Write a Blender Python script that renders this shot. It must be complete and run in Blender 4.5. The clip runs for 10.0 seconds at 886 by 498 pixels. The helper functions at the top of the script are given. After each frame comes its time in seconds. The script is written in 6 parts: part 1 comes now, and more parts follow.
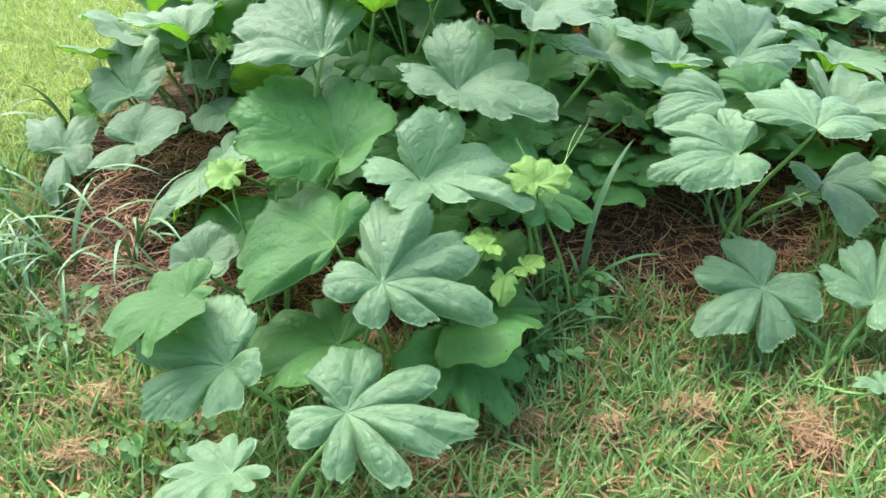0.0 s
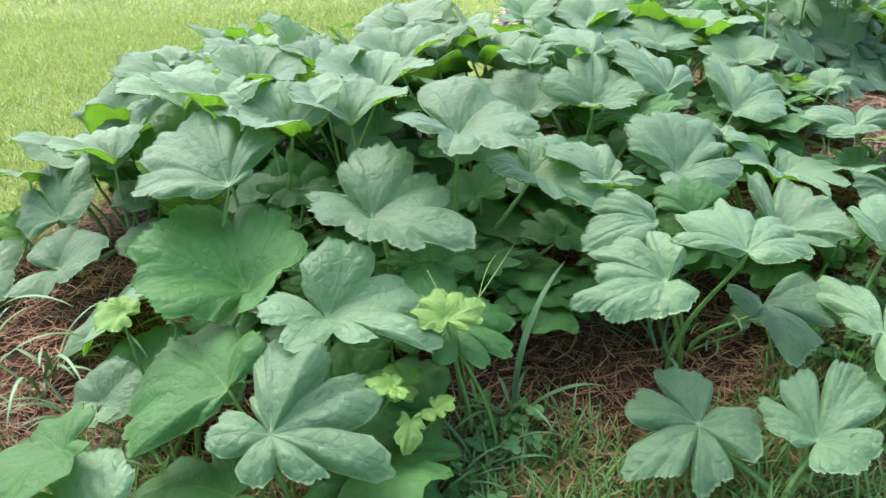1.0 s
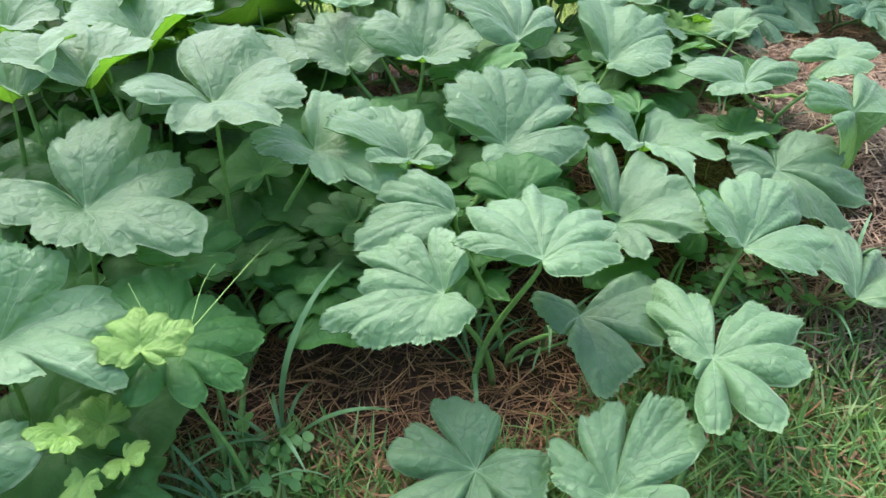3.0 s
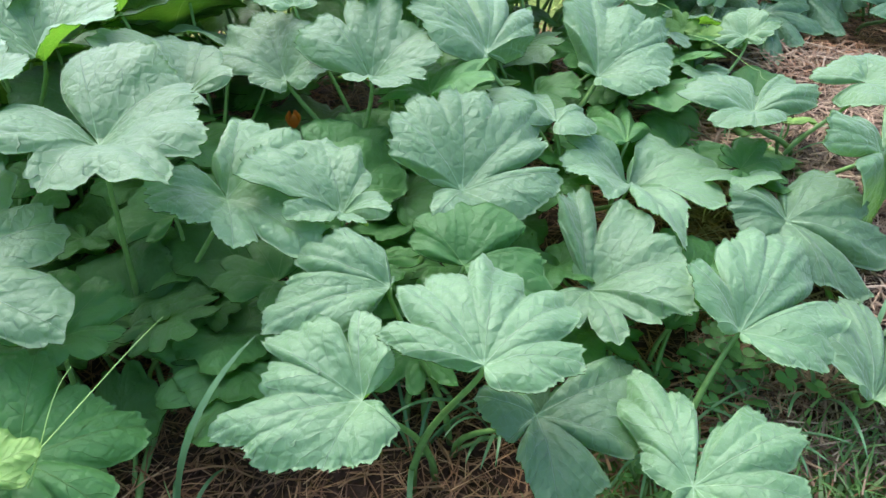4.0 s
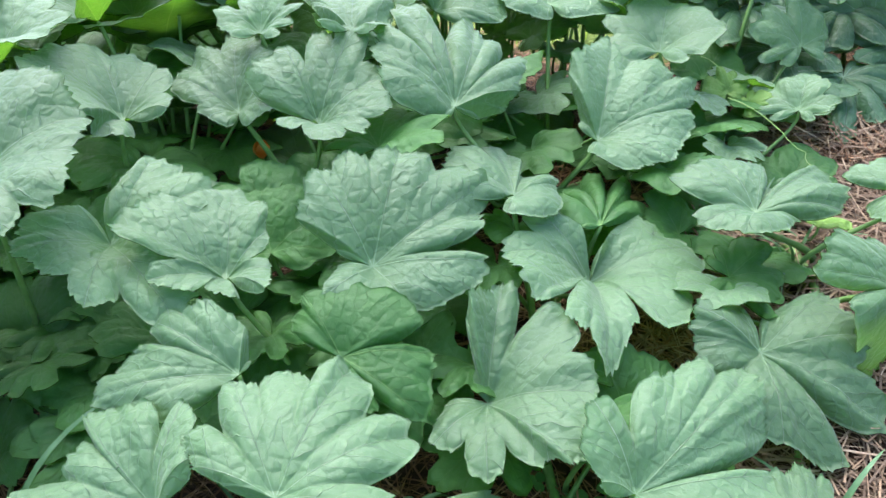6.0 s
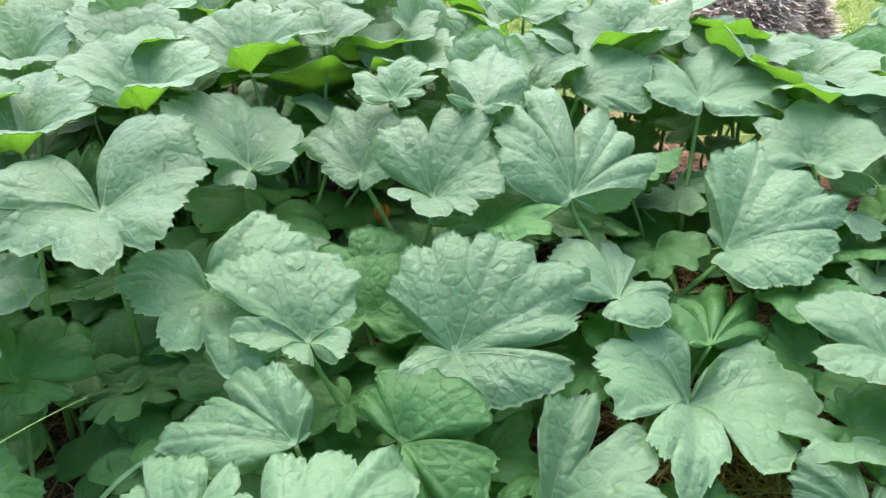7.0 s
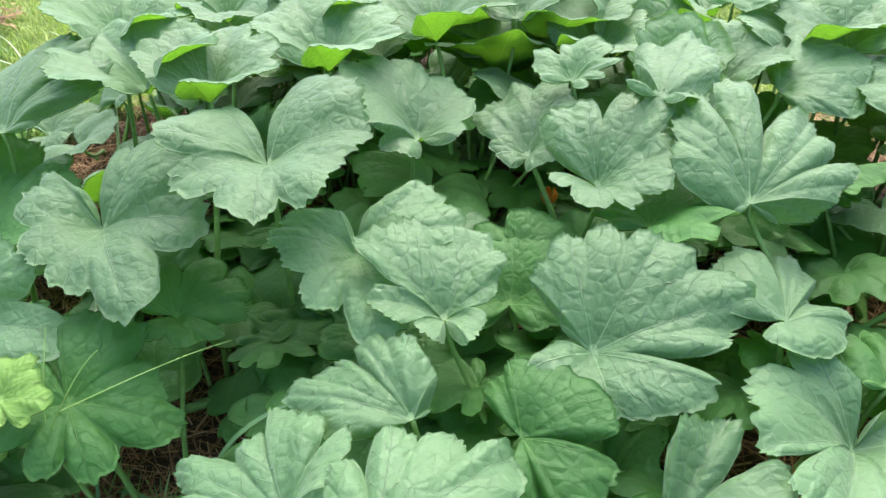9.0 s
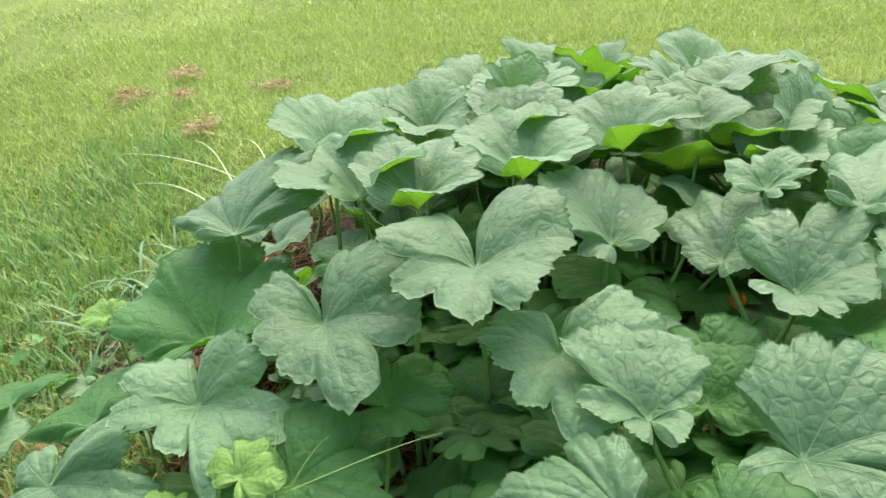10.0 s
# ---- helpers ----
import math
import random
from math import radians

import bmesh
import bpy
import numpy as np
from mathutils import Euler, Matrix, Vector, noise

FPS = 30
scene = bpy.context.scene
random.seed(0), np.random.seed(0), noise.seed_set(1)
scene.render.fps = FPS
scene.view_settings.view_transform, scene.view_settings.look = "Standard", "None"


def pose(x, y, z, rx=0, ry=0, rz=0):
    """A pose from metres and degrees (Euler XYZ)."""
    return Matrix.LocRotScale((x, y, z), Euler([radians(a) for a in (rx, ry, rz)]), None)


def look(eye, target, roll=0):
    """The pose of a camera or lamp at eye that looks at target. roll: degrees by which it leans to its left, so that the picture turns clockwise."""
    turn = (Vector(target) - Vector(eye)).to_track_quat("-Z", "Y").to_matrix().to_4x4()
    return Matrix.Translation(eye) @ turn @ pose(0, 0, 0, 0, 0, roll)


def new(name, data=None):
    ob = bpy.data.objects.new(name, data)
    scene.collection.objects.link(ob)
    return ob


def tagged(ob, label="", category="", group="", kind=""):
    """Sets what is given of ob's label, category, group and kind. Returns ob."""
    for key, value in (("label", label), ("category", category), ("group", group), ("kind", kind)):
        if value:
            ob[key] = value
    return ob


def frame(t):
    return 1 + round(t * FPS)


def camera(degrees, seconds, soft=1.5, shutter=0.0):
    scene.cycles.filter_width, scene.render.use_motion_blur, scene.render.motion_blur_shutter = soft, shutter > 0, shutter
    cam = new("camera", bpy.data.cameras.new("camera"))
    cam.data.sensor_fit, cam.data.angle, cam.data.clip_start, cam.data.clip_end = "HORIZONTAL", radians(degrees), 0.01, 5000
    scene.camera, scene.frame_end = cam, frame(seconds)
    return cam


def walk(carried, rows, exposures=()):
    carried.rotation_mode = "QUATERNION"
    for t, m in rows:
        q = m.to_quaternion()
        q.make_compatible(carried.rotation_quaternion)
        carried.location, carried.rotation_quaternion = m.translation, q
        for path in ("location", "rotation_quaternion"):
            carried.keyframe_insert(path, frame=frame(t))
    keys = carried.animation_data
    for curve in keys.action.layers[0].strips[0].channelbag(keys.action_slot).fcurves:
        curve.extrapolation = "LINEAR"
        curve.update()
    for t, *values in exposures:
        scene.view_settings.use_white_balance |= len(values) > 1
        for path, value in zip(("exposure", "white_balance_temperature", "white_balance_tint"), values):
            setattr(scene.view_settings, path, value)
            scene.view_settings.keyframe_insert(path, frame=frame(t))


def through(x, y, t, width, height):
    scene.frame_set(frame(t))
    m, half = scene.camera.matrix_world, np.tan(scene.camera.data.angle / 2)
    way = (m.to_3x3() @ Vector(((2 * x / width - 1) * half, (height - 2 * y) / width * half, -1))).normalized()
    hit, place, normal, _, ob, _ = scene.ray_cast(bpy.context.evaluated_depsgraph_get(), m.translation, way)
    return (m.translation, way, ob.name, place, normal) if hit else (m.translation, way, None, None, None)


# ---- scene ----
cam = camera(54.2, 10.0)
PATH = [
    (0, (0.012, -0.002, 1.144), (-0.011, 1.716, 0.119), -1.3),
    (0.5, (0.132, 0.043, 1.179), (0.084, 1.795, 0.215), -2.0),
    (1, (0.226, 0.139, 1.186), (0.177, 1.946, 0.329), -2.5),
    (1.5, (0.239, 0.355, 1.190), (0.216, 2.172, 0.354), -1.8),
    (2, (0.330, 0.458, 1.177), (0.307, 2.275, 0.341), -1.8),
    (2.5, (0.587, 0.473, 1.140), (0.560, 2.266, 0.252), -2.0),
    (2.7, (0.652, 0.478, 1.130), (0.584, 2.242, 0.189), -3.0),
    (3.8, (0.801, 0.858, 1.162), (0.696, 2.513, 0.043), -1.9),
    (4, (0.828, 0.905, 1.157), (0.719, 2.559, 0.039), -1.8),
    (4.5, (0.973, 0.955, 1.179), (0.812, 2.601, 0.055), -1.3),
    (5, (1.171, 0.952, 1.181), (0.848, 2.556, 0.031), -3.4),
    (5.2, (1.193, 0.963, 1.173), (0.799, 2.539, 0.007), -4.8),
    (6.3, (1.208, 1.284, 1.197), (0.675, 2.852, 0.076), 0.7),
    (6.5, (1.209, 1.302, 1.191), (0.579, 2.872, 0.124), 0.8),
    (7, (1.290, 1.320, 1.216), (0.432, 2.792, 0.168), -0.4),
    (7.5, (1.411, 1.321, 1.213), (0.342, 2.602, 0.110), -4.2),
    (8, (1.414, 1.364, 1.211), (0.310, 2.615, 0.108), -3.7),
    (8.5, (1.361, 1.376, 1.203), (0.185, 2.570, 0.111), -1.7),
    (9, (1.327, 1.405, 1.195), (0.119, 2.575, 0.113), -1.6),
    (9.5, (1.314, 1.378, 1.194), (-0.011, 2.479, 0.178), -2.6),
    (10, (1.298, 1.269, 1.260), (-0.177, 2.291, 0.377), -5.1),
]
walk(cam, [(t, look(eye, target, roll)) for t, eye, target, roll in PATH], [(0, 2.12, 6150, 4), (1.5, 1.84, 6000, 10), (2.5, 1.91, 6050, 8), (4.5, 1.97, 5650, 10), (6.5, 1.97, 5800, 10), (7.5, 1.95, 6200, 6), (9.0, 1.98, 6350, 1), (10, 1.78, 6700, 1)])
SKY_STRENGTH, SUN_STRENGTH, SUN_WIDTH = 0.15, 1.3, 60.0

# ---- light ----
world = bpy.data.worlds.new("world")
scene.world = world
world.use_nodes = True
wn = world.node_tree
sky = wn.nodes.new("ShaderNodeTexSky")
sky.sky_type = "NISHITA"
sky.sun_disc = False
sky.sun_elevation, sky.sun_rotation = radians(52), radians(-35)
sky.air_density, sky.dust_density, sky.ozone_density = 1.0, 4.0, 1.0
wn.nodes["Background"].inputs[1].default_value = SKY_STRENGTH
wn.links.new(sky.outputs[0], wn.nodes["Background"].inputs[0])
sun_data = bpy.data.lights.new("sun", "SUN")
sun_data.energy, sun_data.angle, sun_data.color = SUN_STRENGTH, radians(SUN_WIDTH), (1.0, 0.97, 0.92)
sun = new("sun", sun_data)
sun.matrix_world = look((-1.2, 3.2, 6.0), (0.3, 2.0, 0.0))


# ---- the lie of the land ----
def sstep(v):
    v = max(0.0, min(1.0, v))
    return v * v * (3 - 2 * v)


def hill(x, y, cx, cy, r, h):
    return h * math.exp(-((x - cx) ** 2 + (y - cy) ** 2) / (r * r))


def ground_z(x, y):
    """Height of the soil: flat lawn in front, rising towards the bed and the lawn behind."""
    z = -0.11 + 0.27 * sstep((y - 1.3 + 0.12 * max(0.0, min(1.5, -x))) / 1.5)
    z += hill(x, y, 0.2, 2.45, 0.55, 0.05) + hill(x, y, 1.62, 2.35, 0.4, 0.09) + hill(x, y, 1.6, 3.2, 0.45, 0.1)
    z += hill(x, y, 0.95, 2.9, 0.5, 0.05)
    z += 0.012 * math.sin(3.1 * x + 1.3) * math.sin(2.7 * y) + 0.006 * math.sin(9 * x) * math.sin(8 * y + 1)
    return z


def in_bed(x, y):
    """How far a place lies inside the mulched bed: above zero inside."""
    front = 1.64 + 0.11 * sstep((x - 0.0) / 0.3) + 0.20 * sstep((x - 0.75) / 0.3) + 0.04 * math.sin(7 * x) + 0.02 * math.sin(19 * x)
    left = -1.02 + 0.10 * math.sin(5 * y)
    back = 3.62 + 0.08 * math.sin(4 * x)
    if x > 1.15:
        back = 5.2 + 0.15 * math.sin(5 * x)
    right = 3.3 + 0.18 * math.sin(3.1 * y) + 0.07 * math.sin(11 * y)
    return min(y - front - 0.12 * max(0.0, x - 1.6) - 0.05 * math.sin(9 * x) * (x > 1.4), x - left, back - y, right - x)


# ---- materials ----
def material(name):
    m = bpy.data.materials.new(name)
    m.use_nodes = True
    t = m.node_tree
    t.nodes.remove(t.nodes["Principled BSDF"])
    return m, t, t.nodes["Material Output"]


def node(t, kind, **inputs):
    n = t.nodes.new(kind)
    for key, value in inputs.items():
        n.inputs[key.replace("_", " ")].default_value = value
    return n


def ramp(t, source, stops):
    n = t.nodes.new("ShaderNodeValToRGB")
    while len(n.color_ramp.elements) < len(stops):
        n.color_ramp.elements.new(0.5)
    for e, (p, c) in zip(n.color_ramp.elements, stops):
        e.position, e.color = p, (*c, 1.0)
    t.links.new(source, n.inputs[0])
    return n.outputs[0]


def calc(t, op, a, b=None, c=None):
    n = t.nodes.new("ShaderNodeMath")
    n.operation = op
    for i, v in enumerate((a, b, c)):
        if v is None:
            continue
        if isinstance(v, (int, float)):
            n.inputs[i].default_value = v
        else:
            t.links.new(v, n.inputs[i])
    return n.outputs[0]


def mix(t, fac, a, b, blend="MIX"):
    n = t.nodes.new("ShaderNodeMix")
    n.data_type, n.blend_type = "RGBA", blend
    for slot, v in ((0, fac), (6, a), (7, b)):
        if isinstance(v, (int, float)):
            n.inputs[slot].default_value = v
        elif isinstance(v, tuple):
            n.inputs[slot].default_value = (*v, 1.0)
        else:
            t.links.new(v, n.inputs[slot])
    return n.outputs[2]


def noise_of(t, vector, scale, detail=4.0, rough=0.55):
    n = node(t, "ShaderNodeTexNoise", Scale=scale, Detail=detail, Roughness=rough)
    t.links.new(vector, n.inputs["Vector"])
    return n.outputs[0]


def leaf_material(name, deep, pale, vein, through, gloss, blotch, clear=0.35, thin=0.0, shine=0.4):
    """A leaf blade: veins along the stored distance to the nearest rib, quilting between them, light passing through."""
    m, t, out = material(name)
    uv = t.nodes.new("ShaderNodeUVMap")
    uv.uv_map = "ribs"
    xyz = t.nodes.new("ShaderNodeSeparateXYZ")
    t.links.new(uv.outputs[0], xyz.inputs[0])
    along, off = xyz.outputs[0], xyz.outputs[1]
    coord = t.nodes.new("ShaderNodeTexCoord").outputs["Object"]
    info = t.nodes.new("ShaderNodeObjectInfo")
    # main ribs taper towards the edge; side veins branch off forwards
    width = calc(t, "MAXIMUM", calc(t, "MULTIPLY_ADD", along, -0.0060, 0.0095), 0.0018)
    rib = calc(t, "SMOOTH_MIN", calc(t, "MAXIMUM", calc(t, "SUBTRACT", 1.0, calc(t, "DIVIDE", off, width)), 0.0), 1.0, 0.05)
    wob = calc(t, "MULTIPLY", noise_of(t, coord, 14.0, 3.0), 0.42)
    step = calc(t, "ADD", calc(t, "SUBTRACT", along, calc(t, "MULTIPLY", off, 1.15)), wob)
    saw = calc(t, "PINGPONG", step, 0.095)
    side = calc(t, "MAXIMUM", calc(t, "SUBTRACT", 1.0, calc(t, "DIVIDE", saw, 0.0060)), 0.0)
    side = calc(t, "MULTIPLY", side, calc(t, "MULTIPLY", noise_of(t, coord, 22.0, 2.0), 0.85))
    net = node(t, "ShaderNodeTexVoronoi", Scale=70.0)
    net.feature = "DISTANCE_TO_EDGE"
    t.links.new(coord, net.inputs["Vector"])
    mesh_veins = calc(t, "MULTIPLY", calc(t, "LESS_THAN", net.outputs["Distance"], 0.05), 0.12)
    lines = calc(t, "MINIMUM", calc(t, "ADD", calc(t, "MAXIMUM", rib, side), mesh_veins), 1.0)
    big = noise_of(t, coord, 7.0, 3.0)
    fine = noise_of(t, coord, 90.0, 5.0)
    tone = calc(t, "ADD", calc(t, "MULTIPLY", big, 0.78), calc(t, "MULTIPLY", fine, 0.22))
    colour = ramp(t, tone, [(0.30, deep), (0.70, pale)])
    spots = noise_of(t, coord, 26.0, 3.0)
    colour = mix(t, calc(t, "MULTIPLY", calc(t, "GREATER_THAN", spots, 0.66), blotch), colour, (0.30, 0.42, 0.30))
    colour = mix(t, calc(t, "MULTIPLY", info.outputs["Random"], 0.60), colour, tuple(0.62 * v for v in deep))
    colour = mix(t, calc(t, "MULTIPLY", calc(t, "MINIMUM", calc(t, "ADD", rib, calc(t, "MULTIPLY", calc(t, "ADD", side, mesh_veins), 0.55)), 1.0), 0.80), colour, vein)
    blister = calc(t, "MULTIPLY", noise_of(t, coord, 45.0, 4.0, 0.55), calc(t, "MULTIPLY_ADD", big, 2.4, -0.6))
    quilt = calc(t, "ADD", calc(t, "MULTIPLY", saw, calc(t, "MULTIPLY", spots, 1.9)), calc(t, "MULTIPLY", blister, 0.85))
    relief = calc(t, "SUBTRACT", quilt, calc(t, "MULTIPLY", lines, calc(t, "MULTIPLY", calc(t, "MINIMUM", along, 0.5), 0.7)))
    cells = node(t, "ShaderNodeTexVoronoi", Scale=48.0)
    cells.feature = "DISTANCE_TO_EDGE"
    t.links.new(coord, cells.inputs["Vector"])
    relief = calc(t, "ADD", relief, calc(t, "MULTIPLY", calc(t, "MINIMUM", cells.outputs["Distance"], 0.22), 0.85))
    bump = node(t, "ShaderNodeBump", Strength=1.0, Distance=0.006)
    t.links.new(relief, bump.inputs["Height"])
    skin = node(t, "ShaderNodeBsdfPrincipled", Roughness=gloss)
    skin.inputs["Specular IOR Level"].default_value = shine
    skin.inputs["Sheen Weight"].default_value = max(0.0, 0.75 * (shine - 0.4))
    skin.inputs["Sheen Roughness"].default_value = 0.45
    t.links.new(colour, skin.inputs["Base Color"])
    t.links.new(bump.outputs[0], skin.inputs["Normal"])
    glow = node(t, "ShaderNodeBsdfTranslucent")
    t.links.new(mix(t, calc(t, "MULTIPLY", lines, 0.4), tuple(through), tuple(0.6 * v for v in through)), glow.inputs["Color"])
    both = t.nodes.new("ShaderNodeMixShader")
    both.inputs[0].default_value = clear
    t.links.new(skin.outputs[0], both.inputs[1])
    t.links.new(glow.outputs[0], both.inputs[2])
    if thin:
        # the lower skin lets the light of the upper one through
        film = node(t, "ShaderNodeBsdfTransparent", Color=(0.85, 0.95, 0.55, 1.0))
        whole = t.nodes.new("ShaderNodeMixShader")
        whole.inputs[0].default_value = thin
        t.links.new(both.outputs[0], whole.inputs[1])
        t.links.new(film.outputs[0], whole.inputs[2])
        both = whole
    t.links.new(both.outputs[0], out.inputs[0])
    return m


def plant_material(name, stops, rough=0.5, through=None, clear=0.3, bumps=0.2, island=True, scale=30.0):
    """Stems, grass and straw: a ramp over the random value of each strand, with fine grain."""
    m, t, out = material(name)
    coord = t.nodes.new("ShaderNodeTexCoord").outputs["Object"]
    grain = noise_of(t, coord, scale, 4.0)
    if island:
        rnd = t.nodes.new("ShaderNodeNewGeometry").outputs["Random Per Island"]
        value = calc(t, "ADD", calc(t, "MULTIPLY", rnd, 0.75), calc(t, "MULTIPLY", grain, 0.25))
    else:
        value = grain
    colour = ramp(t, value, stops)
    if island:
        patch = noise_of(t, coord, 1.7, 3.0)
        colour = mix(t, calc(t, "MULTIPLY", patch, 0.5), colour, tuple(0.75 * v for v in stops[len(stops) // 2][1]))
    bump = node(t, "ShaderNodeBump", Strength=bumps, Distance=0.003)
    t.links.new(grain, bump.inputs["Height"])
    skin = node(t, "ShaderNodeBsdfPrincipled", Roughness=rough)
    skin.inputs["Specular IOR Level"].default_value = 0.35
    t.links.new(colour, skin.inputs["Base Color"])
    t.links.new(bump.outputs[0], skin.inputs["Normal"])
    if through:
        glow = node(t, "ShaderNodeBsdfTranslucent", Color=(*through, 1.0))
        both = t.nodes.new("ShaderNodeMixShader")
        both.inputs[0].default_value = clear
        t.links.new(skin.outputs[0], both.inputs[1])
        t.links.new(glow.outputs[0], both.inputs[2])
        t.links.new(both.outputs[0], out.inputs[0])
    else:
        t.links.new(skin.outputs[0], out.inputs[0])
    return m


LEAF_TOP = leaf_material("leaf_top", (0.074, 0.156, 0.054), (0.150, 0.250, 0.116), (0.32, 0.46, 0.22), (0.34, 0.62, 0.07), 0.58, 0.05, 0.36, 0.0, 0.66)
LEAF_UNDER = leaf_material("leaf_under", (0.15, 0.28, 0.06), (0.21, 0.36, 0.09), (0.34, 0.46, 0.14), (0.29, 0.47, 0.055), 0.65, 0.1, 0.35, 0.48, 0.20)
DARK_TOP = leaf_material("dark_leaf_top", (0.046, 0.115, 0.040), (0.105, 0.200, 0.090), (0.34, 0.46, 0.31), (0.20, 0.42, 0.06), 0.46, 0.05, 0.26, 0.0, 0.50)
# for deep green leaves; on the low ones this colour stands in for shade
DEEP_SHADE_TOP = leaf_material("deep_shade_leaf_top", (0.052, 0.146, 0.034), (0.098, 0.218, 0.062), (0.22, 0.36, 0.10), (0.24, 0.52, 0.04), 0.55, 0.03, 0.34, 0.0, 0.30)
YOUNG_TOP = leaf_material("young_leaf_top", (0.19, 0.33, 0.065), (0.30, 0.45, 0.11), (0.42, 0.55, 0.22), (0.36, 0.60, 0.07), 0.5, 0.0, 0.35, 0.0, 0.3)
STEM = plant_material("stem", [(0.2, (0.085, 0.165, 0.035)), (0.8, (0.17, 0.28, 0.075))], 0.5, None, bumps=0.3, island=False, scale=60.0)
YOUNG_STEM = plant_material("young_stem", [(0.2, (0.24, 0.38, 0.08)), (0.8, (0.36, 0.50, 0.14))], 0.5, None, island=False, scale=60.0)
CLOVER = plant_material("clover", [(0.1, (0.05, 0.13, 0.03)), (0.9, (0.13, 0.27, 0.07))], 0.5, (0.14, 0.32, 0.05), 0.25)
GRASS = plant_material("grass", [(0.08, (0.035, 0.085, 0.022)), (0.35, (0.11, 0.215, 0.055)), (0.72, (0.205, 0.335, 0.098)), (0.90, (0.39, 0.43, 0.19)), (0.97, (0.36, 0.22, 0.11))], 0.5, (0.22, 0.38, 0.06), 0.3)
LAWN = plant_material("lawn_grass", [(0.05, (0.06, 0.12, 0.018)), (0.40, (0.155, 0.235, 0.034)), (0.75, (0.31, 0.385, 0.080)), (0.95, (0.56, 0.50, 0.22))], 0.55, (0.34, 0.46, 0.08), 0.3)
STRAW = plant_material("straw", [(0.05, (0.05, 0.020, 0.009)), (0.40, (0.165, 0.072, 0.030)), (0.75, (0.33, 0.170, 0.078)), (0.97, (0.54, 0.36, 0.20))], 0.65)
PALE_STRAW = plant_material("pale_straw", [(0.05, (0.04, 0.021, 0.011)), (0.40, (0.135, 0.080, 0.044)), (0.75, (0.29, 0.190, 0.112)), (0.97, (0.58, 0.45, 0.30))], 0.65)
TAN_STRAW = plant_material("tan_straw", [(0.05, (0.10, 0.048, 0.020)), (0.45, (0.27, 0.145, 0.062)), (0.95, (0.50, 0.34, 0.18))], 0.65)
OLD_STRAW = plant_material("weathered_straw", [(0.05, (0.28, 0.19, 0.14)), (0.40, (0.52, 0.39, 0.30)), (0.95, (0.76, 0.63, 0.52))], 0.65)
PALE_STEM = plant_material("dead_stem", [(0.2, (0.42, 0.46, 0.26)), (0.8, (0.60, 0.60, 0.40))], 0.6, None, island=False, scale=40.0)
WEED = plant_material("weed_blade", [(0.1, (0.07, 0.16, 0.06)), (0.9, (0.17, 0.29, 0.13))], 0.42, (0.16, 0.30, 0.06), 0.25, island=False, scale=40.0)
ORANGE = plant_material("petal", [(0.2, (0.42, 0.10, 0.015)), (0.8, (0.62, 0.22, 0.02))], 0.5, (0.6, 0.18, 0.02), 0.2, island=False)


def soil_material():
    m, t, out = material("soil")
    coord = t.nodes.new("ShaderNodeTexCoord").outputs["Object"]
    big, fine = noise_of(t, coord, 1.3, 4.0), noise_of(t, coord, 60.0, 6.0, 0.7)
    turf = ramp(t, calc(t, "ADD", calc(t, "MULTIPLY", big, 0.45), calc(t, "MULTIPLY", fine, 0.55)),
                [(0.25, (0.05, 0.075, 0.018)), (0.5, (0.13, 0.17, 0.038)), (0.75, (0.25, 0.28, 0.07))])
    brown = ramp(t, fine, [(0.25, (0.022, 0.012, 0.008)), (0.7, (0.085, 0.046, 0.028))])
    cover = t.nodes.new("ShaderNodeVertexColor")
    cover.layer_name = "bed"
    colour = mix(t, cover.outputs[0], turf, brown)
    bump = node(t, "ShaderNodeBump", Strength=0.7, Distance=0.02)
    t.links.new(fine, bump.inputs["Height"])
    skin = node(t, "ShaderNodeBsdfPrincipled", Roughness=0.9)
    skin.inputs["Specular IOR Level"].default_value = 0.15
    t.links.new(colour, skin.inputs["Base Color"])
    t.links.new(bump.outputs[0], skin.inputs["Normal"])
    t.links.new(skin.outputs[0], out.inputs[0])
    return m


SOIL = soil_material()


# ---- mesh helpers ----
def mesh_object(name, verts, faces, mats, parent=None, slots=None, smooth=True):
    me = bpy.data.meshes.new(name)
    me.from_pydata(verts, [], faces)
    for m in mats:
        me.materials.append(m)
    if slots is not None:
        me.polygons.foreach_set("material_index", slots)
    if smooth:
        me.polygons.foreach_set("use_smooth", [True] * len(me.polygons))
    ob = new(name, me)
    ob.parent = parent
    return ob


def quads_object(name, verts, quads, mat, smooth=False):
    """A large mesh of four-sided faces from arrays."""
    me = bpy.data.meshes.new(name)
    n = len(quads)
    me.vertices.add(len(verts))
    me.vertices.foreach_set("co", np.ascontiguousarray(verts, dtype=np.float32).ravel())
    me.loops.add(4 * n)
    me.loops.foreach_set("vertex_index", np.ascontiguousarray(quads, dtype=np.int32).ravel())
    me.polygons.add(n)
    me.polygons.foreach_set("loop_start", np.arange(0, 4 * n, 4, dtype=np.int32))
    if smooth:
        me.polygons.foreach_set("use_smooth", np.ones(n, dtype=bool))
    me.materials.append(mat)
    me.update(calc_edges=True)
    me.validate()
    return new(name, me)


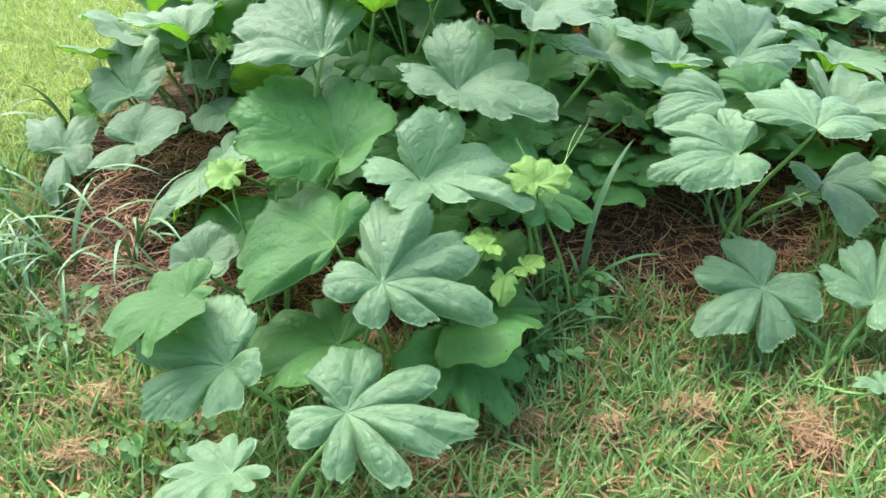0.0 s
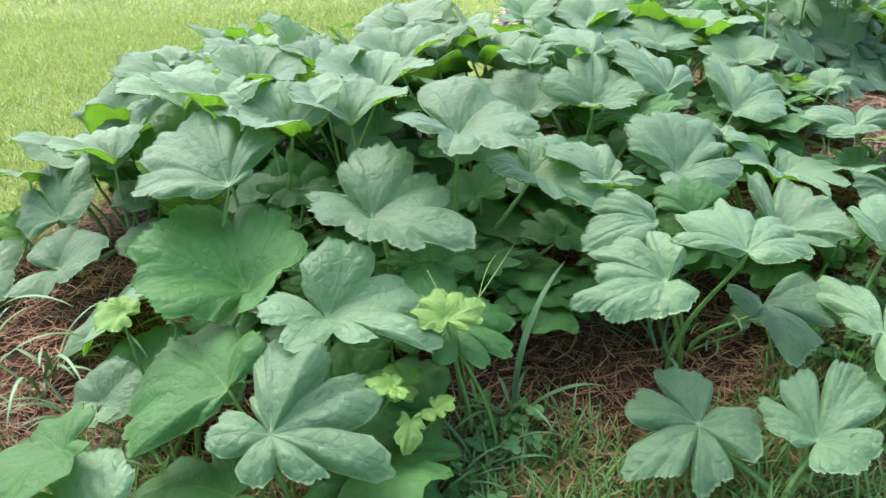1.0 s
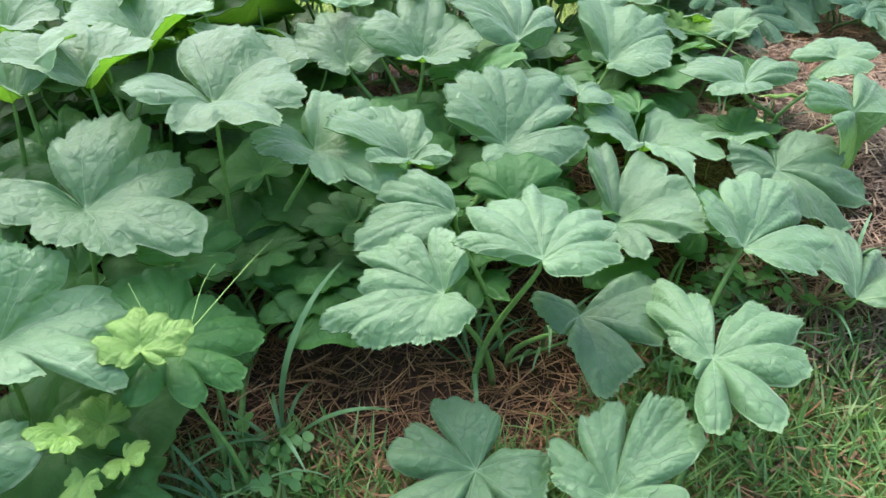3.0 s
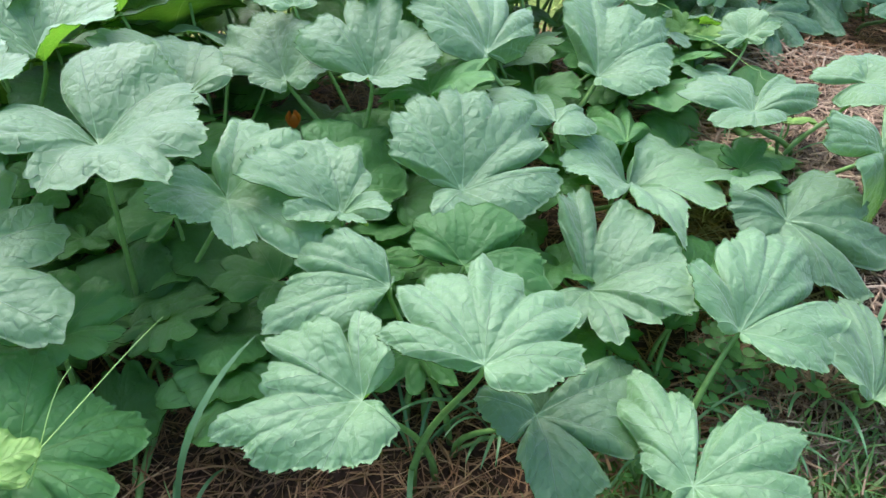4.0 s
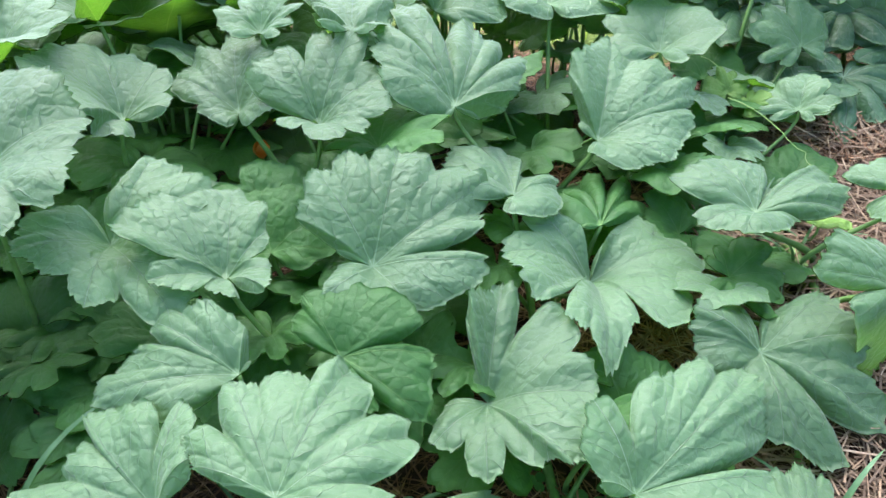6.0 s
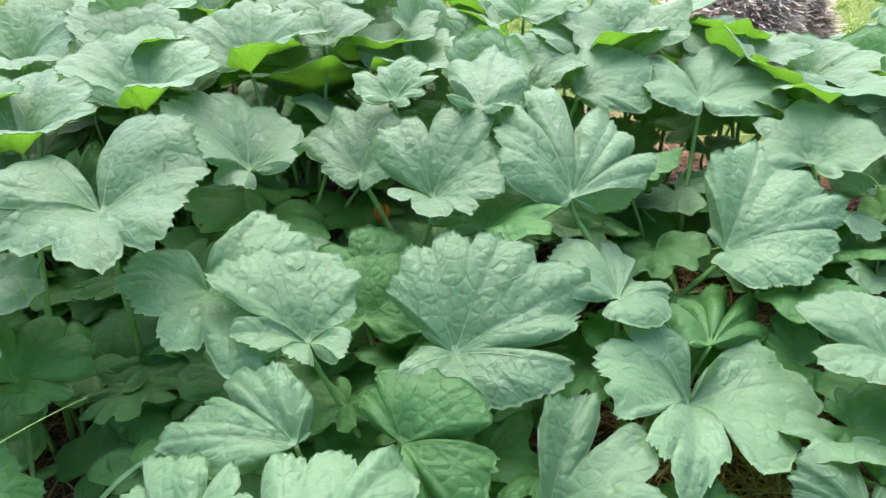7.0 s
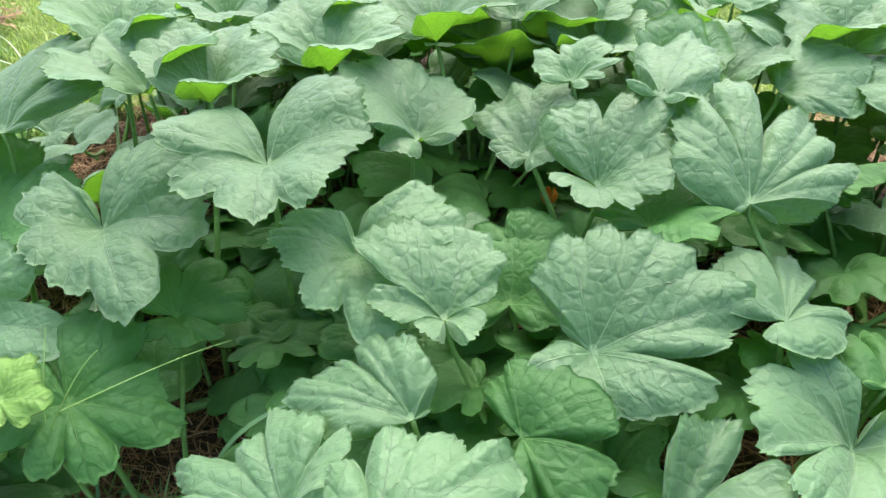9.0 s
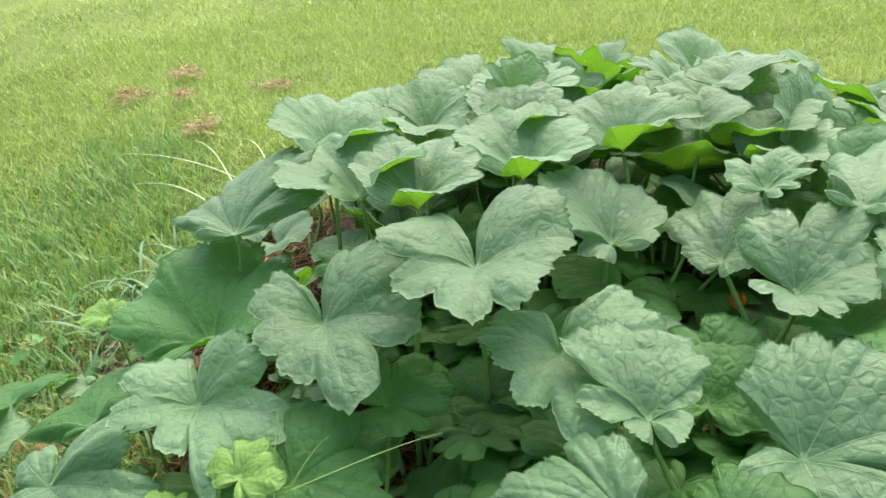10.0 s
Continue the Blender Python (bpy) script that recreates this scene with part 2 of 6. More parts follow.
def tube(points, radii, sides=8):
    """Verts and faces of a tube along points."""
    verts, faces = [], []
    pts = [Vector(p) for p in points]
    side = None
    for i, p in enumerate(pts):
        way = (pts[min(i + 1, len(pts) - 1)] - pts[max(i - 1, 0)]).normalized()
        if side is None:
            side = way.orthogonal().normalized()
        side = (side - way * side.dot(way)).normalized()
        other = way.cross(side)
        for k in range(sides):
            a = 2 * math.pi * k / sides
            r = radii[i] * (1 + 0.10 * math.cos(5 * a))
            verts.append(p + side * (r * math.cos(a)) + other * (r * math.sin(a)))
    for i in range(len(pts) - 1):
        for k in range(sides):
            a, b = i * sides + k, i * sides + (k + 1) % sides
            faces.append((a, b, b + sides, a + sides))
    faces.append(tuple(range(sides - 1, -1, -1)))
    last = (len(pts) - 1) * sides
    faces.append(tuple(range(last, last + sides)))
    return verts, faces


def bezier(a, b, c, d, n):
    return [a * (1 - u) ** 3 + b * 3 * u * (1 - u) ** 2 + c * 3 * u * u * (1 - u) + d * u ** 3 for u in (i / (n - 1) for i in range(n))]


# ---- leaves ----
RIBS = (-132.0, -104.0, -68.0, -34.0, 0.0, 34.0, 68.0, 104.0, 132.0)
RIM = (0.62, 0.82, 0.98, 0.97, 1.06, 0.97, 0.98, 0.82, 0.62)


def leaf_blade(name, lobes, seed, mats, rings=10, steps=12, arch=0.30, ruffle=0.05):
    """A squash leaf blade: ribs run from the stalk to the lobes, the edge is scalloped and finely toothed, the two base lobes leave a notch.
    y runs along the midrib, z is up from the blade. Every lobe: angle, reach, lift, and how far the notch after it reaches out."""
    rnd = random.Random(seed)
    size = sum(q[1] for q in lobes) / len(lobes)
    gap = 360.0 - (lobes[-1][0] - lobes[0][0])
    flank = max(5.0, min(26.0, 0.42 * gap))
    ribs = []
    for a, r, _, _ in sorted(lobes, key=lambda q: -q[1]):
        if all(abs(a - b) > 34 for b in ribs):
            ribs.append(a)
    rim = []
    for k in range(steps):
        u = k / steps
        a, r, lift, _ = lobes[0]
        rim.append((a - flank * (1 - u), r * (0.10 + 0.90 * math.sin(u * math.pi / 2) ** 0.55), lift * (0.2 + 0.8 * u)))
    for (a0, r0, l0, deep), (a1, r1, l1, _) in zip(lobes, lobes[1:]):
        for k in range(steps):
            u = k / steps
            s = u * u * (3 - 2 * u)
            dip = min(0.55, 2.2 * (1 - deep) - 0.06) * (1 - abs(2 * u - 1)) ** 2.3 * min(1.0, (a1 - a0) / 16)
            bulge = 0.03 * math.sin(math.pi * u) ** 2 * min(1.0, (a1 - a0) / 30)
            rim.append((a0 + (a1 - a0) * u, (r0 + (r1 - r0) * (0.85 * s + 0.15 * u)) * (1 - dip + bulge), l0 + (l1 - l0) * s - 0.12 * dip * r0))
    for k in range(steps + 1):
        u = k / steps
        a, r, lift, _ = lobes[-1]
        rim.append((a + flank * u, r * (0.10 + 0.90 * math.sin((1 - u) * math.pi / 2) ** 0.55), lift * (1 - 0.8 * u)))
    n = len(rim)
    waves, phase, phase2, phase3 = rnd.choice((3, 4, 5)), rnd.uniform(0, 6.28), rnd.uniform(0, 6.28), rnd.uniform(0, 6.28)
    jag = [0.013 * math.sin(math.radians(q[0]) * 19 + phase) + 0.010 * math.sin(math.radians(q[0]) * 37 + phase2) + 0.030 * rnd.uniform(-1, 1) for q in rim]
    verts, uvs = [(0.0, 0.0, 0.0)], [(0.0, 0.0)]
    for j in range(1, rings + 1):
        f = (j / rings) ** 0.85
        for i, (a, reach, lift) in enumerate(rim):
            t = radians(a)
            r = reach * f * (1 + jag[i] * max(0.0, f - 0.75) * 4)
            q = r / size
            off, along = min(((abs(math.sin(radians(a - b))) * q if abs(a - b) < 90 else q), math.cos(radians(a - b)) * q) for b in ribs)
            x, y = r * math.sin(t), r * math.cos(t)
            z = lift * f + arch * reach * f ** 1.25 * (1 - f) - 0.03 * reach * f ** 6 + 0.085 * size * (1 - math.exp(-(q / 0.24) ** 2)) * (1 - f * f)
            z += size * ruffle * q * q * (math.sin(waves * t + phase) + 0.35 * q * math.sin(9 * t + phase2) + 0.22 * q * q * math.sin(17 * t + phase3)) * 0.7
            z += size * (0.058 * min(1.0, off / 0.25) * q * (1.15 - 0.5 * q) - 0.010 * min(1.0, 3 * q) * q * math.exp(-(off / 0.035) ** 2))
            z += size * (0.055 * q * noise.noise(Vector((2.6 * q * math.sin(t), 2.6 * q * math.cos(t), seed * 3.7))) + 0.016 * noise.noise(Vector((9 * q * math.sin(t), 9 * q * math.cos(t), seed * 1.7))))
            verts.append((x, y, z))
            uvs.append((along, off))
    faces = [(0, 1 + i, 2 + i) for i in range(n - 1)]
    for j in range(rings - 1):
        for i in range(n - 1):
            a = 1 + j * n + i
            faces.append((a + n, a + n + 1, a + 1, a))
    count = len(verts)
    thick = 0.0016
    under = [(x, y, z - thick) for x, y, z in verts]
    lower = [tuple(count + k for k in reversed(q)) for q in faces]
    edge = [1 + (rings - 1) * n + i for i in range(n)]
    edge = [0] + [1 + j * n for j in range(rings)] + edge[1:] + [1 + j * n + n - 1 for j in range(rings - 2, -1, -1)] + [0]
    border = [(a, b, b + count, a + count) for a, b in zip(edge, edge[1:])]
    ob = mesh_object(name, verts + under, faces + lower + border, mats, None, [0] * len(faces) + [1] * (len(lower) + len(border)))
    for face in ob.data.polygons[len(faces) + len(lower):]:
        face.use_smooth = False
    layer = ob.data.uv_layers.new(name="ribs")
    index = np.empty(len(ob.data.loops), dtype=np.int32)
    ob.data.loops.foreach_get("vertex_index", index)
    layer.data.foreach_set("uv", np.array(uvs + uvs, dtype=np.float32)[index].ravel())
    return ob


VINES = []


def vine(label, points, thick=0.011):
    """A creeping stem on the ground, to which leaves belong."""
    path = []
    for (x0, y0), (x1, y1) in zip(points, points[1:]):
        for k in range(8):
            u = k / 8
            x, y = x0 + (x1 - x0) * u, y0 + (y1 - y0) * u
            x, y = x + 0.03 * math.sin(9 * y + 3 * x0), y + 0.03 * math.sin(8 * x + y0)
            path.append(Vector((x, y, ground_z(x, y) + thick + 0.012)))
    verts, faces = tube(path, [thick * (1 - 0.5 * i / len(path)) for i in range(len(path))])
    ob = tagged(mesh_object("pumpkin_vine", verts, faces, [STEM]), label, "vine", "pumpkin vines")
    VINES.append((ob, path))
    return ob


LEAF_SEED = [100]


def hang_leaf(blade, x, y, z, heading, rise, bank, size, young, old):
    """Set a blade on its stalk and give it to the nearest vine."""
    h, r = radians(heading), radians(rise)
    mid = Vector((math.cos(h) * math.cos(r), math.sin(h) * math.cos(r), math.sin(r)))
    level = mid.cross(Vector((0, 0, 1))).normalized()
    above = level.cross(mid)
    b = radians(bank)
    across = level * math.cos(b) + above * math.sin(b)
    up = across.cross(mid)
    m = Matrix((across, mid, up)).transposed().to_4x4()
    m.translation = (x, y, z)
    ob, path = min(VINES, key=lambda v: min((p.xy - Vector((x, y))).length for p in v[1]))
    blade.parent = ob
    blade.matrix_basis = m
    if young:
        tagged(blade, "small bright yellow-green young leaf")
    elif old:
        tagged(blade, "deep green leaf")
    near = min(path, key=lambda p: (p.xy - Vector((x, y))).length)
    step = near.xy - Vector((x, y)) - mid.xy * 0.05
    if step.length > 0.16:
        step = step.normalized() * 0.16
    fx, fy = x + step.x, y + step.y
    foot = Vector((fx, fy, ground_z(fx, fy) + 0.004))
    top = Vector((x, y, z)) - up * 0.002
    rod = bezier(top, top - up * 0.06 + mid * 0.01, foot + Vector((0, 0, 0.45 * (z - foot.z))), foot, 9)
    back = m.inverted()
    thick = 0.0030 + 0.016 * min(size, 0.2)
    verts, faces = tube([back @ p for p in rod], [thick * (0.62 + 0.5 * i / 8) for i in range(9)], 7)
    mesh_object("petiole", verts, faces, [STEM], blade)
    return blade


def leaf(x, y, z, heading, rise, bank, length, left, right, lobing=0.36, cup=0.74, droop=0.52, fold=0.0, young=False, old=False):
    """A leaf of the common form. heading, rise and bank: where the midrib points, how it climbs, how the blade leans;
    lengths in metres. old: the deeper green top, which puts shade into the colour of low leaves.
    """
    LEAF_SEED[0] += 1
    seed = LEAF_SEED[0]
    rnd = random.Random(seed)
    lobes = []
    if z > 0.46 and not old and not young:
        cup += rnd.uniform(0.12, 0.36)
    for a, r in zip(RIBS, RIM):
        wide = (left if a < 0 else right) if a else length
        reach = (length * math.cos(radians(a)) ** 2 + wide * math.sin(radians(a)) ** 2) * r * rnd.uniform(0.90, 1.10)
        deep = 1 - min(0.6, lobing) * rnd.choice((0.2, 0.35, 0.6, 0.95))
        lobes.append((a + rnd.uniform(-6, 6), reach, reach * (cup - droop + fold * abs(math.sin(radians(a))) - 0.10 * abs(a) / 132 + rnd.uniform(-0.06, 0.06)), deep))
    mats = [YOUNG_TOP, YOUNG_TOP] if young else [DEEP_SHADE_TOP if old else LEAF_TOP, LEAF_UNDER]
    blade = leaf_blade("leaf", lobes, seed, mats, 8, 7, 0.34, 0.07)
    return hang_leaf(blade, x, y, z, heading, rise, bank, length, young, old)


def broad_leaf(x, y, z, heading, rise, bank, lobes, old=False, dark=False):
    """A large leaf whose lobes are given one by one. old: the deeper green top."""
    LEAF_SEED[0] += 1
    top = DARK_TOP if dark else DEEP_SHADE_TOP if old else LEAF_TOP
    blade = leaf_blade("leaf", lobes, LEAF_SEED[0], [top, LEAF_UNDER], 16, 20)
    return hang_leaf(blade, x, y, z, heading, rise, bank, max(q[1] for q in lobes), False, old)


# ---- ground ----
def build_ground():
    def axis(parts):
        out = []
        for a, b, s in parts:
            k = max(1, round((b - a) / s))
            out += [a + (b - a) * i / k for i in range(k)]
        return out + [parts[-1][1]]

    xs = axis([(-400, -40, 40), (-40, -6, 2), (-6, -1.6, 0.25), (-1.6, 3.0, 0.05), (3.0, 8, 0.3), (8, 40, 2), (40, 400, 40)])
    ys = axis([(-400, -40, 40), (-40, -4, 2), (-4, 0.4, 0.25), (0.4, 4.6, 0.05), (4.6, 9, 0.25), (9, 40, 2), (40, 400, 40)])
    verts = [(x, y, ground_z(x, y)) for y in ys for x in xs]
    w = len(xs)
    faces = [(j * w + i, j * w + i + 1, (j + 1) * w + i + 1, (j + 1) * w + i) for j in range(len(ys) - 1) for i in range(w - 1)]
    ob = mesh_object("ground", verts, faces, [SOIL])
    layer = ob.data.color_attributes.new("bed", "FLOAT_COLOR", "POINT")
    cover = [sstep(in_bed(x, y) / 0.12 + 0.5) for x, y, _ in verts]
    layer.data.foreach_set("color", [v for c in cover for v in (c, c, c, 1.0)])
    tagged(ob, "lawn soil with a brown mulched garden bed", "ground", kind="structure")


build_ground()


def strands(name, feet, length, width, lean, curl, mat, rng, segments=3, flat=0.0, lift=0.0):
    """Many thin bent blades standing or lying at the feet given."""
    n = len(feet)
    turn = rng.uniform(0, 2 * np.pi, n)
    way = np.stack([np.cos(turn), np.sin(turn), np.zeros(n)], 1)
    side = np.stack([-np.sin(turn), np.cos(turn), np.zeros(n)], 1)
    tilt = np.clip(rng.normal(lean, 0.28, n), 0.02, 1.5)
    size = length * rng.uniform(0.45, 1.35, n)
    half = width * rng.uniform(0.6, 1.3, n) * 0.5
    bend = curl * rng.uniform(0.2, 1.6, n)
    roll = rng.uniform(-0.8, 0.8, n)
    side = side * np.cos(roll)[:, None] + np.array([0, 0, 1.0]) * np.sin(roll)[:, None] * 0.5
    verts = np.zeros((n, 2 * (segments + 1), 3))
    place = feet.copy()
    for k in range(segments + 1):
        taper = (1 - (k / segments) ** 1.6 * 0.9)
        verts[:, 2 * k] = place - side * (half * taper)[:, None]
        verts[:, 2 * k + 1] = place + side * (half * taper)[:, None]
        ang = tilt + bend * (k + 0.5) / segments
        place = place + (way * np.sin(ang)[:, None] + np.array([0, 0, 1.0]) * np.cos(ang)[:, None]) * (size / segments)[:, None]
    base = (np.arange(n) * 2 * (segments + 1))[:, None, None]
    one = np.array([[2 * k, 2 * k + 1, 2 * k + 3, 2 * k + 2] for k in range(segments)])[None]
    return quads_object(name, verts.reshape(-1, 3), (base + one).reshape(-1, 4), mat)


def scatter(rng, x0, x1, y0, y1, count, keep):
    xs, ys = rng.uniform(x0, x1, count), rng.uniform(y0, y1, count)
    out = [(x, y, ground_z(x, y)) for x, y in zip(xs.tolist(), ys.tolist()) if keep(x, y)]
    return np.array(out)


def lying(name, feet, length, width, mat, rng, pile=0.03):
    """Straw: thin slightly bent strips that lie on the ground, crossing one another."""
    n = len(feet)
    turn = rng.uniform(0, 2 * np.pi, n)
    tilt = rng.normal(0, 0.16, n)
    way = np.stack([np.cos(turn) * np.cos(tilt), np.sin(turn) * np.cos(tilt), np.sin(tilt)], 1)
    side = np.stack([-np.sin(turn), np.cos(turn), rng.uniform(-0.7, 0.7, n)], 1)
    size = length * rng.uniform(0.35, 1.4, n)
    half = 0.5 * width * rng.uniform(0.5, 1.5, n)
    mid = feet + np.array([0, 0, 1.0]) * (0.004 + pile * rng.random(n) ** 1.5)[:, None]
    sag = rng.normal(0, 0.10, n) * size
    verts = np.zeros((n, 6, 3))
    flatside = np.stack([-np.sin(turn), np.cos(turn), np.zeros(n)], 1)
    for k, u in enumerate((-0.5, 0.0, 0.5)):
        c = mid + way * (size * u)[:, None] + flatside * (sag * (0.5 - 2 * u * u))[:, None]
        verts[:, 2 * k], verts[:, 2 * k + 1] = c - side * half[:, None], c + side * half[:, None]
    base = (np.arange(n) * 6)[:, None, None]
    one = np.array([[0, 1, 3, 2], [2, 3, 5, 4]])[None]
    return quads_object(name, verts.reshape(-1, 3), (base + one).reshape(-1, 4), mat)


# ---- vines ----
FRONT = "pumpkin vine running out of the bed over the lawn"
BED = "pumpkin vine with broad grey-green leaves in straw mulch"
vine(FRONT, [(0.15, 2.05), (-0.05, 1.6), (-0.22, 1.25), (-0.32, 0.85)])
vine(BED, [(-0.1, 2.5), (-0.35, 2.05), (-0.5, 1.6)])
vine(BED, [(0.25, 2.6), (0.22, 2.1), (0.3, 1.7)])
vine(BED, [(0.6, 2.8), (0.62, 2.3), (0.72, 1.85)])
vine(BED, [(0.95, 2.9), (1.05, 2.4), (1.15, 2.0), (1.05, 1.65), (0.72, 1.36)])
vine(BED, [(1.3, 3.0), (1.45, 2.55), (1.5, 2.0)])
vine(BED, [(-0.35, 3.1), (-0.65, 2.6), (-0.9, 2.2)])
vine(BED, [(0.9, 3.3), (0.3, 3.1), (-0.4, 3.3)])
vine("dark green pumpkin vine beyond a strip of bare mulch", [(1.2, 3.9), (1.7, 3.6), (2.4, 3.7)])

# ---- leaves ----
# every lobe: its angle from the midrib, reach, rise above the stalk and the depth of the notch after it
broad_leaf(0.218, 2.085, 0.551, -35, -12, -3, ((-151, 0.196, 0.058, 0.93), (-121, 0.191, 0.070, 0.93), (-89, 0.173, 0.049, 0.93), (-54, 0.152, 0.057, 0.93), (-21, 0.186, 0.062, 0.85), (5, 0.191, 0.060, 0.85), (63, 0.162, 0.051, 0.80), (98, 0.169, 0.080, 0.93), (151, 0.154, 0.044, 0.93)))
broad_leaf(0.258, 2.383, 0.502, 154, 19, -11, ((-145, 0.093, 0.036, 0.93), (-120, 0.110, 0.036, 0.80), (-111, 0.143, 0.095, 0.93), (-24, 0.191, 0.051, 0.93), (14, 0.197, 0.048, 0.93), (35, 0.174, 0.032, 0.93), (59, 0.127, 0.054, 0.80), (145, 0.071, 0.066, 0.93)))
broad_leaf(0.778, 2.232, 0.385, 12, -11, -27, ((-167, 0.062, 0.005, 0.93), (-160, 0.144, 0.024, 0.93), (-131, 0.184, 0.039, 0.93), (-115, 0.202, 0.033, 0.90), (-89, 0.213, 0.025, 0.90), (-49, 0.251, 0.024, 0.93), (-32, 0.190, 0.027, 0.72), (-9, 0.179, 0.033, 0.93), (46, 0.109, 0.025, 0.90), (128, 0.098, 0.029, 0.93), (167, 0.056, 0.006, 0.93)))
broad_leaf(1.101, 2.421, 0.277, -66, -7, 14, ((-160, 0.038, 0.059, 0.93), (-138, 0.173, 0.062, 0.93), (-104, 0.190, 0.064, 0.85), (-21, 0.180, 0.078, 0.50), (-3, 0.163, 0.070, 0.93), (14, 0.260, 0.064, 0.90), (33, 0.204, 0.073, 0.55), (51, 0.194, 0.063, 0.93), (88, 0.180, 0.072, 0.85), (130, 0.148, 0.081, 0.93), (160, 0.073, 0.071, 0.93)))
broad_leaf(0.595, 2.476, 0.491, 12, -0, -21, ((-145, 0.160, 0.045, 0.93), (-118, 0.161, 0.067, 0.82), (-97, 0.178, 0.047, 0.93), (-75, 0.194, 0.059, 0.85), (-35, 0.137, 0.054, 0.93), (4, 0.134, 0.057, 0.85), (30, 0.113, 0.053, 0.85), (57, 0.108, 0.071, 0.80), (145, 0.075, 0.061, 0.93)))
broad_leaf(0.820, 2.570, 0.508, 141, 29, -3, ((-112, 0.037, -0.000, 0.93), (-52, 0.144, 0.017, 0.93), (-31, 0.178, 0.021, 0.93), (-14, 0.210, 0.019, 0.82), (5, 0.262, 0.006, 0.75), (44, 0.234, -0.001, 0.93), (57, 0.218, 0.001, 0.85), (75, 0.200, 0.011, 0.93), (98, 0.129, 0.020, 0.93), (105, 0.108, -0.016, 0.93), (112, 0.057, -0.029, 0.93)))
broad_leaf(0.578, 2.128, 0.398, 142, 16, -3, ((-165, 0.076, 0.046, 0.93), (-131, 0.065, 0.043, 0.85), (-115, 0.084, 0.052, 0.93), (-84, 0.115, 0.047, 0.72), (-45, 0.177, 0.060, 0.93), (-12, 0.176, 0.044, 0.90), (29, 0.166, 0.043, 0.93), (56, 0.126, 0.051, 0.92), (70, 0.087, 0.039, 0.60), (124, 0.066, 0.040, 0.93), (165, 0.084, 0.057, 0.93)))
broad_leaf(0.820, 1.782, 0.377, 64, 5, -5, ((-125, 0.021, -0.012, 0.93), (-118, 0.067, 0.006, 0.93), (-111, 0.115, 0.008, 0.93), (-97, 0.157, 0.004, 0.82), (-67, 0.182, 0.003, 0.93), (-47, 0.196, -0.011, 0.90), (-22, 0.217, 0.003, 0.85), (17, 0.186, 0.002, 0.82), (61, 0.137, 0.004, 0.93), (92, 0.096, 0.007, 0.93), (125, 0.047, 0.000, 0.93)))
broad_leaf(0.653, 1.770, 0.319, -169, -9, 20, ((-141, 0.036, 0.013, 0.93), (-125, 0.077, 0.015, 0.93), (-84, 0.099, 0.012, 0.93), (-53, 0.108, 0.012, 0.93), (-19, 0.167, 0.009, 0.92), (0, 0.211, -0.003, 0.85), (35, 0.148, 0.010, 0.82), (45, 0.183, 0.018, 0.93), (75, 0.143, 0.015, 0.80), (98, 0.135, 0.016, 0.93), (141, 0.071, 0.046, 0.93)))
broad_leaf(0.997, 2.104, 0.264, -19, -3, -20, ((-141, 0.045, 0.023, 0.93), (-134, 0.117, 0.063, 0.93), (-127, 0.146, 0.088, 0.93), (-113, 0.197, 0.047, 0.75), (-83, 0.187, 0.026, 0.88), (-29, 0.165, 0.043, 0.93), (12, 0.177, 0.078, 0.90), (21, 0.143, 0.039, 0.80), (55, 0.138, 0.048, 0.80), (100, 0.106, 0.044, 0.93), (141, 0.062, 0.014, 0.93)))
broad_leaf(1.226, 1.995, 0.263, 54, 1, -21, ((-142, 0.058, 0.034, 0.93), (-114, 0.098, 0.042, 0.93), (-82, 0.128, 0.037, 0.70), (-36, 0.182, 0.023, 0.93), (-23, 0.257, 0.023, 0.90), (-8, 0.303, 0.027, 0.93), (10, 0.243, -0.003, 0.75), (27, 0.200, 0.015, 0.93), (75, 0.143, 0.023, 0.93), (108, 0.095, 0.034, 0.93), (142, 0.036, 0.022, 0.93)))
broad_leaf(1.433, 1.934, 0.179, 80, -1, -18, ((-117, 0.055, 0.035, 0.93), (-72, 0.097, 0.028, 0.93), (-56, 0.134, 0.039, 0.90), (-19, 0.186, 0.038, 0.93), (-10, 0.213, 0.048, 0.93), (3, 0.219, 0.041, 0.70), (18, 0.222, 0.014, 0.93), (31, 0.282, -0.032, 0.93), (45, 0.154, 0.051, 0.93), (110, 0.089, 0.050, 0.93), (117, 0.055, 0.026, 0.93)))
broad_leaf(0.393, 2.117, 0.436, -41, -19, -0, ((-160, 0.075, 0.037, 0.93), (-137, 0.172, 0.035, 0.93), (-98, 0.182, 0.044, 0.93), (-65, 0.112, 0.042, 0.93), (-10, 0.195, 0.028, 0.80), (32, 0.136, 0.043, 0.85), (69, 0.119, 0.048, 0.93), (95, 0.137, 0.051, 0.93), (121, 0.128, 0.037, 0.93), (160, 0.072, 0.036, 0.93)))
broad_leaf(1.356, 2.532, 0.393, -107, -5, 3, ((-164, 0.195, -0.021, 0.93), (-131, 0.165, 0.012, 0.93), (-124, 0.146, 0.003, 0.75), (-93, 0.063, 0.005, 0.93), (-3, 0.087, 0.023, 0.93), (37, 0.112, 0.012, 0.72), (91, 0.154, 0.016, 0.93), (127, 0.131, 0.028, 0.93), (164, 0.139, 0.011, 0.93)))
broad_leaf(1.600, 2.613, 0.422, -7, 9, -15, ((-166, 0.109, 0.002, 0.93), (-114, 0.088, 0.012, 0.93), (-79, 0.114, -0.014, 0.93), (-12, 0.096, -0.002, 0.80), (58, 0.093, 0.011, 0.93), (87, 0.101, 0.020, 0.93), (166, 0.068, -0.027, 0.93)))
